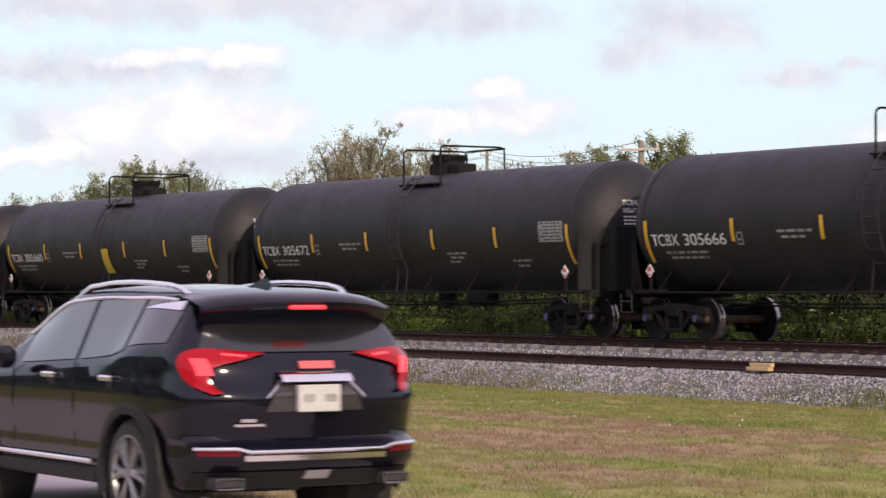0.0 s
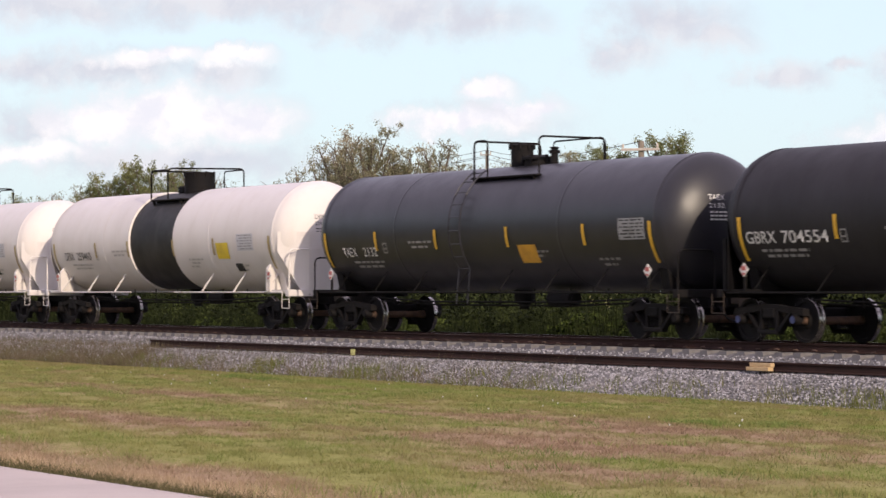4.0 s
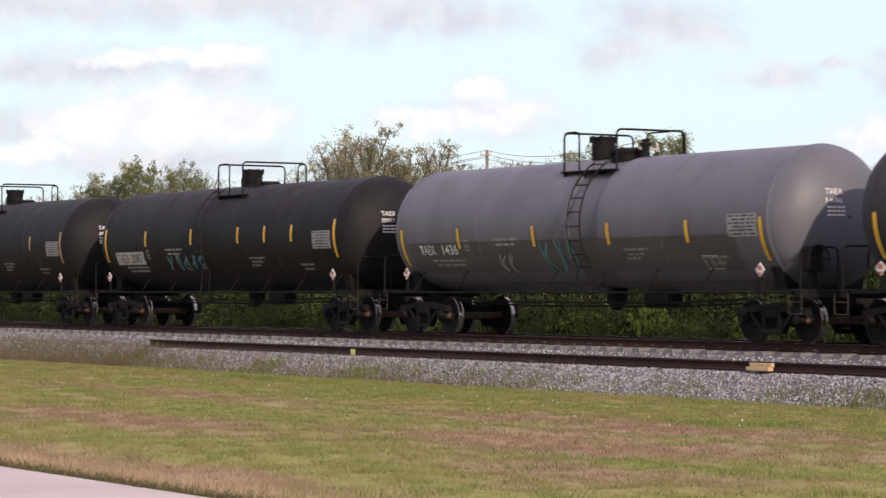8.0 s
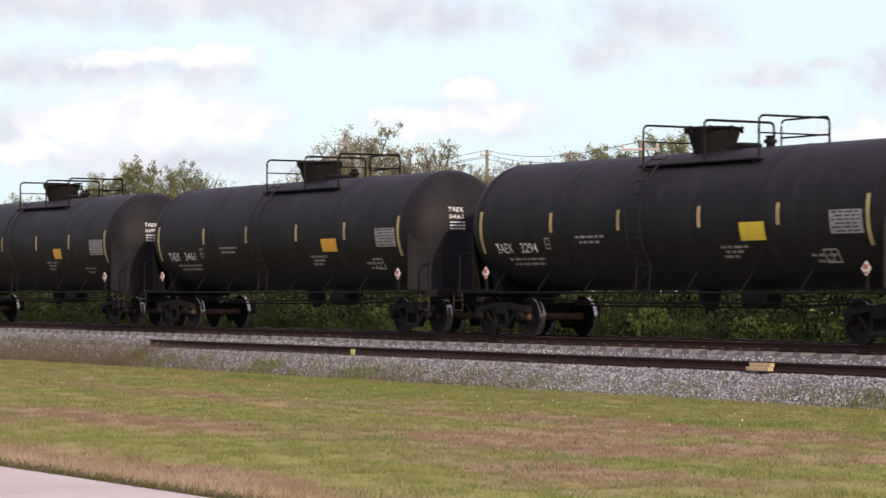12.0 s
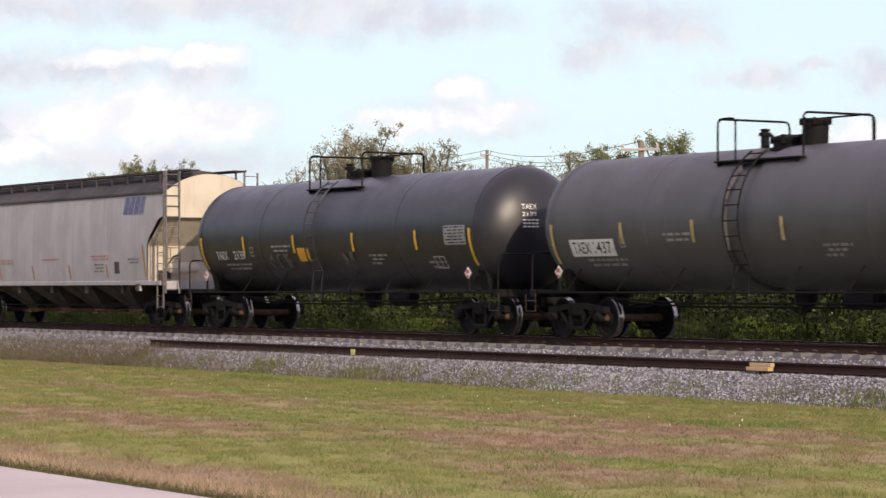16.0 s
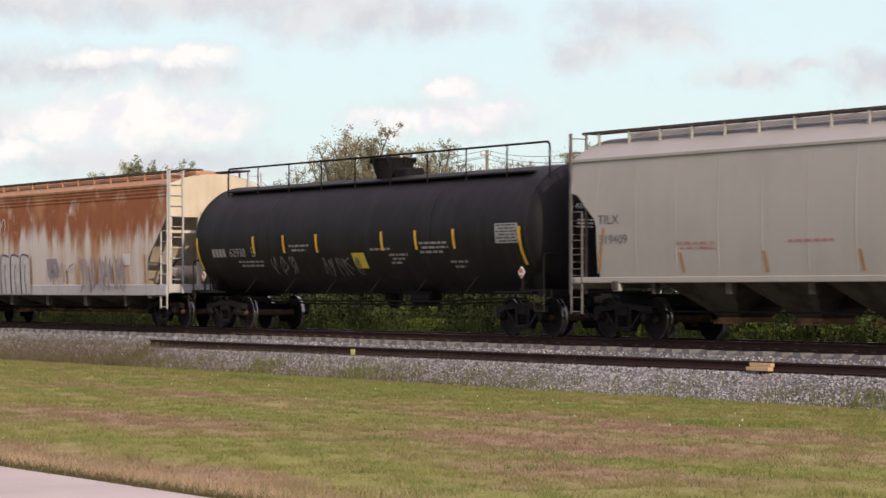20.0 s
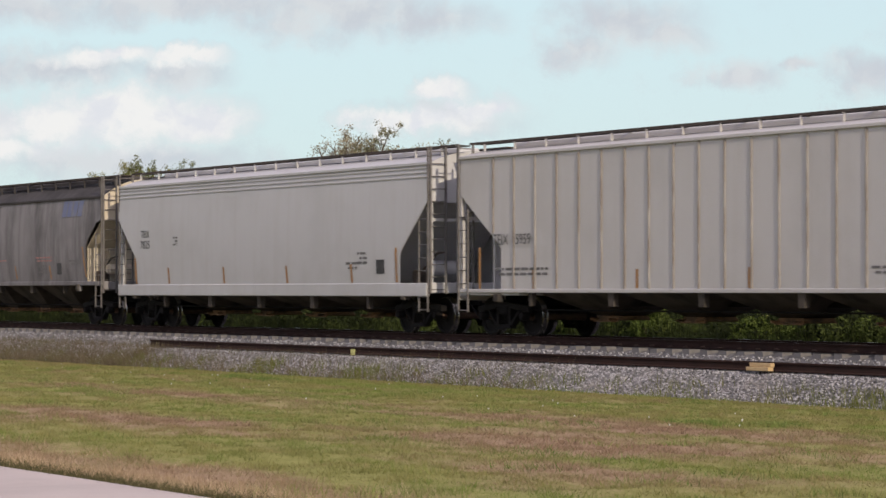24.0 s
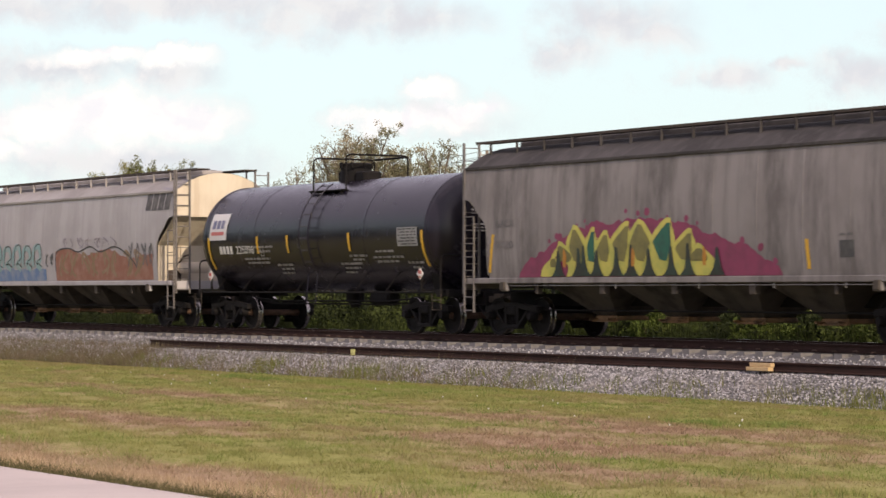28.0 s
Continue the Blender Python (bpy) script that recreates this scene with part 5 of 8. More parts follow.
def tag_letters(put, x0, x1, z0, z1, n, seed, width, sh=None, lift=0.010):
    """Illegible letter-like strokes in a row."""
    rng = random.Random(seed)
    s = sh or Shape()
    step = (x1 - x0) / n
    for i in range(n):
        a = x0 + step * i
        for _ in range(2):
            pts = [(a + step * rng.uniform(0.05, 0.95), z0 + (z1 - z0) * q) for q in (rng.uniform(0, 0.15), rng.uniform(0.3, 0.7), rng.uniform(0.85, 1.0))]
            if rng.random() < 0.6:
                pts.append((a + step * rng.uniform(0.2, 1.0), z0 + (z1 - z0) * rng.uniform(0.2, 0.6)))
            ribbon(put, curve(pts), width, s, lift)
    return s


# ---- painted marks on single wagons ----
LOGO_BLUE = surface("faded_blue_logo_paint", (0.075, 0.085, 0.19), 0.6, col2=(0.20, 0.20, 0.26), scale=5, bumpy=0.03)
LOGO_BLUE_F = surface("washed_out_blue_logo_paint", (0.13, 0.15, 0.27), 0.6, col2=(0.20, 0.20, 0.25), scale=3, bumpy=0.03)
LOGO_DARK = surface("dark_worn_logo_paint", (0.06, 0.055, 0.06), 0.6, col2=(0.16, 0.15, 0.15), scale=5, bumpy=0.03)
MAGENTA = surface("magenta_spray_paint", (0.21, 0.035, 0.09), 0.6, col2=(0.15, 0.03, 0.07), scale=3, bumpy=0.03)
LIME = surface("yellow_green_spray_paint", (0.48, 0.44, 0.10), 0.6, col2=(0.34, 0.36, 0.09), scale=4, bumpy=0.03)
FOREST = surface("dark_green_spray_paint", (0.018, 0.022, 0.02), 0.6, col2=(0.02, 0.045, 0.035), scale=4, bumpy=0.03)
OLIVE = surface("olive_spray_paint", (0.34, 0.33, 0.14), 0.6, col2=(0.40, 0.40, 0.24), scale=4, bumpy=0.03)
SILVER = surface("silver_grey_spray_paint", (0.46, 0.44, 0.45), 0.5, col2=(0.34, 0.33, 0.34), scale=4, bumpy=0.03)
INK = surface("black_spray_paint", (0.03, 0.03, 0.035), 0.6, col2=(0.06, 0.055, 0.06), scale=5, bumpy=0.03)
TEAL = surface("teal_spray_paint", (0.07, 0.21, 0.24), 0.6, col2=(0.10, 0.16, 0.19), scale=4, bumpy=0.03)
BRICK_RED = surface("red_brown_spray_paint", (0.24, 0.10, 0.07), 0.6, col2=(0.30, 0.17, 0.13), scale=3, bumpy=0.03)
SKY_BLUE = surface("blue_spray_paint", (0.10, 0.17, 0.32), 0.6, col2=(0.24, 0.27, 0.33), scale=3, bumpy=0.03)
TEAL_P = surface("pale_teal_spray_paint", (0.20, 0.33, 0.34), 0.6, col2=(0.28, 0.34, 0.35), scale=4, bumpy=0.03)
OLIVE_R = surface("faded_olive_brown_spray_paint", (0.20, 0.14, 0.08), 0.6, col2=(0.26, 0.18, 0.12), scale=4, bumpy=0.03)
DRIP = surface("faint_purple_drips", (0.22, 0.19, 0.22), 0.6, col2=(0.28, 0.26, 0.28), scale=4, bumpy=0.03)
INDIGO = surface("dark_indigo_spray_paint", (0.07, 0.07, 0.12), 0.6, col2=(0.14, 0.14, 0.19), scale=5, bumpy=0.03)
PURPLE_G = surface("grey_violet_spray_paint", (0.22, 0.18, 0.22), 0.6, col2=(0.32, 0.29, 0.31), scale=4, bumpy=0.03)
GREY_TAG = surface("grey_chalk_tag", (0.085, 0.085, 0.095), 0.6, col2=(0.13, 0.13, 0.14), scale=5, bumpy=0.03)


def logo(x, z, wd, ht, mat, n=4, slant=0.12):
    """Company mark as slanted plain blocks."""
    def paint_it(car, put):
        s = Shape()
        step = wd / n
        for i in range(n):
            a = x + step * i
            patch(put, a, a + step * 0.84, z, z + ht, 2, 4, s, lean=slant, lift=0.006)
        part("company_mark", s, mat, car, "company mark as plain blue blocks")
    return paint_it


OLIVE_D = surface("dark_olive_spray_paint", (0.17, 0.155, 0.05), 0.6, col2=(0.12, 0.11, 0.045), scale=4, bumpy=0.03)
TEAL_D = surface("deep_teal_spray_paint", (0.012, 0.10, 0.07), 0.6, col2=(0.02, 0.06, 0.05), scale=5, bumpy=0.03)
ORANGE_S = surface("orange_spray_paint", (0.45, 0.20, 0.03), 0.6, col2=(0.36, 0.15, 0.03), scale=5, bumpy=0.03)


def mural_big(car, put):
    s = blob(put, -5.9, 3.7, 1.38, lambda u: 1.42 + 1.22 * math.sin(math.pi * min(1, max(0, u)) ** 0.93) ** 0.75, 3, rough=0.16, n=90)
    a = part("graffiti", s, MAGENTA, car, "magenta, yellow-green and black sprayed graffiti")
    rng = random.Random(8)
    for k in range(18):
        s = Shape()
        u = rng.uniform(0.08, 0.98)
        x, z, r = -5.9 + 9.6 * u, 1.5 + 1.2 * math.sin(math.pi * u) ** 0.75 + rng.uniform(-0.02, 0.14), rng.uniform(0.03, 0.10)
        s.add([put(x + r * math.cos(q), z + r * math.sin(q), 0.004) for q in [math.pi / 4 * i for i in range(8)]], [tuple(range(8))])
        part("paint_splash", s, MAGENTA, a)
    # letters: foot from, foot to, waist from, waist to, tip, tip height
    for k, (f0, f1, w0, w1, tip, zt) in enumerate([
            (-4.95, -4.2, -4.65, -4.25, -4.42, 1.92), (-3.9, -3.4, -4.35, -3.65, -4.15, 2.20), (-3.75, -3.2, -3.85, -3.15, -3.55, 2.56), (-3.2, -2.7, -3.15, -2.72, -2.82, 2.50),
            (-2.75, -1.95, -2.75, -2.15, -2.35, 2.42), (-2.1, -1.4, -2.15, -1.45, -1.52, 2.60), (-1.35, -0.75, -1.5, -0.65, -1.08, 2.63), (-0.75, 0.05, -0.65, 0.12, -0.02, 2.64),
            (0.0, 0.65, 0.15, 0.85, 0.72, 2.40), (0.7, 1.65, 0.62, 1.35, 1.02, 2.08)]):
        zm = 1.4 + (zt - 1.4) * 0.62
        c = (w0 + w1) / 2
        body = part("graffiti_letter", leaf_shape(put, [(f0 - 0.05, 1.39), (f0 + 0.02, 1.4 + (zm - 1.4) * 0.5), (w0 - 0.06, zm), (w0 + (tip - w0) * 0.5, zt - 0.12), (tip - 0.06, zt)], [(f1 + 0.1, 1.39), (f1, 1.4 + (zm - 1.4) * 0.5), (w1 + 0.06, zm), (w1 + (tip - w1) * 0.5, zt - 0.12), (tip + 0.06, zt - 0.02)], 0.012 + 0.0004 * k), LIME, a)
        m = (OLIVE_D, OLIVE_D, OLIVE_D, TEAL_D)[k % 4]
        g = 0.085
        part("letter_fill", leaf_shape(put, [(c - 0.12, 1.74), (w0 + g, zm - 0.12), (w0 + g, zm), (tip - 0.08, zt - 0.12)], [(c + 0.12, 1.70), (w1 - g, zm - 0.12), (w1 - g, zm), (tip + 0.05, zt - 0.12)], 0.018 + 0.0004 * k), m, body)
        part("letter_shade", leaf_shape(put, [(f1 - 0.36, 1.39), (f1 - 0.20, 1.52), (f1 - 0.12, 1.70), (f1 - 0.06, 1.98 + 0.05 * (k % 3))], [(f1 + 0.22, 1.39), (f1 + 0.12, 1.52), (f1 + 0.06, 1.70), (f1 + 0.02, 1.97 + 0.05 * (k % 3))], 0.024), FOREST, body)
        if k in (1, 5, 9):
            part("letter_spark", leaf_shape(put, [(tip + 0.1, 1.6), (tip + 0.12, 1.85), (tip + 0.15, 2.0)], [(tip + 0.2, 1.6), (tip + 0.24, 1.85), (tip + 0.17, 2.02)], 0.026), ORANGE_S, body)


def tag_pair(car, put):
    for x0, x1, sd in ((-2.95, -0.4, 1), (0.35, 2.8, 2)):
        n = 3
        st = (x1 - x0) / n
        for i in range(n):
            xa, xb, d = x0 + st * i, x0 + st * (i + 1), 0.06 * ((i + sd) % 2)
            left = [(xa + 0.05, 1.46), (xa - 0.08, 1.72), (xa + 0.04, 2.02), (xa - 0.05, 2.40 - d)]
            right = [(xb - 0.04, 1.42 + d), (xb + 0.10, 1.72), (xb - 0.05, 2.02), (xb + 0.02, 2.36)]
            a = part("graffiti", leaf_shape(put, left, right, 0.006 + 0.001 * i), OLIVE, car, "pale olive bubble graffiti with black outline")
            for line, wd in ((left, 0.035), (right, 0.035), ([left[-1], ((xa + xb) / 2, 2.22), right[-1]], 0.04), ([left[0], ((xa + xb) / 2, 1.40), right[0]], 0.03), ([(xa + st * 0.35, 1.62), (xa + st * 0.6, 1.8), (xa + st * 0.4, 2.05)], 0.03)):
                part("graffiti_outline", ribbon(put, curve(line), wd, None, 0.014), INK, a)
        part("graffiti_tag", ribbon(put, curve([(x1, 1.55), (x1 + 0.3, 1.75), (x1 + 0.35, 2.0), (x1 + 0.1, 1.9), (x1 + 0.4, 1.6)]), 0.03, None, 0.014), INK, car)
    letter_parts(car, "graffiti_tag", put, 3.3, 7.3, 2.05, 2.42, 9, 8, 0.04, DRIP, "grey sprayed scrawl")
    for x0, x1, z0, z1 in ((-7.35, -6.95, 1.75, 2.55), (6.55, 7.15, 1.95, 2.65)):
        part("rust_patch", leaf_shape(put, [(x0, z0), (x0 - 0.02, (z0 + z1) / 2), (x0 + 0.12, z1)], [(x0 + 0.2, z0), (x1, (z0 + z1) / 2), (x1 - 0.1, z1)], 0.006), RUST_P, car, "brown bare rust patch")
    for x, m in ((-8.0, YELLOW), (-4.6, ORANGE_W), (-1.5, YELLOW), (1.75, YELLOW), (5.0, ORANGE_W), (7.6, RUST_P), (8.05, YELLOW)):
        part("sill_tape", Shape().box(x - 0.2, x + 0.2, -1.580, -1.572, 1.27, 1.36), m, car)


def mural_rust(car, put):
    for i in range(6):
        x = -6.1 + 0.85 * i
        a = part("graffiti", patch(put, x + 0.03, x + 0.79, 0.98, 2.22, 2, 6, None, lift=0.082), SILVER, car, "silver block graffiti with dark outline")
        part("graffiti_outline", ribbon(put, curve([(x + 0.05, 1.0), (x + 0.03, 1.6), (x + 0.08, 2.2), (x + 0.5, 2.24), (x + 0.74, 2.18)]), 0.07, None, 0.086), INDIGO, a)
        part("graffiti_outline", ribbon(put, curve([(x + 0.44, 1.0), (x + 0.36, 1.5), (x + 0.42, 1.95)]), 0.07, None, 0.086), INDIGO, a)
    letter_parts(car, "graffiti_tag", put, 2.9, 6.3, 1.0, 2.15, 8, 21, 0.07, PURPLE_G, "grey-violet sprayed scrawl", lift=0.085)
    letter_parts(car, "graffiti_tag", put, 0.2, 2.6, 1.3, 2.0, 4, 22, 0.04, PURPLE_G, lift=0.085)
    part("graffiti_patch", patch(put, 0.3, 1.1, 1.5, 2.1, 1, 3, None, lift=0.02, lean=-0.1), DRIP, car)
    s = Shape()
    for k in range(4):
        x = -4.9 + 0.42 * k
        ribbon(put, curve([(x, 2.6), (x - 0.1, 3.0), (x + 0.1, 3.45), (x + 0.3, 3.3), (x + 0.2, 2.9)]), 0.035, s)
    part("chalk_scrawl", s, LETTER, car, "white scrawled loops")
    part("white_patch", patch(put, 6.0, 6.55, 1.85, 2.2, 1, 2, lift=0.01), HOP_WHITE_B, car)


def figure_tag(car, put):
    s = Shape()
    blob(put, -3.65, -3.25, 2.05, lambda u: 2.1 + 0.42 * math.sin(math.pi * u), 2, s, 0.01, 0.05, 16)
    for pts in ([(-3.5, 2.05), (-3.9, 1.95), (-4.1, 1.75)], [(-3.4, 2.05), (-3.0, 1.95), (-2.75, 1.8), (-3.1, 1.6)],
                [(-3.75, 1.72), (-3.5, 1.80), (-3.2, 1.72), (-3.3, 1.5), (-3.6, 1.5), (-3.75, 1.72)], [(-4.1, 1.75), (-3.8, 1.6), (-4.3, 1.3), (-4.6, 1.2)], [(-3.2, 1.5), (-2.7, 1.35), (-2.6, 1.26)]):
        ribbon(put, curve(pts), 0.05, s, 0.010)
    part("graffiti", s, INK, car, "thin black sprayed scrawl")
    letter_parts(car, "graffiti_tag", put, 2.6, 3.6, 1.5, 2.1, 3, 4, 0.04, INK)
    letter_parts(car, "graffiti_tag", put, -6.6, -6.0, 1.35, 1.75, 2, 6, 0.04, INK)
    letter_parts(car, "graffiti_tag", put, 4.4, 7.5, 1.02, 1.22, 9, 14, 0.04, INK, "black scrawl along the sill", lift=0.06)
    part("graffiti_patch", patch(put, 7.2, 7.5, 1.4, 2.0, 1, 3, lift=0.008, lean=-0.2), SKY_BLUE, car)
    part("graffiti_patch", patch(put, 5.8, 6.4, 1.45, 1.72, 1, 2, lift=0.008), OLIVE, car)


def murals_last(car, put):
    base = part("graffiti", blob(put, -5.6, -1.0, 1.4, lambda u: 1.78, 4, rough=0.12), SKY_BLUE, car, "blue and pale teal sprayed letters")
    for k in range(5):
        x = -5.4 + 0.84 * k
        pts = [(x, 1.85), (x + 0.1, 2.4), (x + 0.5, 2.5 - 0.06 * (k % 2)), (x + 0.62, 2.1), (x + 0.3, 1.95), (x + 0.66, 1.78)]
        part("graffiti_letter", ribbon(put, curve(pts), 0.20, None, 0.010 + 0.001 * k), TEAL_P, base)
        part("graffiti_outline", ribbon(put, curve([(p[0] + 0.1, p[1] + 0.07) for p in pts]), 0.035, None, 0.017), INK, base)
    red = part("graffiti", blob(put, -0.2, 7.0, 1.4, lambda u: 2.32 + 0.12 * math.sin(u * 14) - 0.25 * u * u, 6, rough=0.10), BRICK_RED, car, "faded red-brown sprayed graffiti")
    letter_parts(red, "graffiti_letter", put, 0.1, 6.4, 1.5, 2.3, 8, 32, 0.11, OLIVE_R)
    part("graffiti_outline", ribbon(put, curve([(-0.2, 1.7), (-0.1, 2.3), (0.8, 2.42), (1.6, 2.3), (2.5, 2.45), (3.3, 2.28), (4.3, 2.42), (5.2, 2.2), (5.9, 1.8)]), 0.04, None, 0.012), INK, red)
    letter_parts(car, "graffiti_tag", put, 5.2, 7.2, 1.75, 2.55, 4, 61, 0.05, GREY_TAG, "grey sprayed scrawl")
    letter_parts(car, "graffiti_tag", put, -1.1, -0.35, 1.85, 2.3, 2, 62, 0.05, GREY_TAG)
    letter_parts(car, "paint_drip", put, 0.2, 4.6, 2.4, 2.75, 7, 63, 0.03, DRIP)


def side_blue_tag(car, put):
    letter_parts(car, "graffiti", put, -7.0, -4.9, 1.45, 2.0, 4, 41, 0.06, INK)


# ---- the train, from its head to its tail ----
STR_A = [-7.45, -4.44, -1.59, 1.65, 4.49, 7.5]
STR_W = [-7.36, -4.19, -1.82, 1.32, 3.94, 7.31]
STR_T = [-6.9, -3.94, -1.31, 1.6, 4.22, 6.95]
STR_L = [-7.2, -4.6, -1.7, 1.5, 4.65, 7.17]


def A(u, text, cards=(), **k):
    return dict(make="tank", u=u, L=17.97, stripe=7.5, stripes=STR_A, paint=BLACK_A, R=1.5, zc=2.555, top="hoops", hoop=False, over=1.94, seams=(-0.55, 0.75),
                texts=[(text, -7.27, 2.03, 0.25, 2.62, LETTER)], cards=cards, shield=(2.50, 1.15, 1.42), label="weathered black tank wagon with yellow reflective stripes and crown railing", **k)


def W(u, text):
    return dict(make="tank", u=u, L=17.95, stripe=7.35, stripes=STR_W, paint=WHITE_T, band=(-1.73, 1.29), recess=(-1.74, 1.30), trim=WHITE_T, R=1.52, zc=2.58, top="wide_drum", tape=YELLOW_W,
                texts=[(text.replace(" ", "  "), -6.58, 2.03, 0.25, 2.0, LETTER_K)], no_ladder=True, ink=LETTER_P, panel=5.4, panel_mat=PANEL_PALE, panel_ink=PANEL_GREY, over=2.0,
                rod=[(-7.9, -1.8), (1.2, 7.9)], shield=(2.68, 2.15, 0.95), hoop_z=2.2, cards=[(4.1, 1.98, 0.75, 0.45, PLACARD_Y), (5.0, 1.62, 0.42, 0.22, PANEL_DARK)], seams=(-3.6, 3.6),
                label="white tank wagon with a broad black band round its middle")


def T(u, text, top, paint, L=17.85, **k):
    d = dict(make="tank", u=u, L=L, stripe=7.15, stripes=STR_L, paint=paint, R=1.52, zc=2.58, top=top, over=2.05, texts=[(text.replace(" ", "   "), -6.35, 1.95, 0.23, 1.75, LETTER)], ladder=(-0.6, 0.5))
    d.update(k)
    return d


def H(u, L, half, kind, paint, label, **k):
    return dict(make="hopper", u=u, L=L, half=half, kind=kind, paint=paint, label=label, **k)


GRN = [(-4.1, 1.45, 1.88, -0.10), (-1.3, 1.45, 1.88, -0.10), (1.65, 1.45, 1.88, -0.10), (4.5, 1.45, 1.88, -0.10), (7.25, 1.50, 2.45, -0.22), (-7.2, 1.5, 2.45, 0.22)]
SIL = [(-7.75, 1.28, 2.05, -0.05), (-5.5, 1.28, 1.75, -0.04), (-1.95, 1.28, 1.75, -0.04), (1.78, 1.28, 1.75, -0.04), (5.3, 1.28, 1.75, -0.04), (7.55, 1.28, 2.15, 0.0)]
RED_NOTES = [(-4.3, 2.05, (1.3, 1.3), LETTER_R, 0.05), (-0.6, 2.05, (1.4,), LETTER_R, 0.05), (3.3, 2.12, (1.3, 1.3), LETTER_R, 0.05), (3.5, 1.85, (0.7, 0.7, 0.7), LETTER_G, 0.05), (6.0, 2.0, (0.8, 0.8), LETTER_G, 0.05)]
TRAIN = []
TRAIN.append(A(-38.04, "TCBX 305666"))
TRAIN.append(A(-56.01, "TCBX 305672"))
TRAIN.append(A(-73.97, "TCBX 305660", [(-0.1, 1.62, 0.55, 0.75, PLACARD_Y)]))
TRAIN.append(A(-91.94, "GBRX 704681", [(3.4, 1.97, 0.78, 0.46, PLACARD_Y)]))
TRAIN.append(A(-109.96, "GBRX 704554", [(3.4, 1.97, 0.78, 0.46, PLACARD_Y)]))
TRAIN.append(T(-127.67, "TAEX 2132", "line", BLACK_C, 17.45, label="satin black tank wagon with an orange placard", cards=[(1.9, 1.72, 0.75, 0.42, PLACARD_O)], line=(1.3, 0.6, -0.1)))
TRAIN.append(W(-145.37, "DPRX 259460"))
TRAIN.append(W(-163.31, "DPRX 259720"))
TRAIN.append(T(-181.11, "TAEX 1386", "line", GREY_D, label="dark grey tank wagon with black repainted patches", recess=(-0.9, 2.2), stripes=[-7.1, -4.15, -1.2, 1.6, 3.95, 7.2], line=(1.7, 0.7, -0.45), rail_end=1.45, ladder=(0.0, 0.5), plate=(-6.9, -4.2, 1.75, 2.3),
      cards=[(2.3, 2.45, 1.75, 0.42, PANEL_DARK), (2.7, 2.05, 0.75, 0.31, PANEL_GREY), (-2.3, 1.5, 2.0, 0.45, PANEL_DARK)]))
TRAIN.append(T(-198.81, "TAEX 1436", "line", GREY_M, label="blue-grey tank wagon with a teal graffiti scrawl", recess=(0.1, 1.3), ladder=(0.6, 0.5), rail_end=1.3, stripes=[-7.13, -4.5, -1.25, 1.72, 4.6, 7.1], plate=(-6.9, 6.2, 1.22, 2.24), plate_mat=GREY_N, line=(1.1, 0.4, -0.55),
      hoop=True, brake_wheel=1, tags=[(-3.0, 1.45, 0.9, 0.5, LETTER_DIM, 3), (-1.1, 1.4, 1.5, 0.85, TEAL, 4)], cards=[(4.9, 1.52, 0.55, 0.30, LETTER_DIM)]))
TRAIN.append(T(-216.60, "TAEX 2087", "drum", BLACK_B, label="matt black tank wagon with a teal graffiti name", stripes=[-7.15, -4.3, -1.25, 1.7, 3.3, 4.85, 7.2], tape=YELLOW, tape_high=True, plate=(-6.5, -4.55, 1.86, 2.24), plate_mat=LETTER_P,
      tags=[(-3.0, 1.65, 2.4, 0.48, TEAL, 9)], texts=[("TAEX 2087", -6.4, 1.92, 0.26, 1.75, PANEL_DARK)]))
TRAIN.append(T(-234.43, "TAEX 2085", "drum", BLACK_B, label="matt black tank wagon with worn yellow tape", stripes=[-7.11, -4.4, -1.31, 1.54, 4.67, 7.14], tape=YELLOW_W, tape_high=True))
TRAIN.append(W(-252.12, "DPRX 259474"))
TRAIN.append(T(-270.10, "TAEX 3294", "tub", BLACK_B, 17.62, label="matt black tank wagon with a tub-shaped crown housing", stripe=6.95, stripes=STR_T, zc=2.6, shield=(2.5, 1.15, 1.42), tape=YELLOW_W, tape_high=True, cards=[(2.95, 2.10, 0.82, 0.38, PLACARD_Y), (5.4, 1.62, 0.45, 0.28, LETTER_DIM)]))
TRAIN.append(T(-287.82, "TAEX 3461", "tub", BLACK_B, 17.81, label="matt black tank wagon with a tub-shaped crown housing", stripe=6.95, stripes=STR_T, zc=2.6, shield=(2.5, 1.15, 1.42), tape=YELLOW_W, tape_high=True, cards=[(2.95, 2.10, 0.82, 0.34, PLACARD_O), (5.4, 1.62, 0.45, 0.28, PANEL_GREY)]))
TRAIN.append(T(-305.55, "TAEX 3299", "tub", BLACK_B, 17.65, label="matt black tank wagon with a tub-shaped crown housing", stripe=6.95, stripes=STR_T, zc=2.6, shield=(2.5, 1.15, 1.42), tape=YELLOW_W, tape_high=True, cards=[(2.95, 2.10, 0.6, 0.32, PLACARD_O)]))
TRAIN.append(T(-323.39, "TAEX 2130", "line", BLACK_C, 18.04, label="satin black tank wagon with a yellow placard", stripe=7.2, top_x=-0.5, ladder=(0.6, 0.5), line=(1.9, 1.0, 0.05), cards=[(-0.95, 1.75, 0.85, 0.26, PLACARD_Y), (5.2, 1.62, 0.5, 0.30, LETTER_DIM)], hoop=True))
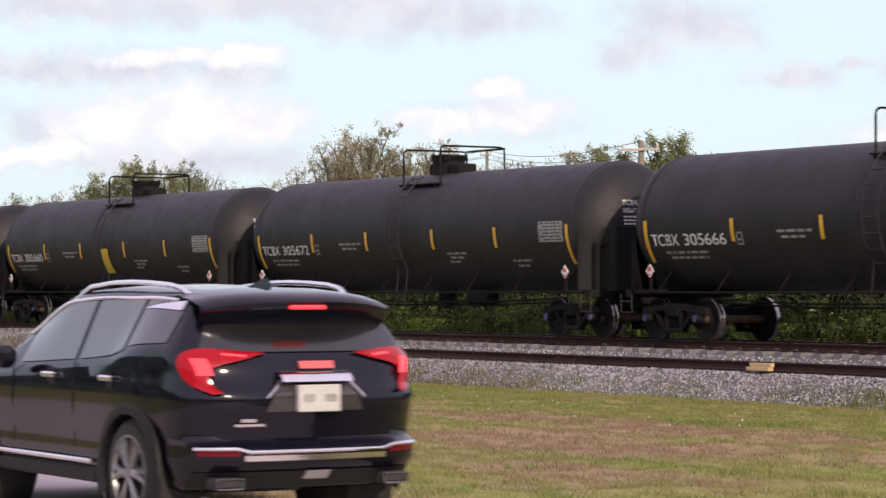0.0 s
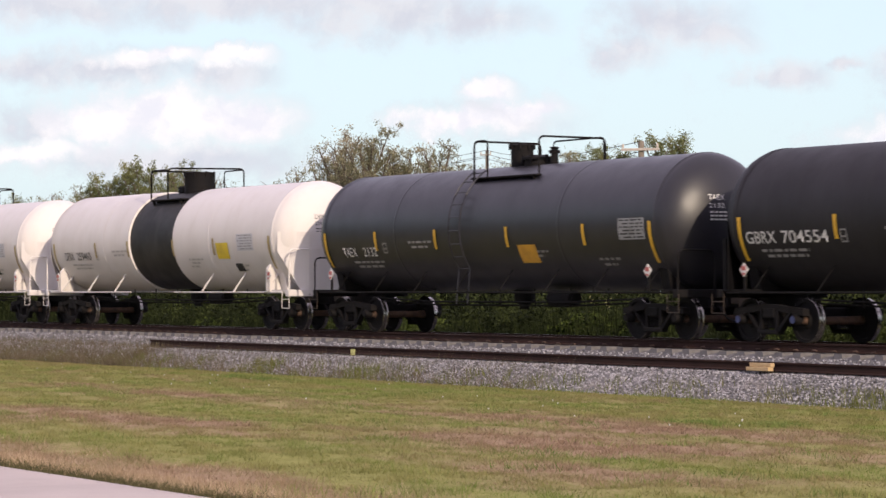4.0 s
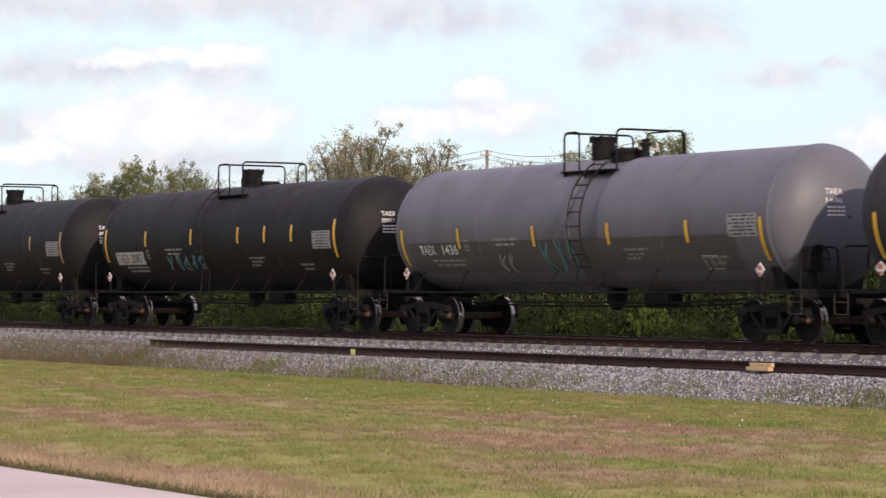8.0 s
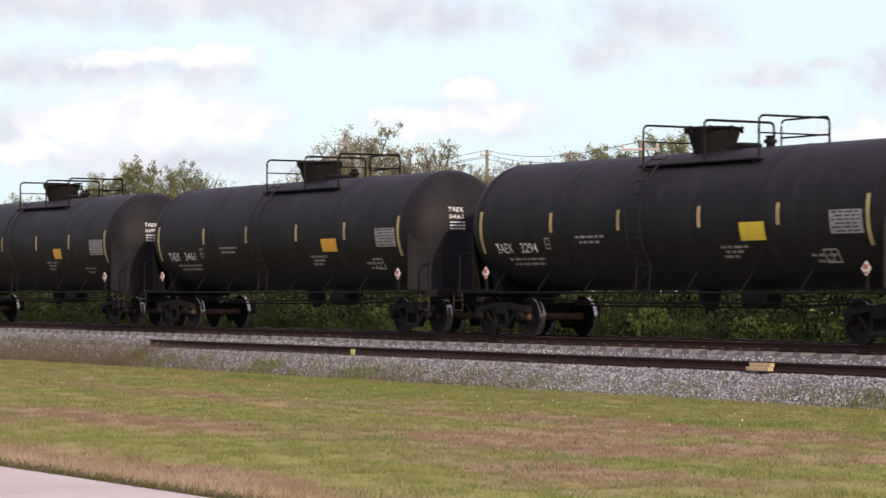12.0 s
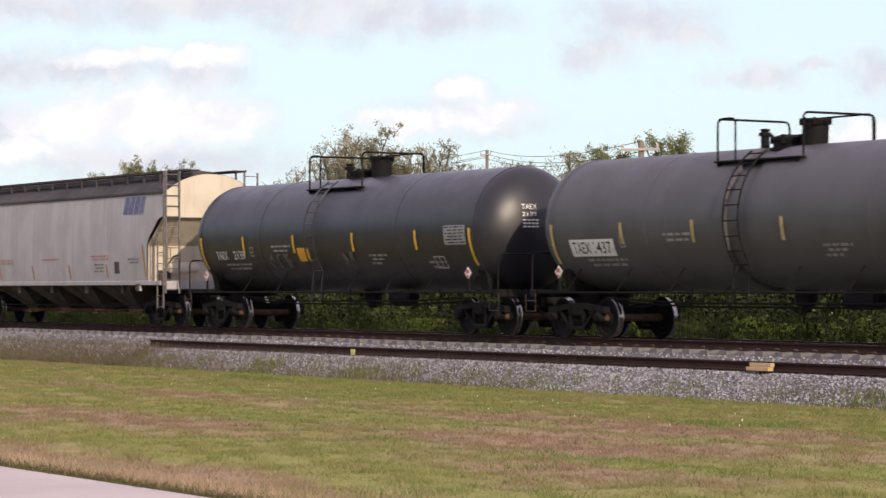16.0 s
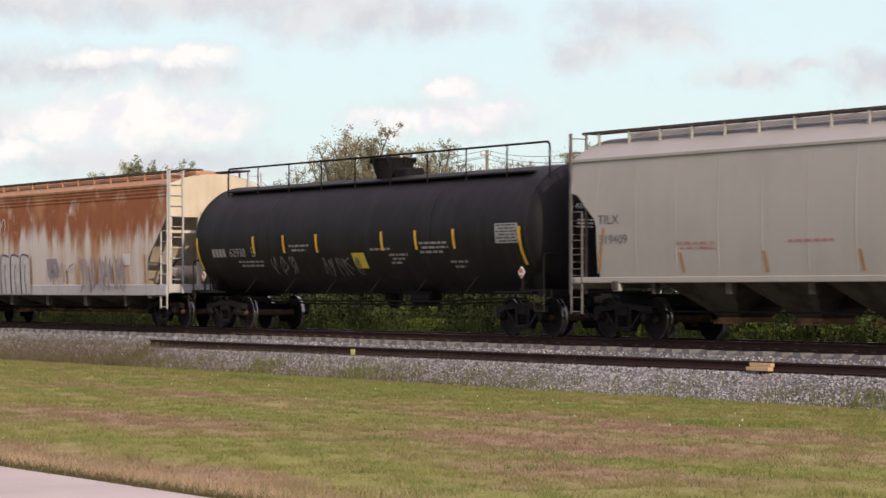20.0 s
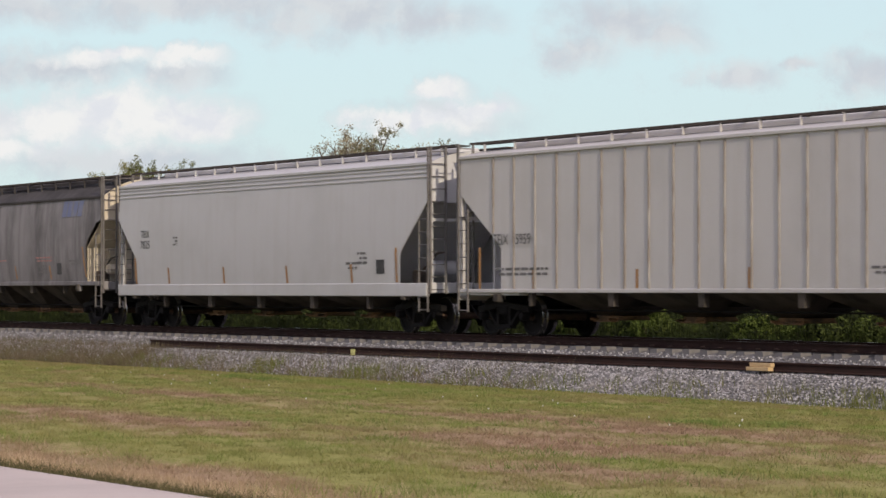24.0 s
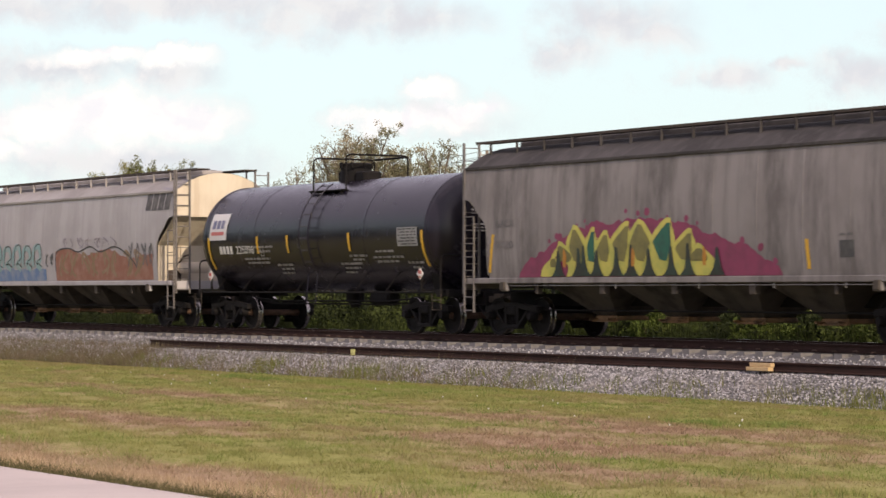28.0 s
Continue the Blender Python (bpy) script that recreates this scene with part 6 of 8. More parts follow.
TRAIN.append(T(-341.34, "TAEX 1437", "line", GREY_N, label="mid-grey tank wagon with a white number panel", recess=(-0.85, -0.1), top_x=-1.0, ladder=(-0.45, 0.5), stripes=[-7.2, -4.5, -1.92, 1.05, 4.3, 7.17], line=(-0.35, 0.45, 1.3), plate=(-6.55, -4.85, 1.84, 2.22), plate_mat=LETTER, texts=[("TAEX 1437", -6.45, 1.90, 0.26, 1.5, PANEL_DARK)],
      tape=YELLOW_W, cards=[(5.0, 1.62, 0.5, 0.30, LETTER_DIM)], hoop=True))
TRAIN.append(T(-359.23, "TAEX 2139", "line", BLACK_C, 17.91, label="satin black tank wagon with an orange placard", top_x=-1.0, line=(-0.25, 0.55, 1.45), cards=[(-1.55, 1.86, 0.64, 0.36, PLACARD_O), (5.3, 1.62, 0.5, 0.30, LETTER_DIM)],
      tags=[(-3.3, 1.65, 1.3, 0.45, GREY_TAG, 6), (0.8, 1.6, 0.6, 0.5, GREY_TAG, 7)], hoop=True))
TRAIN.append(H(-377.25, 18.13, 8.42, "round", HOP_GREY, "grey weathered covered hopper wagon with a faded blue company mark", roof=ROOF_DARK, end=CREAM_SUNLIT, bay_mat=BAY_DARK, stripes=GRN, notes=RED_NOTES,
      texts=[("GACX", -7.0, 2.56, 0.22, 0.85, LETTER_G), ("53823", -6.95, 2.15, 0.22, 0.85, LETTER_G)], cards=[(5.0, 1.6, 0.36, 0.36, INK)], art=[logo(5.6, 3.38, 1.5, 0.52, LOGO_BLUE)], bays=4))
TRAIN.append(H(-395.52, 18.41, 8.52, "round", HOP_TAN, "beige covered hopper wagon with clean curved sides", roof=HOP_TAN, end=CREAM_SUNLIT, bay_mat=BAY_DARK, stripes=GRN, notes=RED_NOTES,
      texts=[("TILX", -7.3, 2.54, 0.20, 0.8, LETTER_G), ("519627", -7.25, 2.1, 0.20, 1.05, LETTER_G)], bays=4))
TRAIN.append(H(-413.68, 17.91, 8.33, "round", HOP_TAN, "beige covered hopper wagon with clean curved sides", roof=HOP_TAN, end=CREAM_SUNLIT, bay_mat=BAY_DARK, stripes=GRN, notes=RED_NOTES,
      texts=[("TILX", -7.2, 2.54, 0.20, 0.8, LETTER_G), ("519409", -7.15, 2.1, 0.20, 1.05, LETTER_G)], bays=4))
TRAIN.append(dict(make="tank", u=-432.44, L=19.6, stripe=8.4, stripes=[-8.5, -5.04, -3.29, -1.46, 1.96, 3.62, 5.4, 8.3], paint=BLACK_B, R=1.54, zc=2.53, top="walkway", over=2.1, tape=YELLOW, no_ladder=True,
         texts=[("62938", -6.55, 2.02, 0.23, 1.0, LETTER_DIM)], mark_bars=(-7.6, 2.02, 0.23, 0.85), cards=[(0.3, 1.65, 0.65, 0.4, PLACARD_Y), ], notes=[(3.75, 2.22, (1.3, 1.35, 1.1)), (1.3, 2.1, (1.0,))], rod=[(-8.6, -7.0), (7.0, 8.6)],
         tags=[(-4.3, 1.5, 1.5, 0.5, GREY_TAG, 12), (-1.6, 1.45, 2.2, 0.5, GREY_TAG, 13)], label="matt black tank wagon with a railed walkway along its crown"))
TRAIN.append(H(-451.90, 19.32, 9.02, "sill", HOP_RUST, "white covered hopper wagon, heavily rusted, with silver graffiti", roof=HOP_RUST, end=CREAM_SUNLIT, bay_mat=BAY_DARK, stripes=SIL, sill_mat=HOP_PALE, ladder_mat=HOP_PALE,
      texts=[("ACFX", -7.45, 2.44, 0.20, 0.7, LETTER_K), ("98787", -7.45, 2.03, 0.22, 0.75, LETTER_K)], art=[mural_rust], bays=4))
TRAIN.append(H(-471.31, 19.5, 9.07, "sill", HOP_WHITE_B, "chalky white covered hopper wagon with thin black graffiti", roof=HOP_WHITE, end=HOP_WHITE, bay_mat=BAY_DARK, stripes=SIL, notes=[(-7.6, 2.2, (0.5, 0.5), LETTER_G, 0.06), (5.2, 2.4, (0.9, 0.9, 0.9), LETTER_G, 0.05)],
      art=[figure_tag, side_blue_tag], cards=[(6.3, 1.5, 0.34, 0.34, INK)], bays=4))
TRAIN.append(H(-491.29, 20.47, 9.54, "rib", HOP_RIB, "grey covered hopper wagon with vertical side posts", roof=HOP_RIB, end=HOP_RIB, bay_mat=BAY_DARK, stripes=[(x, 1.12, 1.55, 0.0) for x in (-6.3, -2.25, 1.65, 5.9)] + [(7.75, 1.1, 2.1, 0.0), (-8.6, 1.1, 2.1, 0.0)],
      texts=[("TEIX", -7.98, 2.15, 0.25, 0.66, LETTER_K), ("5959", -7.0, 2.15, 0.25, 0.62, LETTER_K)], notes=[(-7.9, 1.55, (2.2, 2.2), LETTER_G, 0.06), (7.0, 2.1, (0.8,) * 5, LETTER_G, 0.05), (5.4, 1.5, (0.8, 0.8), LETTER_G, 0.05)], cards=[(6.35, 1.4, 0.36, 0.36, INK)], bays=4))
TRAIN.append(H(-511.24, 19.42, 9.03, "sill", HOP_WHITE, "pale grey covered hopper wagon with a deep side sill", roof=HOP_WHITE, end=HOP_WHITE, bay_mat=BAY_DARK, stripes=SIL,
      texts=[("TEIX", -7.4, 2.66, 0.21, 0.6, LETTER_K), ("7825", -7.42, 2.33, 0.23, 0.65, LETTER_K)], notes=[(-5.2, 2.6, (0.3, 0.3, 0.3), LETTER_G, 0.05), (5.0, 1.75, (0.6, 0.6), LETTER_G, 0.06), (5.6, 2.0, (0.5, 0.5, 0.5), LETTER_G, 0.06)], cards=[(6.55, 1.5, 0.42, 0.36, INK)], bays=4))
TRAIN.append(H(-529.96, 18.02, 8.38, "round", HOP_DARK, "sooty grey covered hopper wagon with streaked sides", roof=ROOF_DARK, end=CREAM_SUNLIT, bay_mat=BAY_DARK, stripes=GRN, notes=RED_NOTES,
      texts=[("GACX", -7.2, 2.66, 0.22, 0.9, LETTER_K), ("53843", -7.15, 2.18, 0.23, 0.9, LETTER_K)], cards=[(5.0, 1.6, 0.36, 0.36, INK)], art=[logo(5.35, 3.42, 1.6, 0.5, LOGO_BLUE_F)], bays=4))
TRAIN.append(H(-548.06, 18.18, 8.47, "round", HOP_PALE, "dusty pale covered hopper wagon with olive graffiti", roof=ROOF_PALE, end=CREAM_SUNLIT, bay_mat=BAY_DARK, stripes=[], notes=[(-5.0, 1.75, (0.9, 0.7), LETTER_G, 0.05)],
      sill_rod=True, texts=[("GACX 7432", -6.7, 2.03, 0.20, 1.6, LETTER_G)], art=[tag_pair], cards=[(5.4, 1.55, 0.5, 0.42, PANEL_GREY)], bays=4))
TRAIN.append(H(-566.10, 17.90, 8.32, "round", HOP_BROWN, "streaked brown-grey covered hopper wagon with a large mural", roof=ROOF_DARK, end=CREAM_SUNLIT, bay_mat=BAY_DARK, stripes=[(4.55, 1.5, 2.1, -0.05), (-7.15, 1.5, 2.4, 0.2), (7.2, 1.5, 2.4, -0.2)], tape=YELLOW,
      texts=[("GACX", -6.85, 2.56, 0.18, 0.8, LETTER_G), ("7420", -6.8, 2.06, 0.18, 0.7, LETTER_G)], sill_rod=True, art=[mural_big], cards=[(5.5, 1.72, 0.42, 0.34, LETTER_K)], notes=[(5.5, 2.15, (0.4,), LETTER_G, 0.05)], bays=4))
TRAIN.append(dict(make="tank", u=-582.38, L=14.66, stripe=5.9, stripes=[-5.74, -2.79, -1.05, 2.3, 5.95], paint=BLACK_G, R=1.52, zc=2.53, top="hoops", over=1.98, ladder=(0.1, 0.5),
         texts=[("225098", -4.1, 2.10, 0.22, 1.1, LETTER)], mark_bars=(-5.1, 2.10, 0.22, 0.85), white_card=(-5.7, 2.5, 1.05, 0.75), notes=[(-1.9, 1.75, (0.9, 0.8, 0.7)), (1.6, 1.75, (1.0, 0.9, 0.6)), (3.6, 2.05, (0.9,)), (3.4, 1.9, (1.5, 1.2))],
         label="short glossy black tank wagon with a white company panel", ink=LETTER_DIM))
TRAIN.append(H(-598.70, 18.0, 8.38, "round", HOP_GREY, "grey covered hopper wagon with teal and red-brown graffiti", roof=ROOF_GREY, end=CREAM_SUNLIT, bay_mat=BAY_DARK, stripes=[], texts=[], art=[murals_last, logo(6.45, 3.46, 1.7, 0.5, LOGO_DARK)], bays=4))
WAGONS = []
for w in TRAIN:
    car = tank_wagon(w) if w["make"] == "tank" else hopper_wagon(w)
    if w["make"] == "tank":
        R, zc = w["R"], w["zc"]

        def tput(x, z, lift=0.0, R=R, zc=zc):
            return (x, -math.sqrt(max(0.01, (R + 0.012 + lift) ** 2 - (z - zc) ** 2)), z)
        for x, z, wd, ht, m, sd in w.get("tags", ()):
            letter_parts(car, "graffiti", tput, x, x + wd, z, z + ht, max(2, int(wd / 0.4)), sd, 0.05, m)
        if "mark_bars" in w:
            x, z, ht, wd = w["mark_bars"]
            s = Shape()
            for k in range(4):
                patch(tput, x + wd * k / 4, x + wd * (k + 0.75) / 4, z, z + ht, 1, 2, s, lift=0.006)
            part("company_mark", s, w["texts"][0][5], car, "company letters as plain white bars")
        if "white_card" in w:
            x, z, wd, ht = w["white_card"]
            c = part("company_panel", patch(tput, x, x + wd, z, z + ht, 3, 4, lift=0.004), HOP_WHITE_B, car, "white company panel with blue and red shapes")
            s = Shape()
            for k in range(3):
                patch(tput, x + 0.15 + 0.26 * k, x + 0.35 + 0.26 * k, z + 0.32, z + 0.56, 1, 2, s, lift=0.008)
            part("company_mark", s, LOGO_BLUE, c)
            part("red_line", patch(tput, x + 0.12, x + 0.9, z + 0.14, z + 0.24, 3, 1, lift=0.008), RED, c)
        for x, z, rows in w.get("notes", ()):
            stencil(bars(tput, x, z, rows, seed=int(abs(x) * 9), lift=0.004), LETTER_DIM, car)
    car.matrix_basis = pose(w["u"], 0, Z_RAIL)
    WAGONS.append((car, w))


# ---- the dark SUV on the road ----
CAR_PAINT = surface("dark_blue_black_car_paint", (0.003, 0.003, 0.008), 0.05, col2=(0.004, 0.004, 0.006), scale=1.5, grain=200, bumpy=0.0, spec=0.40)
CAR_TRIM = surface("black_plastic_trim", (0.009, 0.009, 0.010), 0.5, scale=6, spec=0.2)
CAR_GLASS = surface("tinted_car_glass", (0.010, 0.011, 0.013), 0.04, scale=2, bumpy=0.0, coat=0.6, spec=0.7)
REAR_GLASS = surface("grey_rear_glass", (0.012, 0.0115, 0.013), 0.12, scale=2, bumpy=0.0, spec=0.8)
CHROME = surface("chrome_trim", (0.82, 0.80, 0.80), 0.16, 1.0, col2=(0.76, 0.75, 0.75), scale=3, bumpy=0.0)
TYRE = surface("black_tyre_rubber", (0.02, 0.02, 0.02), 0.85, scale=8, bumpy=0.2)
ALLOY = surface("silver_alloy_rim", (0.26, 0.255, 0.26), 0.35, 0.8, col2=(0.18, 0.175, 0.18), scale=4)
LAMP_RED = dull(plain("lit_red_tail_lamp", (0.24, 0.004, 0.010), 0.12, emit=0.25), 0.25)
LAMP_HOT = plain("bright_red_brake_lamp", (0.9, 0.04, 0.05), 0.2, emit=0.9)
REFLECT_RED = dull(plain("dark_red_reflector", (0.09, 0.004, 0.01), 0.2), 0.25)
PLATE_W = plain("white_plate", (0.42, 0.42, 0.40), 0.4)
INK_RED = plain("red_emblem", (0.50, 0.10, 0.10), 0.3)
# Lighter grey stands in for sky reflected in the black tailgate.
TAILGATE_SHEEN = surface("grey_sky_sheen_paint", (0.05, 0.047, 0.05), 0.2, 0.3, scale=4, bumpy=0.0, coat=0.6)


def bend(x, xs, ys):
    """Smooth curve through given points."""
    i = max(0, min(len(xs) - 2, sum(1 for v in xs if v <= x) - 1))
    t = min(1.0, max(0.0, (x - xs[i]) / (xs[i + 1] - xs[i])))
    d = [(ys[k + 1] - ys[k]) / (xs[k + 1] - xs[k]) for k in range(len(xs) - 1)]

    def slope(k):
        if k <= 0 or k >= len(xs) - 1 or d[k - 1] * d[k] <= 0:
            return 0.0 if 0 < k < len(xs) - 1 else d[min(k, len(d) - 1)]
        return 2 * d[k - 1] * d[k] / (d[k - 1] + d[k])
    w = xs[i + 1] - xs[i]
    m0, m1 = slope(i) * w, slope(i + 1) * w
    return ys[i] * (2 * t ** 3 - 3 * t * t + 1) + m0 * (t ** 3 - 2 * t * t + t) + ys[i + 1] * (3 * t * t - 2 * t ** 3) + m1 * (t ** 3 - t * t)


WHEEL_X = (0.93, 3.655)


def suv():
    """Local x runs forward from the tailgate, y to the driver's side, z up."""
    car = thing("suv", "dark blue-black SUV with chrome trim and lit brake lights", "car")

    # heights on the tailgate, as drawn and as built
    Z_IN, Z_OUT = [0.30, 0.36, 0.65, 1.10, 1.49, 1.65], [0.24, 0.30, 0.545, 1.04, 1.47, 1.63]

    def xr(z):
        return float(np.interp(z, [0.36, 0.45, 0.56, 0.68, 0.72, 0.84, 0.95, 1.00, 1.04, 1.16, 1.20, 1.23, 1.40, 1.50, 1.60, 1.70], [0.16, 0.06, -0.04, -0.05, 0.035, 0.01, -0.03, -0.03, 0.03, 0.045, 0.07, 0.10, 0.27, 0.36, 0.46, 0.60]))

    def rear(y, z, lift=0.0):
        u = abs(y) / 0.93
        return (xr(z) + 0.10 * u ** 2 + 0.24 * u ** 6 - lift, y, float(np.interp(z, Z_IN, Z_OUT)))

    def skin(y, z):
        return rear(y, float(np.interp(z, Z_OUT, Z_IN)))

    roof = lambda x: bend(x, [0.4, 0.9, 1.7, 2.3, 2.75, 3.3, 3.7, 4.2, 4.6], [1.565, 1.605, 1.625, 1.60, 1.45, 1.13, 1.05, 0.97, 0.83])
    belt = lambda x: bend(x, [0.4, 0.9, 1.3, 2.4, 3.3, 4.2, 4.6], [1.23, 1.21, 1.13, 1.07, 1.03, 0.94, 0.78])
    wide = lambda x: bend(x, [0.0, 0.42, 0.9, 2.2, 3.6, 4.3, 4.6], [0.80, 0.865, 0.915, 0.90, 0.915, 0.87, 0.70])

    def ring(x):
        w, zb, zr = wide(x), belt(x), roof(x)
        zr = max(zr, zb + 0.03)
        tw = float(np.interp(zr - zb, [0.03, 0.35], [0.90, 0.74])) * w
        low = [(0.93, 0.30), (0.965, 0.38), (0.985, 0.48), (0.98, 0.58), (0.985, 0.63), (1.0, 0.78), (0.998, 0.89), (0.995, 0.95), (0.99, 0.99), (0.982, 1.07), (0.978, 1.14)]
        half = [(0.0, 0.25), (0.78 * w, 0.26)] + [(k * w, min(z, zb - 0.05 + 0.001 * i)) for i, (k, z) in enumerate(low)] + [(0.975 * w, zb - 0.03), (0.955 * w, zb),
                (tw + 0.06 * w, zb + (zr - zb) * 0.62), (tw, zb + (zr - zb) * 0.84), (tw * 0.9, zb + (zr - zb) * 0.95), (tw * 0.55, zr - 0.005), (0.0, zr + 0.01)]
        return half

    def fine(half):
        """Splits the lower side so that the wheel openings come out round."""
        out = []
        for i, (a, b) in enumerate(zip(half, half[1:])):
            k = 3 if 1 <= i <= 6 else 1
            out += [(a[0] + (b[0] - a[0]) * q / k, a[1] + (b[1] - a[1]) * q / k) for q in range(k)]
        return out + [half[-1]]

    rings = []
    h0 = fine(ring(0.42))
    for k in (0.0, 0.2, 0.4, 0.55, 0.68, 0.78, 0.86, 0.92, 0.97, 1.0):
        rings.append([(skin(y * k, max(z, 0.30))[0] if z > 0.25 else 0.3, y * k, max(z, 0.30)) for y, z in h0])
    for x in [0.50 + 0.05 * i for i in range(81)] + [4.55, 4.60]:
        rings.append([(max(x, skin(y, max(z, 0.30))[0] + 0.015 * (x - 0.45)), y, z) for y, z in fine(ring(x))])
    full = [r + [(p[0], -p[1], p[2]) for p in reversed(r[:-1])] for r in rings]
    s = Shape()
    s.grid(full)
    # open the wheel arches
    keep = []
    for q in s.f:
        c = [sum(s.v[n][k] for n in q) / len(q) for k in range(3)]
        keep.append(not (abs(c[1]) > 0.55 and min(math.hypot(c[0] - wx, c[2] - 0.37) for wx in WHEEL_X) < 0.415 and c[2] > 0.2))
    s.f, s.mi = [q for q, k in zip(s.f, keep) if k], [m for m, k in zip(s.mi, keep) if k]
    last = full[-1]
    s.add(last, [tuple(range(len(last)))])
    part("body", s, CAR_PAINT, car, sharp=50)
    side_y = lambda x, z: float(np.interp(z, [0.36, 0.52, 0.66, 0.80, 0.98, 1.15, 1.25], [0.86, 0.91, 0.90, 0.922, 0.917, 0.895, 0.88])) * wide(x) / 0.92

    def win_y(x, z):
        zb, zr = belt(x), roof(x)
        pts = ring(x)[14:18]
        return float(np.interp(z, [p[1] for p in pts], [p[0] for p in pts]))

    # side glass, pillars and bright surrounds, both sides
    for sg in (-1, 1):
        for x0, x1 in ((0.50, 1.02), (1.07, 1.80), (1.88, 2.86)):
            s = Shape()
            rows = []
            for k in range(6):
                row = []
                for i in range(9):
                    x = x0 + (x1 - x0) * i / 8
                    lo, hi = belt(x) + 0.02, belt(x) + (roof(x) - belt(x)) * 0.80
                    hi = max(hi, lo + 0.01)
                    z = lo + (hi - lo) * k / 5
                    row.append((x, sg * (win_y(x, z) + 0.008), z))
                rows.append(row)
            s.grid(rows)
            part("side_window", s, CAR_GLASS, car)
        s = Shape()
        pts = []
        for i in range(22):
            x = 0.62 + 2.35 * i / 21
            z = belt(x) + (roof(x) - belt(x)) * 0.83
            pts.append((x, sg * (win_y(x, z) + 0.012), z))
        s.tube(pts, 0.013, 6)
        part("window_trim", s, CHROME, car)
        s = Shape()
        rows = []
        for k in range(3):
            rows.append([(x, sg * (win_y(x, belt(x) + (roof(x) - belt(x)) * (0.66 + 0.09 * k * (1 - i / 7))) + 0.016), belt(x) + (roof(x) - belt(x)) * (0.66 + 0.09 * k * (1 - i / 7))) for i, x in enumerate([0.52 + 0.07 * j for j in range(8)])])
        s.grid(rows)
        part("quarter_trim", s, CHROME, car)
        for hx in (1.22, 2.22):
            z = 0.995
            y = sg * side_y(hx, z)
            s = Shape().box(hx - 0.10, hx + 0.10, min(y, y + sg * 0.045), max(y, y + sg * 0.045), z - 0.018, z + 0.022, 0.012)
            part("door_handle", s, CHROME, car, "chrome door handle")
            part("handle_recess", Shape().lathe([(0, 0.0), (0.003, 0.06)], "y", (hx, y, z - 0.01), 14), CAR_TRIM, car)
        s = Shape()
        y = sg * 0.925
        s.box(1.5, 3.3, min(y, y - sg * 0.03), max(y, y - sg * 0.03), 0.405, 0.44, 0.01)
        part("sill_trim", s, CHROME, car)
        s = Shape()
        y = sg * 0.905
        s.box(1.42, 3.3, min(y, y - sg * 0.05), max(y, y - sg * 0.05), 0.28, 0.39, 0.02)
        part("rocker_cladding", s, CAR_TRIM, car)
        for dx in (1.83, 2.9):
            s = Shape()
            s.tube([(dx, sg * (side_y(dx, z) + 0.001), z) for z in (0.5, 0.66, 0.8, 0.98, 1.10)], 0.005, 4)
            part("door_gap", s, CAR_TRIM, car)
        # roof rail
        s = Shape()
        pts = [(0.62, sg * 0.58, 1.545), (0.74, sg * 0.60, 1.60), (0.9, sg * 0.605, 1.622), (1.2, sg * 0.61, 1.637), (1.5, sg * 0.61, 1.643), (1.8, sg * 0.61, 1.638), (2.2, sg * 0.60, 1.61), (2.38, sg * 0.59, 1.555)]
        s.tube(pts, 0.018, 8)
        part("roof_rail", s, CHROME, car, "bright roof rail")
        # mirror
        s = Shape().box(2.72, 2.86, min(sg * 0.93, sg * 1.10), max(sg * 0.93, sg * 1.10), 1.03, 1.19, 0.05)
        part("mirror", s, CAR_PAINT, car)
        # wheel housings, arch cladding and wheels
        for wx in WHEEL_X:
            y = sg * (wide(wx) * 0.985)
            part("wheel_well", Shape().lathe([(y, 0.43), (sg * 0.56, 0.43), (sg * 0.55, 0.40), (sg * 0.55, 0.0)], "y", (wx, 0, 0.37), 36), TYRE, car)
            s = Shape()
            arcs = []
            for r, d in ((0.395, -0.03), (0.398, 0.018), (0.445, 0.020), (0.482, 0.008), (0.486, -0.015)):
                arcs.append([(wx + r * math.cos(a), y + sg * d, 0.37 + r * math.sin(a)) for a in np.linspace(-0.32, math.pi + 0.32, 30)])
            s.grid(arcs)
            part("wheel_flare", s, CAR_TRIM, car, sharp=50)
            wheel = part("wheel", Shape().lathe([(-0.11, 0.25), (-0.11, 0.33), (-0.08, 0.362), (-0.05, 0.368), (0.05, 0.368), (0.08, 0.362), (0.11, 0.33), (0.112, 0.25)], "y", n=36), TYRE, car, at=pose(wx, sg * 0.785, 0.37))
            s = Shape().lathe([(sg * 0.095, 0.262), (sg * 0.114, 0.262), (sg * 0.114, 0.245), (sg * 0.02, 0.225), (sg * 0.0, 0.0)], "y", n=36)
            part("rim_barrel", s, TYRE, wheel)
            s = Shape().lathe([(sg * 0.095, 0.262), (sg * 0.116, 0.262), (sg * 0.116, 0.245), (sg * 0.08, 0.235)], "y", n=36)
            for k in range(6):
                a = math.pi / 3 * k
                for d in (-0.17, 0.17):
                    s.tube([(0.05 * math.cos(a), sg * 0.098, 0.05 * math.sin(a)), (0.15 * math.cos(a + d * 0.6), sg * 0.104, 0.15 * math.sin(a + d * 0.6)), (0.25 * math.cos(a + d), sg * 0.104, 0.25 * math.sin(a + d))], [0.028, 0.02, 0.018], 6)
            s.lathe([(sg * 0.122, 0.0), (sg * 0.118, 0.05), (sg * 0.06, 0.065)], "y", n=16)
            part("rim", s, ALLOY, wheel, "silver six-spoke alloy rim")
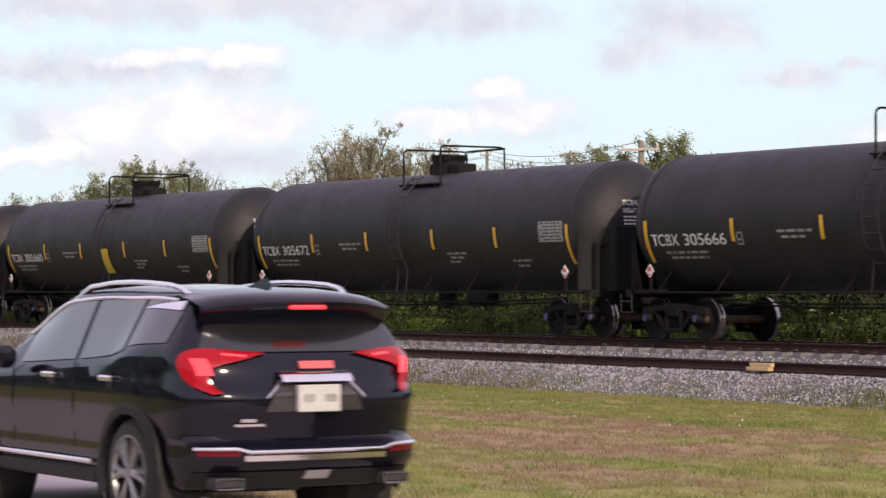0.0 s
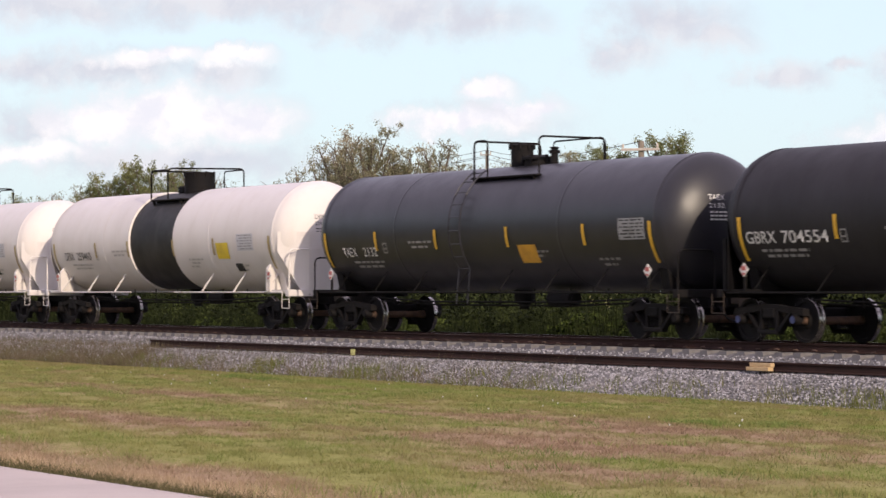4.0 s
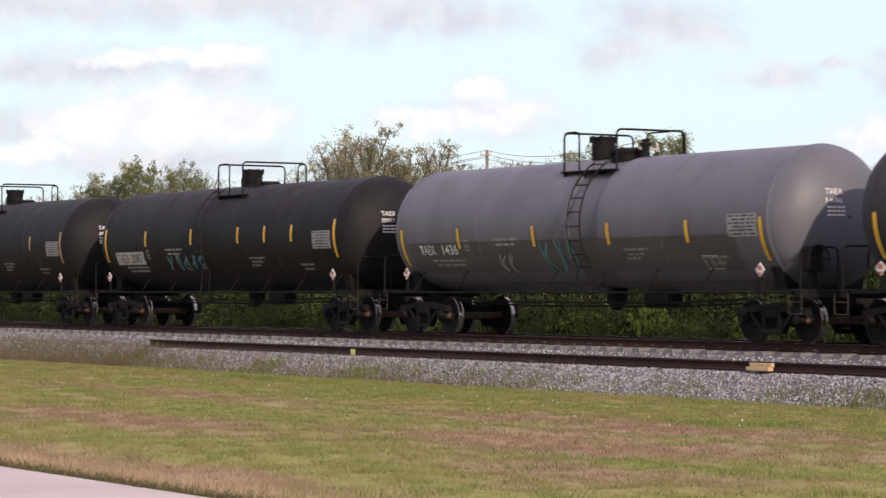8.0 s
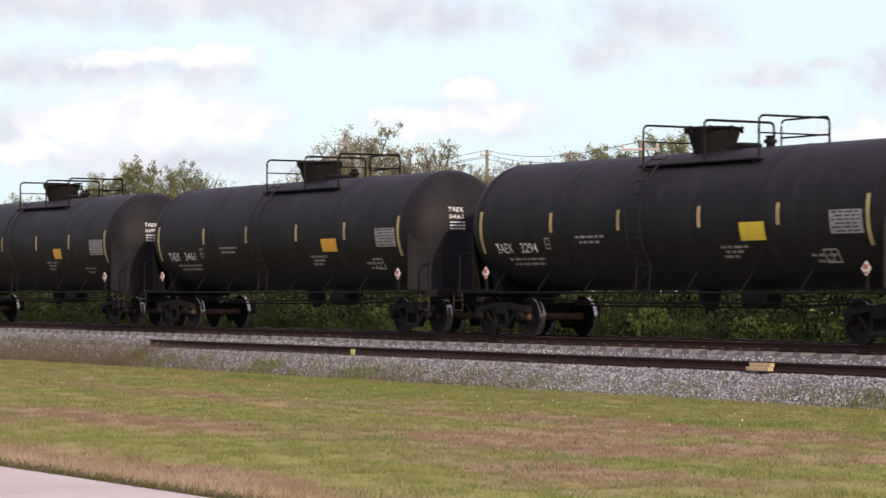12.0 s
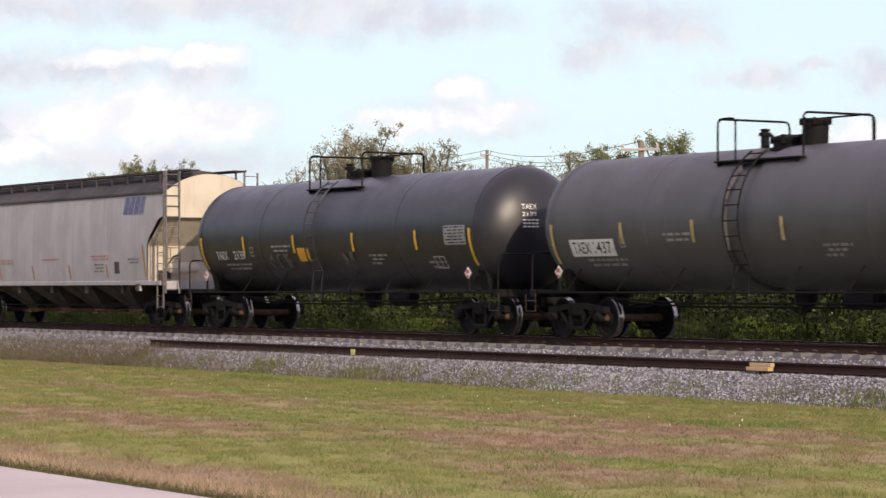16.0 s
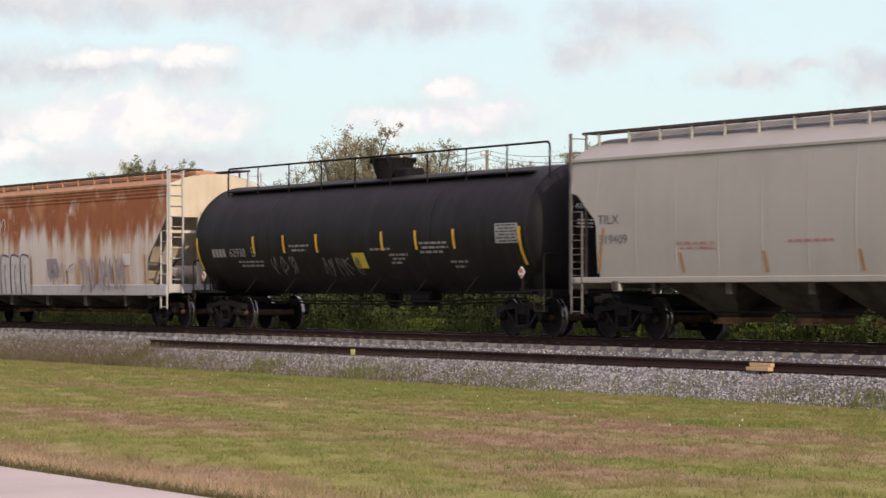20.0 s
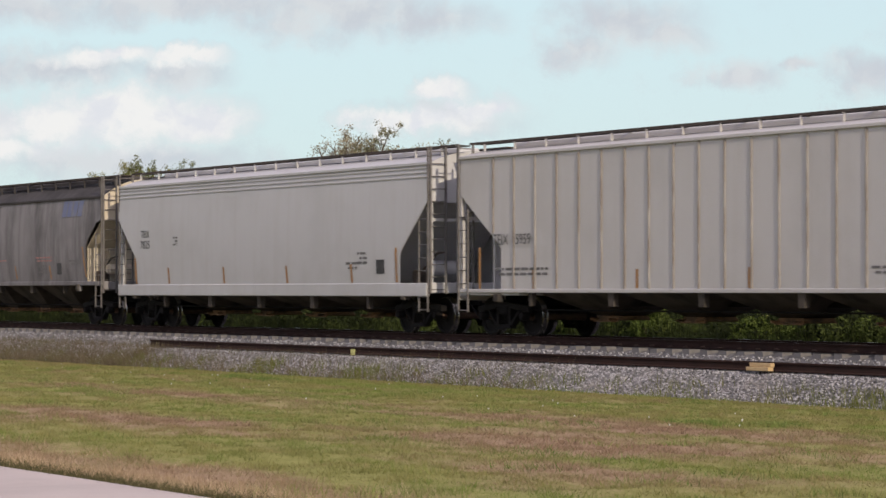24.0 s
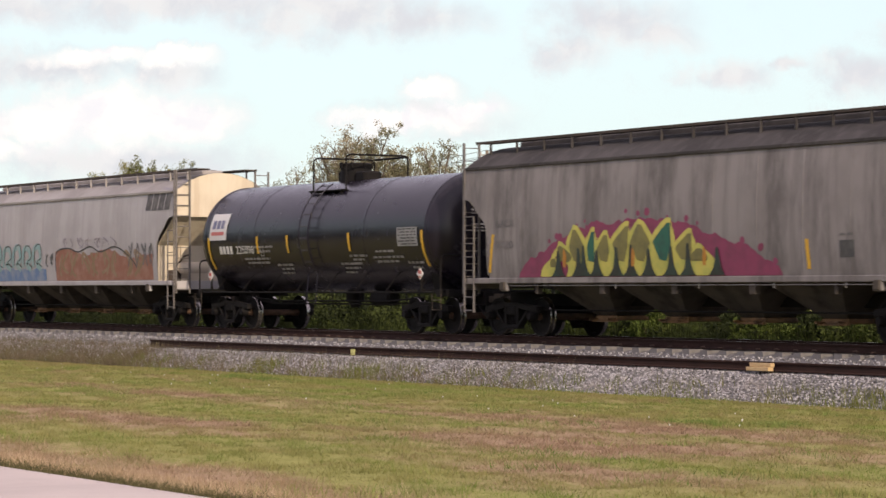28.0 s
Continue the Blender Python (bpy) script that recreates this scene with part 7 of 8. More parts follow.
            SUV_WHEELS.append((wheel, wx, sg * 0.785))

    def on_rear(y0, y1, z0, z1, lift=0.01, ny=10, nz=4, taper=0.0, sh=None):
        s = sh or Shape()
        return s.grid([[rear(y0 + (y1 - y0) * i / ny + taper * k / nz * (1 if (y0 + (y1 - y0) * i / ny) < 0 else -1), z0 + (z1 - z0) * k / nz, lift) for i in range(ny + 1)] for k in range(nz + 1)])

    part("rear_window", on_rear(-0.74, 0.74, 1.235, 1.41, 0.012, taper=0.10), REAR_GLASS, car)
    # spoiler
    s = Shape()
    rows = []
    for x, z, wd in ((0.60, 1.605, 0.66), (0.30, 1.58, 0.69), (0.12, 1.535, 0.70), (0.10, 1.51, 0.70), (0.15, 1.43, 0.70), (0.26, 1.365, 0.69)):
        rows.append([(x + 0.16 * (abs(-1 + 2 * i / 12)) ** 3, wd * (-1 + 2 * i / 12), z - 0.05 * (abs(-1 + 2 * i / 12)) ** 3) for i in range(13)])
    s.grid(rows)
    sp = part("spoiler", s, CAR_PAINT, car, sharp=50)
    part("brake_light", Shape().box(0.085, 0.12, -0.13, 0.13, 1.462, 1.490, 0.008), LAMP_HOT, sp, "lit red high brake light")
    s = Shape()
    s.add([(0.60, 0, 1.60), (0.92, 0.03, 1.61), (0.92, -0.03, 1.61), (0.68, 0.0, 1.675), (0.64, 0.0, 1.675)], [(0, 1, 3, 4), (0, 4, 3, 2), (1, 2, 3), (0, 2, 1)])
    part("antenna_fin", s, CAR_PAINT, car)
    # tail lamps: one hooked lamp on each side, wrapped round the corner
    for sg in (-1, 1):
        def at(y, z, lift=0.022):
            return rear(sg * y, z, lift)
        # outline of the hook, upper and lower edge from the inner tip outwards and down
        outer = curve([(0.33, 1.232), (0.46, 1.240), (0.60, 1.252), (0.74, 1.258), (0.835, 1.225), (0.868, 1.165), (0.845, 1.09), (0.80, 1.035), (0.72, 0.99)], 5)
        inner = curve([(0.35, 1.222), (0.46, 1.196), (0.56, 1.176), (0.64, 1.160), (0.695, 1.135), (0.712, 1.105), (0.70, 1.07), (0.68, 1.03), (0.65, 1.0)], 5)
        n = min(len(outer), len(inner))
        s = Shape()
        s.grid([[at(a[0] + (b[0] - a[0]) * k / 4, a[1] + (b[1] - a[1]) * k / 4, 0.022 + 0.012 * math.sin(math.pi * k / 4)) for k in range(5)] for a, b in zip(outer[:n], inner[:n])])
        lamp = part("tail_lamp", s, LAMP_RED, car, "lit red wrap-round tail lamp", sharp=60)
        part("lamp_core", Shape().grid([[at(0.69 + 0.09 * i / 3 + 0.03 * k / 2, 1.10 + 0.10 * k / 2, 0.040) for i in range(4)] for k in range(3)]), LAMP_HOT, lamp)
        part("lamp_core", Shape().grid([[at(0.47 + 0.15 * i / 3, 1.205 + 0.012 * i / 3 + 0.014 * k / 2, 0.040) for i in range(4)] for k in range(3)]), LAMP_HOT, lamp)
        part("reflector", on_rear(min(sg * 0.55, sg * 0.80), max(sg * 0.55, sg * 0.80), 0.625, 0.66, 0.014, 6, 1), REFLECT_RED, car)
        s = Shape().box(0.0, 0.16, min(sg * 0.52, sg * 0.72), max(sg * 0.52, sg * 0.72), 0.31, 0.385, 0.02)
        tip = part("exhaust_tip", s, TYRE, car)
        part("tip_edge", Shape().tube([(-0.004, sg * 0.53, 0.315), (-0.004, sg * 0.71, 0.315), (-0.004, sg * 0.72, 0.38), (-0.004, sg * 0.52, 0.38), (-0.004, sg * 0.53, 0.315)], 0.006, 5), ALLOY, tip)
        part("tailgate_line", Shape().tube([rear(sg * 0.25, 1.07, 0.03), rear(sg * 0.30, 1.02, 0.025), rear(sg * 0.36, 0.965, 0.008)], 0.007, 6), CHROME, car)
    part("tailgate_sheen", on_rear(-0.36, 0.36, 0.885, 1.07, 0.006, taper=0.10), TAILGATE_SHEEN, car)
    part("plate_bar", Shape().grid([[rear(-0.26 + 0.52 * i / 8, z, l) for i in range(9)] for z, l in ((1.058, 0.0), (1.060, 0.085), (1.085, 0.075), (1.110, 0.045), (1.124, 0.0))]), CHROME, car, "chrome bar over the plate")
    pl = part("plate", Shape().box(-0.07, -0.02, -0.155, 0.155, 0.80, 0.975, 0.006), PLATE_W, car, "white number plate with a plain bar")
    for y0, y1 in ((-0.12, -0.04), (0.04, 0.12)):
        part("plate_bar_mark", Shape().box(-0.074, -0.069, y0, y1, 0.865, 0.915), LETTER_DIM, pl)
    part("emblem", Shape().grid([[rear(-0.16 + 0.26 * i / 4, 1.135 + 0.045 * k, 0.014) for i in range(5)] for k in range(2)]), INK_RED, car, "red emblem as a plain block")
    part("badge", on_rear(0.36, 0.56, 0.80, 0.815, 0.014, 3, 1), CHROME, car)
    part("badge", on_rear(0.42, 0.52, 0.825, 0.845, 0.014, 3, 1), CHROME, car)
    s = Shape()
    s.tube([rear(-0.82 + 1.64 * i / 20, 0.655 + (0.02 if abs(-0.82 + 1.64 * i / 20) > 0.5 else 0.0), 0.018) for i in range(21)], 0.014, 8)
    part("bumper_trim", s, CHROME, car)
    part("bumper_plate", on_rear(-0.52, 0.52, 0.585, 0.628, 0.012), CHROME, car, "bright bumper insert")
    part("bumper_cladding", on_rear(-0.80, 0.80, 0.37, 0.50, 0.012, 14, 3), CAR_TRIM, car)
    part("tow_cover", on_rear(-0.12, 0.06, 0.43, 0.50, 0.02, 2, 1), PANEL_GREY, car)
    return car


SUV_WHEELS = []
SUV = suv()
SUV_AT = (-14.80, -26.66, 0.02)
SUV.matrix_basis = pose(*SUV_AT, 0, 0, 180)

# ---- trees and undergrowth behind the line ----
def leaf_mat(name, a, b2, c3):
    m, nt, b = nodes_of(name)
    geo = nt.nodes.new("ShaderNodeNewGeometry")
    c = mix(nt, geo.outputs["Random Per Island"], a, b2)
    c = mix(nt, ramp(nt, noise_node(nt, 0.55, 3), 0.48, 0.66), c, c3)
    nt.links.new(c, b.inputs["Base Color"])
    b.inputs["Roughness"].default_value = 0.85
    b.inputs["Specular IOR Level"].default_value = 0.05
    b.inputs["Subsurface Weight"].default_value = 0.0
    return m


LEAF = leaf_mat("mixed_tree_leaves", (0.095, 0.096, 0.058), (0.27, 0.255, 0.165), (0.29, 0.25, 0.17))
LEAF_G = leaf_mat("green_tree_leaves", (0.065, 0.075, 0.032), (0.18, 0.195, 0.085), (0.22, 0.215, 0.095))
# Undergrowth greens are held dark, with the train's shade worked into the colour.
BUSH = leaf_mat("shaded_green_undergrowth_leaves", (0.010, 0.014, 0.006), (0.024, 0.031, 0.013), (0.048, 0.062, 0.020))
REED = leaf_mat("shaded_green_undergrowth_blades", (0.009, 0.013, 0.005), (0.020, 0.027, 0.010), (0.036, 0.048, 0.015))
REFLECTION_LEAF = leaf_mat("dark_unseen_leaves", (0.010, 0.015, 0.005), (0.020, 0.029, 0.010), (0.030, 0.043, 0.013))
BARK = surface("grey_brown_bark", (0.13, 0.10, 0.08), 0.9, col2=(0.08, 0.06, 0.05), scale=8, bumpy=0.6)


def leaves(centres, radii, per, size, rng, flat=0.75):
    """Small folded leaf cards in clumps; each leaf is two triangles."""
    n = len(centres) * per
    c = np.repeat(centres, per, 0)
    r = np.repeat(radii, per)[:, None]
    d = rng.normal(size=(n, 3))
    d /= np.linalg.norm(d, axis=1, keepdims=True)
    p = c + d * r * rng.uniform(0.25, 1.0, (n, 1)) * np.array([1, 1, flat])
    a = rng.normal(size=(n, 3))
    a /= np.linalg.norm(a, axis=1, keepdims=True)
    b = np.cross(a, rng.normal(size=(n, 3)))
    b /= np.linalg.norm(b, axis=1, keepdims=True)
    s = size * rng.uniform(0.6, 1.35, (n, 1))
    v = np.stack([p - a * s, p + b * s * 0.45, p + a * s, p - b * s * 0.45], 1).reshape(-1, 3)
    f = np.arange(n * 4).reshape(-1, 4)
    return v, f


def tree(x, y, height, spread, seed, mat, density=1.0, label="", bare=0.3, kind="tree", group="trees behind the railway"):
    """Trunk, rising limbs, thin upright twigs, and leaves in small clumps along the twigs; bare is the share of leafless twigs."""
    rng = np.random.default_rng(seed)
    t = thing(kind, label, kind, group, at=pose(x, y, ground_z(y) - 0.05))
    th = min(1.0, height / 6.0)
    s = Shape()
    lean = rng.uniform(-0.3, 0.3, 2)
    s.tube([(0, 0, 0), (lean[0] * 0.3, lean[1] * 0.3, height * 0.25), (lean[0], lean[1], height * 0.55), (lean[0] * 1.2, lean[1] * 1.2, height * 0.8)], [0.22 * th, 0.17 * th, 0.09 * th, 0.04 * th], 8)
    cs, rad = [], []
    n = int(26 + 8 * density)
    for k in range(n):
        a = 2.4 * k + rng.uniform(-0.5, 0.5)
        lift = (k + 0.5) / n
        p0 = np.array([lean[0] * lift, lean[1] * lift, height * (0.22 + 0.5 * lift)])
        # the crown is widest low down and domed, with an uneven outline
        reach = spread * (1.0 - 0.62 * lift ** 2.0) * rng.uniform(0.5, 1.1)
        p2 = np.array([p0[0] + reach * math.cos(a), p0[1] + reach * math.sin(a), height * (0.50 + 0.42 * lift) + rng.normal() * height * 0.035])
        p1 = (p0 + p2) / 2 + np.array([0, 0, -0.06 * height * (1 - lift)])
        s.tube([p0, p1, p2], [0.07 * th, 0.045 * th, 0.02 * th], 6)
        for _ in range(6):
            m0 = p1 + (p2 - p1) * rng.uniform(0.1, 1.0)
            q = m0 + np.array([rng.normal() * 0.34, rng.normal() * 0.34, rng.uniform(0.1, 1.0)]) * spread * 0.38
            q[2] = min(q[2], height * rng.uniform(0.93, 1.0))
            m1 = (m0 + q) / 2 + rng.normal(size=3) * 0.08 * th
            s.tube([m0, m1, q], [0.022 * th, 0.014 * th, 0.006], 4)
            if rng.uniform() > bare * (0.4 + lift):
                for u in (0.45, 0.75, 1.0):
                    cs.append(m0 + (q - m0) * u + rng.normal(size=3) * 0.10)
                    rad.append(rng.uniform(0.20, 0.42) * (1.15 - 0.55 * u * lift) * (0.3 + 0.7 * th))
        for _ in range(int(4 * density)):
            cs.append(p1 + (p2 - p1) * rng.uniform(-0.3, 1.0) + rng.normal(size=3) * spread * 0.13)
            rad.append(rng.uniform(0.28, 0.55) * (0.3 + 0.7 * th))
    part("trunk", s, BARK, t)
    cs = np.array(cs)
    cs[:, 2] = np.clip(cs[:, 2], height * 0.2, height)
    v, f = leaves(cs, np.array(rad), int(32 * (0.6 + 0.4 * density)), 0.046, rng, 0.95)
    part("crown", fast_mesh(v, f, [mat]), mat, t)
    return t


def place_px(px, py_top, y):
    """World x and height of something at depth y behind the line that stands at a direction of the view."""
    th = radians(90 - TURN)
    k = (px - 784) / 4590.0
    fy, fx = math.sin(th) + k * math.cos(th), -math.cos(th) + k * math.sin(th)
    depth = (y - EYE[1]) / fy
    return depth * fx, EYE[2] + (516 - py_top) * depth / 4590.0 - ground_z(y)


def plant(px, top, y, spread, sd, mat, den, lab, bare=0.3):
    x, hgt = place_px(px, top, y)
    tree(x, y, hgt, spread * 1.25, sd, mat, den * 1.25, lab, bare)


plant(40, 338, 27, 2.0, 1, LEAF_G, 0.8, "yellow-green broadleaf tree behind the railway")
plant(105, 326, 30, 1.8, 2, LEAF, 0.6, "thin brown-green tree behind the railway", 0.5)
plant(146, 312, 28, 1.0, 22, LEAF, 0.5, "slim half-bare young tree", 0.4)
plant(196, 298, 26, 1.8, 3, LEAF_G, 1.2, "green broadleaf tree behind the railway", 0.1)
plant(245, 274, 27, 2.2, 4, LEAF_G, 1.6, "green rounded broadleaf tree with a pointed top", 0.1)
plant(318, 279, 26, 2.1, 5, LEAF_G, 1.3, "green broadleaf tree with a thin top", 0.25)
plant(362, 298, 29, 1.5, 23, LEAF, 0.5, "thin twiggy tree with few leaves", 0.6)
plant(405, 312, 30, 1.6, 6, LEAF, 0.3, "thin half-bare tree behind the railway", 0.8)
plant(470, 312, 30, 1.5, 24, LEAF, 0.4, "thin half-bare tree behind the railway", 0.7)
plant(520, 290, 27, 1.9, 7, LEAF, 0.6, "thin brown-leaved tree behind the railway", 0.5)
plant(572, 272, 27, 1.5, 8, LEAF, 0.9, "brown-green broadleaf tree behind the railway", 0.4)
plant(620, 222, 26, 1.5, 25, LEAF, 0.9, "tall loose broadleaf tree with thin upright twigs", 0.45)
plant(655, 211, 25, 1.8, 9, LEAF, 1.3, "tall brown-green broadleaf tree", 0.35)
plant(716, 243, 27, 1.7, 10, LEAF, 1.1, "brown-green broadleaf tree behind the railway", 0.3)
plant(782, 240, 26, 1.9, 11, LEAF, 0.8, "thin-topped broadleaf tree behind the railway", 0.35)
plant(848, 276, 30, 1.3, 12, LEAF, 0.6, "low broadleaf tree behind the railway", 0.4)
plant(893, 266, 28, 1.9, 13, LEAF, 0.8, "low broadleaf tree behind the railway", 0.3)
plant(950, 286, 28, 1.0, 26, LEAF, 0.5, "low twiggy bush-like tree", 0.5)
plant(1020, 268, 27, 1.7, 27, LEAF, 0.8, "low brown-green broadleaf tree", 0.3)
plant(1062, 252, 25, 2.0, 14, LEAF_G, 1.2, "green rounded broadleaf tree", 0.2)
plant(1110, 272, 27, 1.3, 15, LEAF_G, 0.8, "low green broadleaf tree")
plant(1182, 228, 25, 1.6, 16, LEAF_G, 1.2, "narrow-topped broadleaf tree with yellow leaves", 0.15)
plant(1238, 245, 24, 0.9, 17, LEAF, 0.6, "slim half-bare young tree", 0.4)
plant(1290, 285, 24, 1.2, 18, LEAF_G, 0.8, "low green broadleaf tree")
plant(1420, 295, 24, 2.0, 19, LEAF_G, 0.9, "low green broadleaf tree")
plant(1540, 295, 24, 2.2, 20, LEAF_G, 0.9, "low green broadleaf tree")


SHRUB = leaf_mat("fresh_green_shrub_leaves", (0.040, 0.058, 0.014), (0.085, 0.115, 0.030), (0.10, 0.12, 0.035))
for px, hgt, y, spread, sd in ((1042, 1.5, 5.2, 0.9, 31), (1085, 1.3, 5.6, 0.7, 32), (1150, 1.7, 4.9, 0.6, 33), (1205, 1.2, 6.0, 0.8, 34), (1342, 1.5, 4.8, 0.6, 35), (1440, 1.3, 5.4, 0.8, 36), (1535, 1.5, 5.0, 0.7, 37), (760, 1.3, 5.4, 0.7, 38), (560, 1.2, 5.4, 0.8, 39), (385, 1.2, 5.2, 0.8, 40)):
    tree(place_px(px, 500, y)[0], y, hgt, spread, sd, SHRUB, 0.8, "fresh green leafy shrub beside the track", 0.1, "shrub", "shrubs beside the track")


def blades(n, fx, fy, hgt, wid, seed, lean=0.5, tufts=False):
    rng = np.random.default_rng(seed)
    x, y = fx(rng, n), fy(rng, n)
    z = np.interp(y, [-400, -25.6, -23.5, -9.0, -3.2, 3.2, 12], [0.0, -0.03, -0.05, -0.42, -0.56, -0.56, -0.45]) - 0.02 + lumps(x, y)
    h = hgt * rng.uniform(0.4, 1.3, n)
    if tufts:
        h = h * np.clip(0.9 + lumps(x, y, 3.1, 0.10), 0.6, 1.8)
    a = rng.uniform(0, 6.28, n)
    w = wid * rng.uniform(0.6, 1.3, n)
    if tufts:
        w = w * np.interp(y, [-24, -17, -10], [0.9, 1.2, 1.7])
    lx, ly = rng.normal(size=n) * lean * h, rng.normal(size=n) * lean * h
    p = np.stack([x, y, z], 1)
    d = np.stack([np.cos(a) * w, np.sin(a) * w, np.zeros(n)], 1)
    tip = p + np.stack([lx, ly, h], 1)
    v = np.stack([p - d, p + d, tip], 1).reshape(-1, 3)
    return v, np.arange(n * 3).reshape(-1, 3)


# undergrowth strip
rng = np.random.default_rng(77)
n = 4600
bx, by = rng.uniform(-175, -15, n), 4.3 + 9.0 * rng.uniform(0, 1, n) ** 1.4
tall = np.array([0.7 + 1.1 * (0.5 + noise.noise((float(a) * 0.18, float(b) * 0.25, 3))) for a, b in zip(bx, by)]) + (by - 4) * 0.33
bz = np.array([ground_z(float(b)) for b in by]) + tall * rng.uniform(0.02, 1.0, n) ** 0.75
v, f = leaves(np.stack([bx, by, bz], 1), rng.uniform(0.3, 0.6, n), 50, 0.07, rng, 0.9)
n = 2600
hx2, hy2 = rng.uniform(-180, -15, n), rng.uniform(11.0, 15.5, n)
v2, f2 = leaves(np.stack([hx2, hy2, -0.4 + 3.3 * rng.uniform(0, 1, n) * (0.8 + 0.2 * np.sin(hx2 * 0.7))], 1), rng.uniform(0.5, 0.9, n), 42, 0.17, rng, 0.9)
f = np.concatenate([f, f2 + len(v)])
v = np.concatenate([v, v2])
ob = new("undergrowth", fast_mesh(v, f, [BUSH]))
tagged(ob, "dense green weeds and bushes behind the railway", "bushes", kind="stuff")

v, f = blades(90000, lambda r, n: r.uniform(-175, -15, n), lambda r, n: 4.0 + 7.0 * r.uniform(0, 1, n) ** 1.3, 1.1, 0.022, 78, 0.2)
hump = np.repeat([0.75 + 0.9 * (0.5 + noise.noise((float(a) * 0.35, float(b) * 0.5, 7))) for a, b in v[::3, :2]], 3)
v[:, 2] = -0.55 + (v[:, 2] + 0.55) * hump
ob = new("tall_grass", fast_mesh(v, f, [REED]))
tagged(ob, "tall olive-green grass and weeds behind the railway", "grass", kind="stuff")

# unseen woods added behind the camera and both line ends, for darker reflections
rng = np.random.default_rng(91)
n = 2600
ang = np.concatenate([rng.uniform(radians(178), radians(395), n)])
rad = rng.uniform(95, 130, n)
cs = np.stack([rad * np.cos(ang) - 20, rad * np.sin(ang) - 30, rng.uniform(0.5, 14.0, n) * rng.uniform(0.6, 1.0, n)], 1)
v, f = leaves(cs, rng.uniform(1.4, 2.8, n), 34, 0.6, rng)
ob = new("reflection_woods", fast_mesh(v, f, [REFLECTION_LEAF]))
tagged(ob, "unseen dark belt of woods, added to darken reflections", "woods", kind="stuff")

# ---- grass blades on the verge ----
def blade_mat():
    m, nt, b = nodes_of("grass_blades")
    geo = nt.nodes.new("ShaderNodeNewGeometry")
    rnd = geo.outputs["Random Per Island"]
    green = mix(nt, rnd, (0.185, 0.19, 0.064), (0.265, 0.265, 0.098))
    green = mix(nt, ramp(nt, noise_node(nt, 1.1, 6, (1, 1.2, 0), 0.65, 9), 0.40, 0.66), green, mix(nt, rnd, (0.25, 0.23, 0.092), (0.35, 0.32, 0.14)))
    green = mix(nt, ramp(nt, noise_node(nt, 0.26, 5, (1, 1.6, 0), 0.62, 17), 0.44, 0.64), green, mix(nt, rnd, (0.155, 0.205, 0.052), (0.225, 0.275, 0.080)))
    dry = mix(nt, rnd, (0.225, 0.155, 0.105), (0.345, 0.245, 0.17))
    c = mix(nt, dry_field(nt, rnd), green, dry)
    nt.links.new(c, b.inputs["Base Color"])
    b.inputs["Roughness"].default_value = 0.95
    b.inputs["Specular IOR Level"].default_value = 0.03
    # thin blades let the light through
    tl = nt.nodes.new("ShaderNodeBsdfTranslucent")
    nt.links.new(c, tl.inputs[0])
    ms = nt.nodes.new("ShaderNodeMixShader")
    ms.inputs[0].default_value = 0.5
    nt.links.new(b.outputs[0], ms.inputs[1])
    nt.links.new(tl.outputs[0], ms.inputs[2])
    nt.links.new(ms.outputs[0], nt.nodes["Material Output"].inputs[0])
    return m


BLADE = blade_mat()
def verge_xy(r, n):
    """Places on the verge, evenly spread over the part that widens away from the camera's side."""
    d = np.sqrt(r.uniform(9.2 ** 2, 31.6 ** 2, n))
    return -d * r.uniform(1.05, 2.55, n), d - 34.85


gx, gy = verge_xy(np.random.default_rng(505), 560000)
v1, f1 = blades(560000, lambda r, n: gx, lambda r, n: gy, 0.050, 0.0075, 5, 0.9, True)
v2, f2 = blades(90000, lambda r, n: r.uniform(-48, -12, n), lambda r, n: -25.6 + 8 * r.uniform(0, 1, n) ** 1.5, 0.065, 0.005, 15, 0.6, True)
# taller tussocks here and there
rg = np.random.default_rng(61)
tx, ty = verge_xy(rg, 150)
tx[:5], ty[:5] = (-54.6, -55.4, -53.8, -31.0, -29.6), (-6.6, -6.3, -6.5, -11.2, -10.9)
pick = rg.integers(0, 150, 26000)
pick[:6000] = rg.integers(0, 5, 6000)
TUFT = leaf_mat("lush_green_tussock_blades", (0.085, 0.125, 0.035), (0.17, 0.215, 0.065), (0.20, 0.21, 0.075))
v3, f3 = blades(26000, lambda r, n: tx[pick] + r.normal(size=n) * 0.32, lambda r, n: ty[pick] + r.normal(size=n) * 0.16, 0.105, 0.006, 25, 0.6)
tagged(new("tussocks", fast_mesh(v3, f3, [TUFT])), "lush green tussocks in the mown grass", "grass", kind="stuff")
ob = new("grass", fast_mesh(np.concatenate([v1, v2]), np.concatenate([f1, f2 + len(v1)]), [BLADE]))
tagged(ob, "short mown grass blades on the verge", "grass", kind="stuff")
EDGE = leaf_mat("dull_green_edge_blades", (0.045, 0.045, 0.022), (0.11, 0.10, 0.05), (0.13, 0.10, 0.065))
v1, f1 = blades(60000, lambda r, n: r.uniform(-42, -8, n), lambda r, n: -25.89 + np.abs(r.normal(size=n)) * 0.26, 0.075, 0.006, 16, 0.7)
ob = new("edge_grass", fast_mesh(v1, f1, [EDGE]))
tagged(ob, "dull green low growth along the road edge", "grass", kind="stuff")
DRY = leaf_mat("dry_straw_blades", (0.26, 0.185, 0.12), (0.48, 0.37, 0.26), (0.24, 0.19, 0.115))


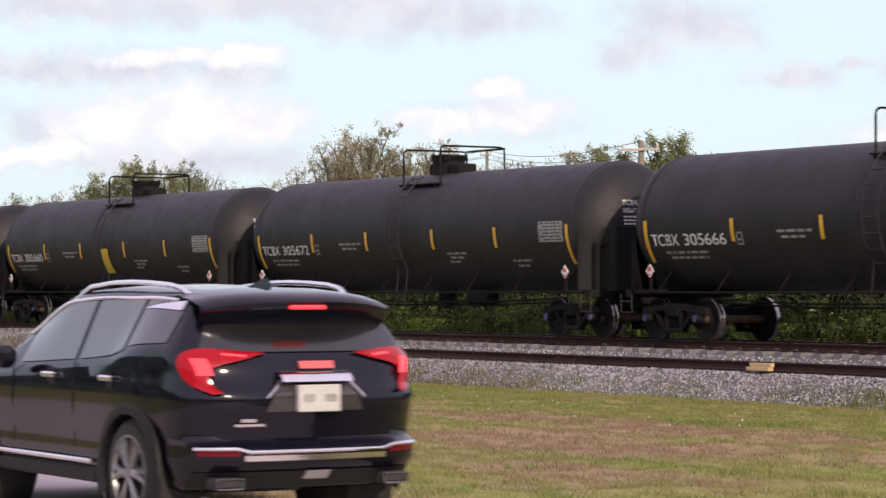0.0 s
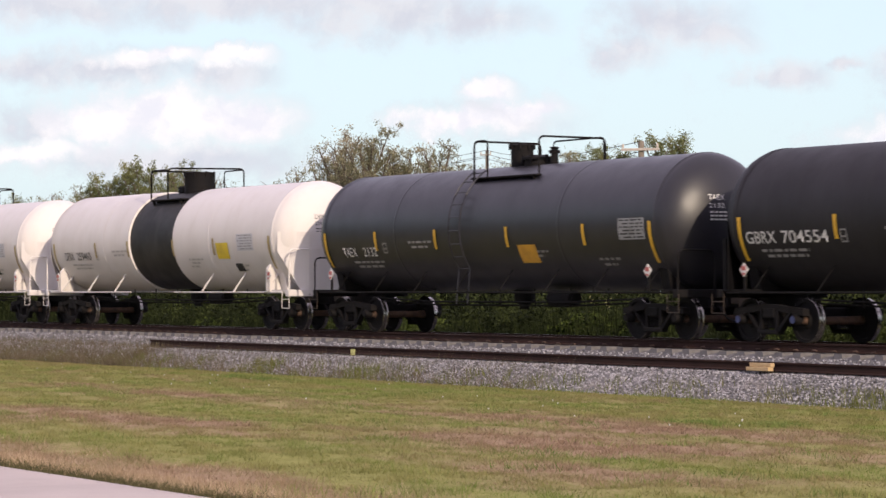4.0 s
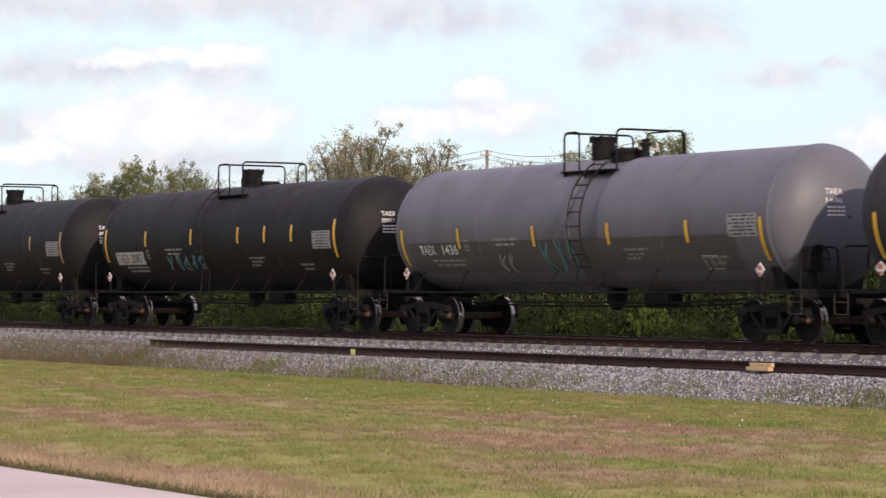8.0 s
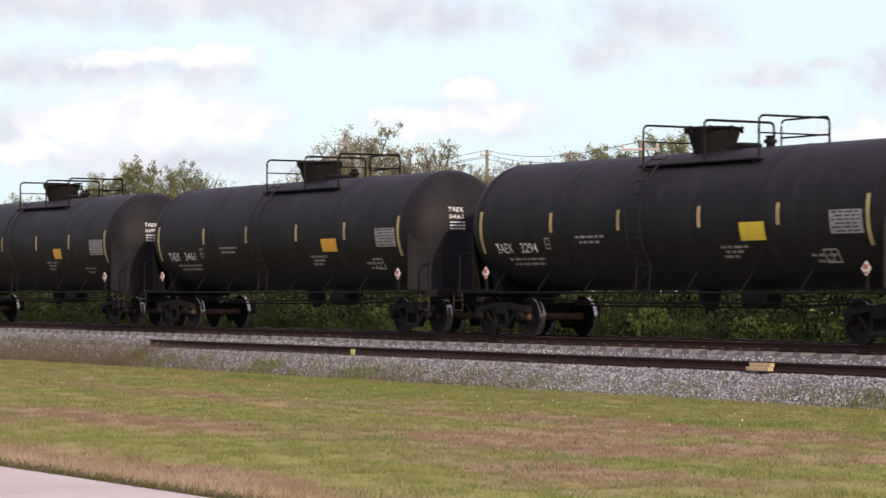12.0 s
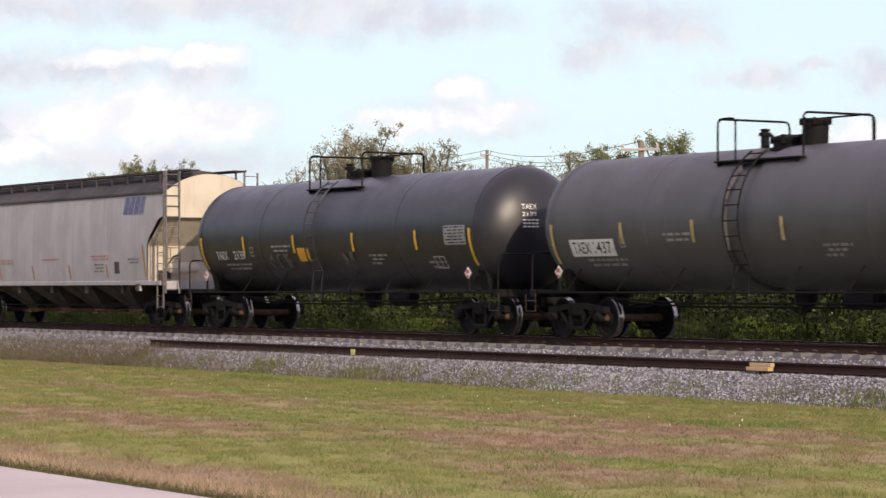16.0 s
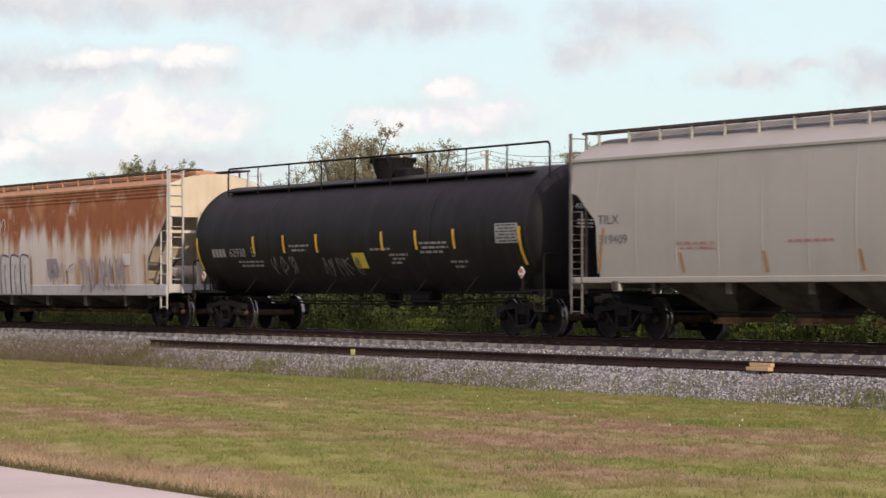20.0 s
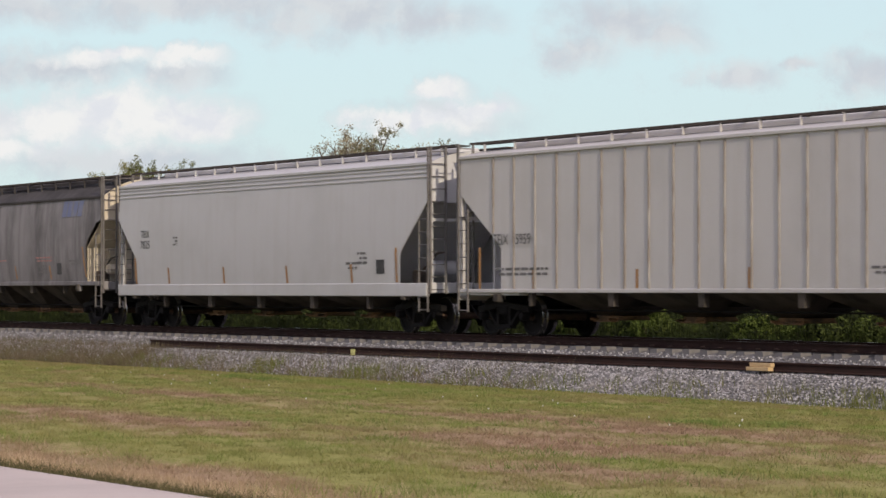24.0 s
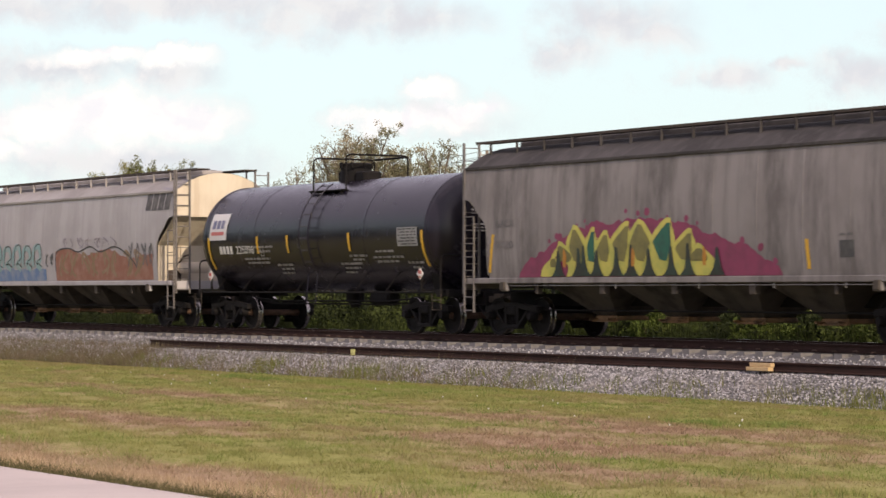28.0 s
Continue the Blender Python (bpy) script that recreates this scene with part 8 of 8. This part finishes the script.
def fringe_y(r, n):
    return -25.30 + r.normal(size=n) * 0.20 + np.where(r.uniform(0, 1, n) < 0.2, r.uniform(0, 1.3, n), 0)


# straw stands in clumps of uneven height
tuft = np.random.default_rng(62).uniform(-42, -8, 420)
v1, f1 = blades(26000, lambda r, n: np.where(r.uniform(0, 1, n) < 0.8, tuft[r.integers(0, 420, n)] + r.normal(size=n) * 0.11, r.uniform(-42, -8, n)), fringe_y, 0.105, 0.0032, 6, 0.55)
ob = new("dry_grass", fast_mesh(v1, f1, [DRY]))
tagged(ob, "dry straw-coloured tall grass along the road edge", "grass", kind="stuff")


# small white flowers in the grass
rg = np.random.default_rng(21)
n = 30
fy = rg.uniform(-14, -6.5, n)
fx = -(fy + 34.85) * rg.uniform(1.25, 2.4, n)
fz = np.interp(fy, [-23.5, -9.0, -3.2], [-0.05, -0.42, -0.56]) + lumps(fx, fy) + 0.09
c = np.stack([fx, fy, fz], 1)
octa = np.array([(1, 0, 0), (-1, 0, 0), (0, 1, 0), (0, -1, 0), (0, 0, 1), (0, 0, -1)], "f") * 0.016
fo = np.array([(0, 2, 4), (2, 1, 4), (1, 3, 4), (3, 0, 4), (2, 0, 5), (1, 2, 5), (3, 1, 5), (0, 3, 5)])
ob = new("flowers", fast_mesh((c[:, None] + octa[None]).reshape(-1, 3), (fo[None] + (np.arange(n) * 6)[:, None, None]).reshape(-1, 3), [LETTER]))
tagged(ob, "tiny white flowers scattered in the mown grass", "flowers", kind="stuff")

# tall weeds over the far end of the loose rail and along the foot of the bed
WEED = leaf_mat("brown_olive_weeds", (0.075, 0.062, 0.042), (0.165, 0.135, 0.095), (0.115, 0.105, 0.058))
WEED_G = leaf_mat("green_weeds", (0.07, 0.09, 0.025), (0.17, 0.18, 0.06), (0.12, 0.12, 0.04))
v1, f1 = blades(16000, lambda r, n: -100 + 31.5 * r.uniform(0, 1, n) ** 0.8, lambda r, n: r.uniform(-3.7, -1.75, n), 0.34, 0.007, 8, 0.45)
v1[:, 2] += np.interp(v1[:, 1], [-3.6, -3.2, -1.7], [0, 0.02, 0.50])
v2, f2 = blades(6500, lambda r, n: -69.5 + 22 * r.uniform(0, 1, n) ** 1.9, lambda r, n: -3.5 + 1.7 * r.uniform(0, 1, n) ** 1.2, 0.24, 0.007, 9, 0.5)
v2[:, 2] += np.interp(v2[:, 1], [-3.6, -3.2, -1.7], [0, 0.02, 0.50])
ob = new("weeds", fast_mesh(np.concatenate([v1, v2]), np.concatenate([f1, f2 + len(v1)]), [WEED]))
tagged(ob, "dry brown weeds over the ballast edge", "weeds", kind="stuff")
rg = np.random.default_rng(4)
cx = rg.uniform(-76, -34, 62)
v1, f1 = blades(3400, lambda r, n: cx[r.integers(0, 62, n)] + r.normal(size=n) * 0.22, lambda r, n: -3.25 + r.uniform(-0.2, 0.75, n), 0.24, 0.008, 10, 0.35)
v1[:, 2] += np.interp(v1[:, 1], [-3.3, -3.15, -2.4], [0, 0.0, 0.34])
ob = new("weeds", fast_mesh(v1, f1, [WEED_G]))
tagged(ob, "green weeds growing through the ballast foot", "weeds", kind="stuff")

# block and paint mark on the loose rail
WOOD = surface("pale_sawn_wood", (0.50, 0.36, 0.20), 0.7, col2=(0.40, 0.27, 0.14), scale=9, stretch=(1, 6, 6), bumpy=0.2)
PAINT_Y = plain("pale_yellow_paint_mark", (0.62, 0.60, 0.22), 0.6)
blk = thing("wood_block", "pale sawn wooden blocks beside the loose rail", "wood block", at=pose(-41.02, -1.88, 0.06))
part("upper_block", Shape().box(-0.34, 0.34, -0.06, 0.05, 0.02, 0.10, 0.01), WOOD, blk)
part("lower_block", Shape().box(-0.38, 0.33, -0.12, 0.03, -0.06, 0.018, 0.01), WOOD, blk)
part("paint_mark", Shape().box(-57.85, -57.62, -1.80, -1.792, -0.04, 0.12), PAINT_Y, loose, "pale yellow paint mark")

# poles and wires beyond the trees
POLE_WOOD = surface("weathered_pole_wood", (0.20, 0.17, 0.14), 0.9, col2=(0.14, 0.12, 0.10), scale=5, stretch=(4, 4, 0.4), bumpy=0.3)
ARM_WOOD = surface("pale_crossarm_wood", (0.45, 0.40, 0.35), 0.8, col2=(0.36, 0.31, 0.27), scale=5, bumpy=0.2)
POLE_TOPS = []
for px, top, y, arm, deg in ((1135, 250, 22.0, 1.45, 40), (862, 266, 60.0, 0.9, 20), (430, 330, 130.0, 0.9, 20)):
    x, hgt = place_px(px, top, y)
    pole = thing("utility_pole", "weathered wooden utility pole with a crossarm", "utility pole", "poles of the power line", at=pose(x, y, ground_z(y), 0, 0, deg))
    part("post", Shape().tube([(0, 0, -0.1), (0, 0, hgt)], [0.15, 0.11], 10), POLE_WOOD, pole)
    part("crossarm", Shape().box(-arm / 2, arm / 2, -0.20, -0.11, hgt - 0.36, hgt - 0.27, 0.01), ARM_WOOD, pole)
    for q in (-0.45, 0.45):
        part("insulator", Shape().lathe([(hgt - 0.26, 0.03), (hgt - 0.18, 0.05), (hgt - 0.10, 0.03), (hgt - 0.10, 0)], "z", (q * arm, -0.155, 0), 10), ARM_WOOD, pole)
    POLE_TOPS.append((x, y, ground_z(y) + hgt))
for (a, b) in zip(POLE_TOPS, POLE_TOPS[1:]):
    for dz, dx in ((0.0, 0.0), (-0.35, 0.4), (-0.5, -0.4)):
        pts = [(a[0] + (b[0] - a[0]) * t + dx, a[1] + (b[1] - a[1]) * t, a[2] + (b[2] - a[2]) * t + dz - 0.5 * 4 * t * (1 - t)) for t in [i / 12 for i in range(13)]]
        solo("power_line", Shape().tube(pts, 0.015, 5), GRIME, "thin dark overhead wire between poles", "wire", "wires of the power line")

# ---- clouds ----
D_SKY = 3000.0
M_PX = D_SKY / 4590.0


def cloud_mat():
    m = bpy.data.materials.new("cloud_vapour")
    m.use_nodes = True
    nt = m.node_tree
    nt.nodes.remove(nt.nodes["Principled BSDF"])
    co = nt.nodes.new("ShaderNodeTexCoord")
    nz = nt.nodes.new("ShaderNodeTexNoise")
    nz.inputs["Scale"].default_value, nz.inputs["Detail"].default_value, nz.inputs["Roughness"].default_value = 0.014, 8, 0.62
    nt.links.new(co.outputs["Object"], nz.inputs[0])
    off = nt.nodes.new("ShaderNodeVectorMath")
    off.operation = "MULTIPLY_ADD"
    off.inputs[1].default_value, off.inputs[2].default_value = (90, 0, 60), (-45, 0, -30)
    nt.links.new(nz.outputs["Color"], off.inputs[0])
    pos = nt.nodes.new("ShaderNodeVectorMath")
    nt.links.new(co.outputs["Object"], pos.inputs[0])
    nt.links.new(off.outputs[0], pos.inputs[1])

    puff = nt.nodes.new("ShaderNodeTexNoise")
    puff.inputs["Scale"].default_value, puff.inputs["Detail"].default_value, puff.inputs["Roughness"].default_value = 0.028, 8, 0.6
    nt.links.new(co.outputs["Object"], puff.inputs[0])

    def broken(f):
        a = nt.nodes.new("ShaderNodeMath")
        a.operation = "MULTIPLY_ADD"
        a.inputs[1].default_value = 0.9
        nt.links.new(puff.outputs[0], a.inputs[0])
        nt.links.new(f, a.inputs[2])
        return a.outputs[0]

    def field(spots):
        last = None
        for px, py, rx, ry in spots:
            mp = nt.nodes.new("ShaderNodeMapping")
            mp.vector_type = "TEXTURE"
            mp.inputs["Location"].default_value = ((px - 784) * M_PX, 0, (441 - py) * M_PX)
            mp.inputs["Scale"].default_value = (rx * M_PX, 1e6, ry * M_PX)
            nt.links.new(pos.outputs[0], mp.inputs[0])
            g = nt.nodes.new("ShaderNodeTexGradient")
            g.gradient_type = "SPHERICAL"
            nt.links.new(mp.outputs[0], g.inputs[0])
            out = g.outputs["Fac"]
            if last is not None:
                mx = nt.nodes.new("ShaderNodeMath")
                mx.operation = "MAXIMUM"
                nt.links.new(last, mx.inputs[0])
                nt.links.new(out, mx.inputs[1])
                out = mx.outputs[0]
            last = out
        return last

    grey = ramp(nt, broken(field([(430, 0, 560, 62), (700, 20, 330, 85), (850, 30, 200, 60), (120, 10, 260, 60), (1130, 90, 120, 50), (1210, 40, 200, 75), (1290, 65, 110, 50), (1412, 132, 120, 45), (1515, 118, 60, 22), (1640, 130, 130, 60),
                                 (215, 118, 260, 60), (420, 128, 130, 50), (60, 130, 180, 50), (100, 228, 150, 70), (300, 285, 420, 60), (900, 205, 190, 60), (1900, 60, 300, 70)])), 0.42, 1.35)
    white = ramp(nt, broken(field([(330, 205, 300, 90), (200, 220, 170, 70), (450, 215, 160, 60), (290, 100, 170, 26), (440, 104, 95, 26), (890, 160, 90, 34), (830, 215, 190, 36), (960, 190, 110, 36), (70, 275, 200, 36), (1700, 250, 300, 80)])), 0.46, 1.20)
    # sunlit tops break up into lavender shade inside the heaps
    inner = nt.nodes.new("ShaderNodeTexNoise")
    inner.inputs["Scale"].default_value, inner.inputs["Detail"].default_value, inner.inputs["Roughness"].default_value = 0.016, 6, 0.55
    nt.links.new(pos.outputs[0], inner.inputs[0])
    lit = mix(nt, ramp(nt, inner.outputs[0], 0.46, 0.66), (0.77, 0.765, 0.76), (0.66, 0.675, 0.72))
    shade = mix(nt, ramp(nt, inner.outputs[0], 0.40, 0.64), (0.515, 0.55, 0.60), (0.60, 0.625, 0.65))
    col = mix(nt, white, shade, lit)
    mask = nt.nodes.new("ShaderNodeMath")
    mask.operation = "MAXIMUM"
    nt.links.new(grey, mask.inputs[0])
    nt.links.new(white, mask.inputs[1])
    em = nt.nodes.new("ShaderNodeEmission")
    nt.links.new(col, em.inputs[0])
    em.inputs[1].default_value = 1.0
    tr = nt.nodes.new("ShaderNodeBsdfTransparent")
    ms = nt.nodes.new("ShaderNodeMixShader")
    nt.links.new(mask.outputs[0], ms.inputs[0])
    nt.links.new(tr.outputs[0], ms.inputs[1])
    nt.links.new(em.outputs[0], ms.inputs[2])
    nt.links.new(ms.outputs[0], nt.nodes["Material Output"].inputs[0])
    return m


CLOUD = cloud_mat()
sh = Shape()
sh.grid([[(-1400 + 280 * i, 0, -20 + 90 * k) for i in range(11)] for k in range(9)])
clouds = solo("cloud_backdrop", sh, CLOUD, "bright drifting clouds, white above grey-lavender", "clouds", kind="structure")
clouds.visible_shadow = False


def cloud_pose(shift):
    return pose(*EYE, 0, 0, TURN) @ pose(shift, D_SKY, math.tan(radians(TILT)) * D_SKY)


# ---- what moves ----
def motions():
    for car, w in WAGONS:
        walk(car, [(t, pose(w["u"] + rail_s(t), 0, Z_RAIL)) for t in (0.0, 7.0, 14.0, 21.0, 28.0)])
    for ws, x, car in WHEELSETS:
        u = next(w["u"] for c, w in WAGONS if c is car)
        rows = []
        for k in range(0, 28 * FPS + 1):
            t = k / FPS
            here = u + rail_s(t)
            if k in (0, 28 * FPS) or -135 < here < -15:
                turn = math.degrees((min(-15, max(-135, here)) + 135) / WHEEL_R)
                rows.append((t, pose(x, 0, WHEEL_R, 0, turn % 360, 0)))
        walk(ws, rows)
    walk(SUV, [(t, pose(SUV_AT[0] - 16.7 * t, SUV_AT[1], SUV_AT[2], 0, 0, 180)) for t in (0.0, 7.0, 14.0, 21.0, 28.0)])
    for wheel, wx, wy in SUV_WHEELS:
        rows = [(k / FPS, pose(wx, wy, 0.37, 0, math.degrees(16.7 * k / FPS / 0.373) % 360, 0)) for k in range(46)]
        walk(wheel, rows + [(28.0, rows[-1][1])])
    walk(clouds, [(0.0, cloud_pose(0.0)), (14.0, cloud_pose(-59 * M_PX)), (28.0, cloud_pose(-119 * M_PX))])



motions()
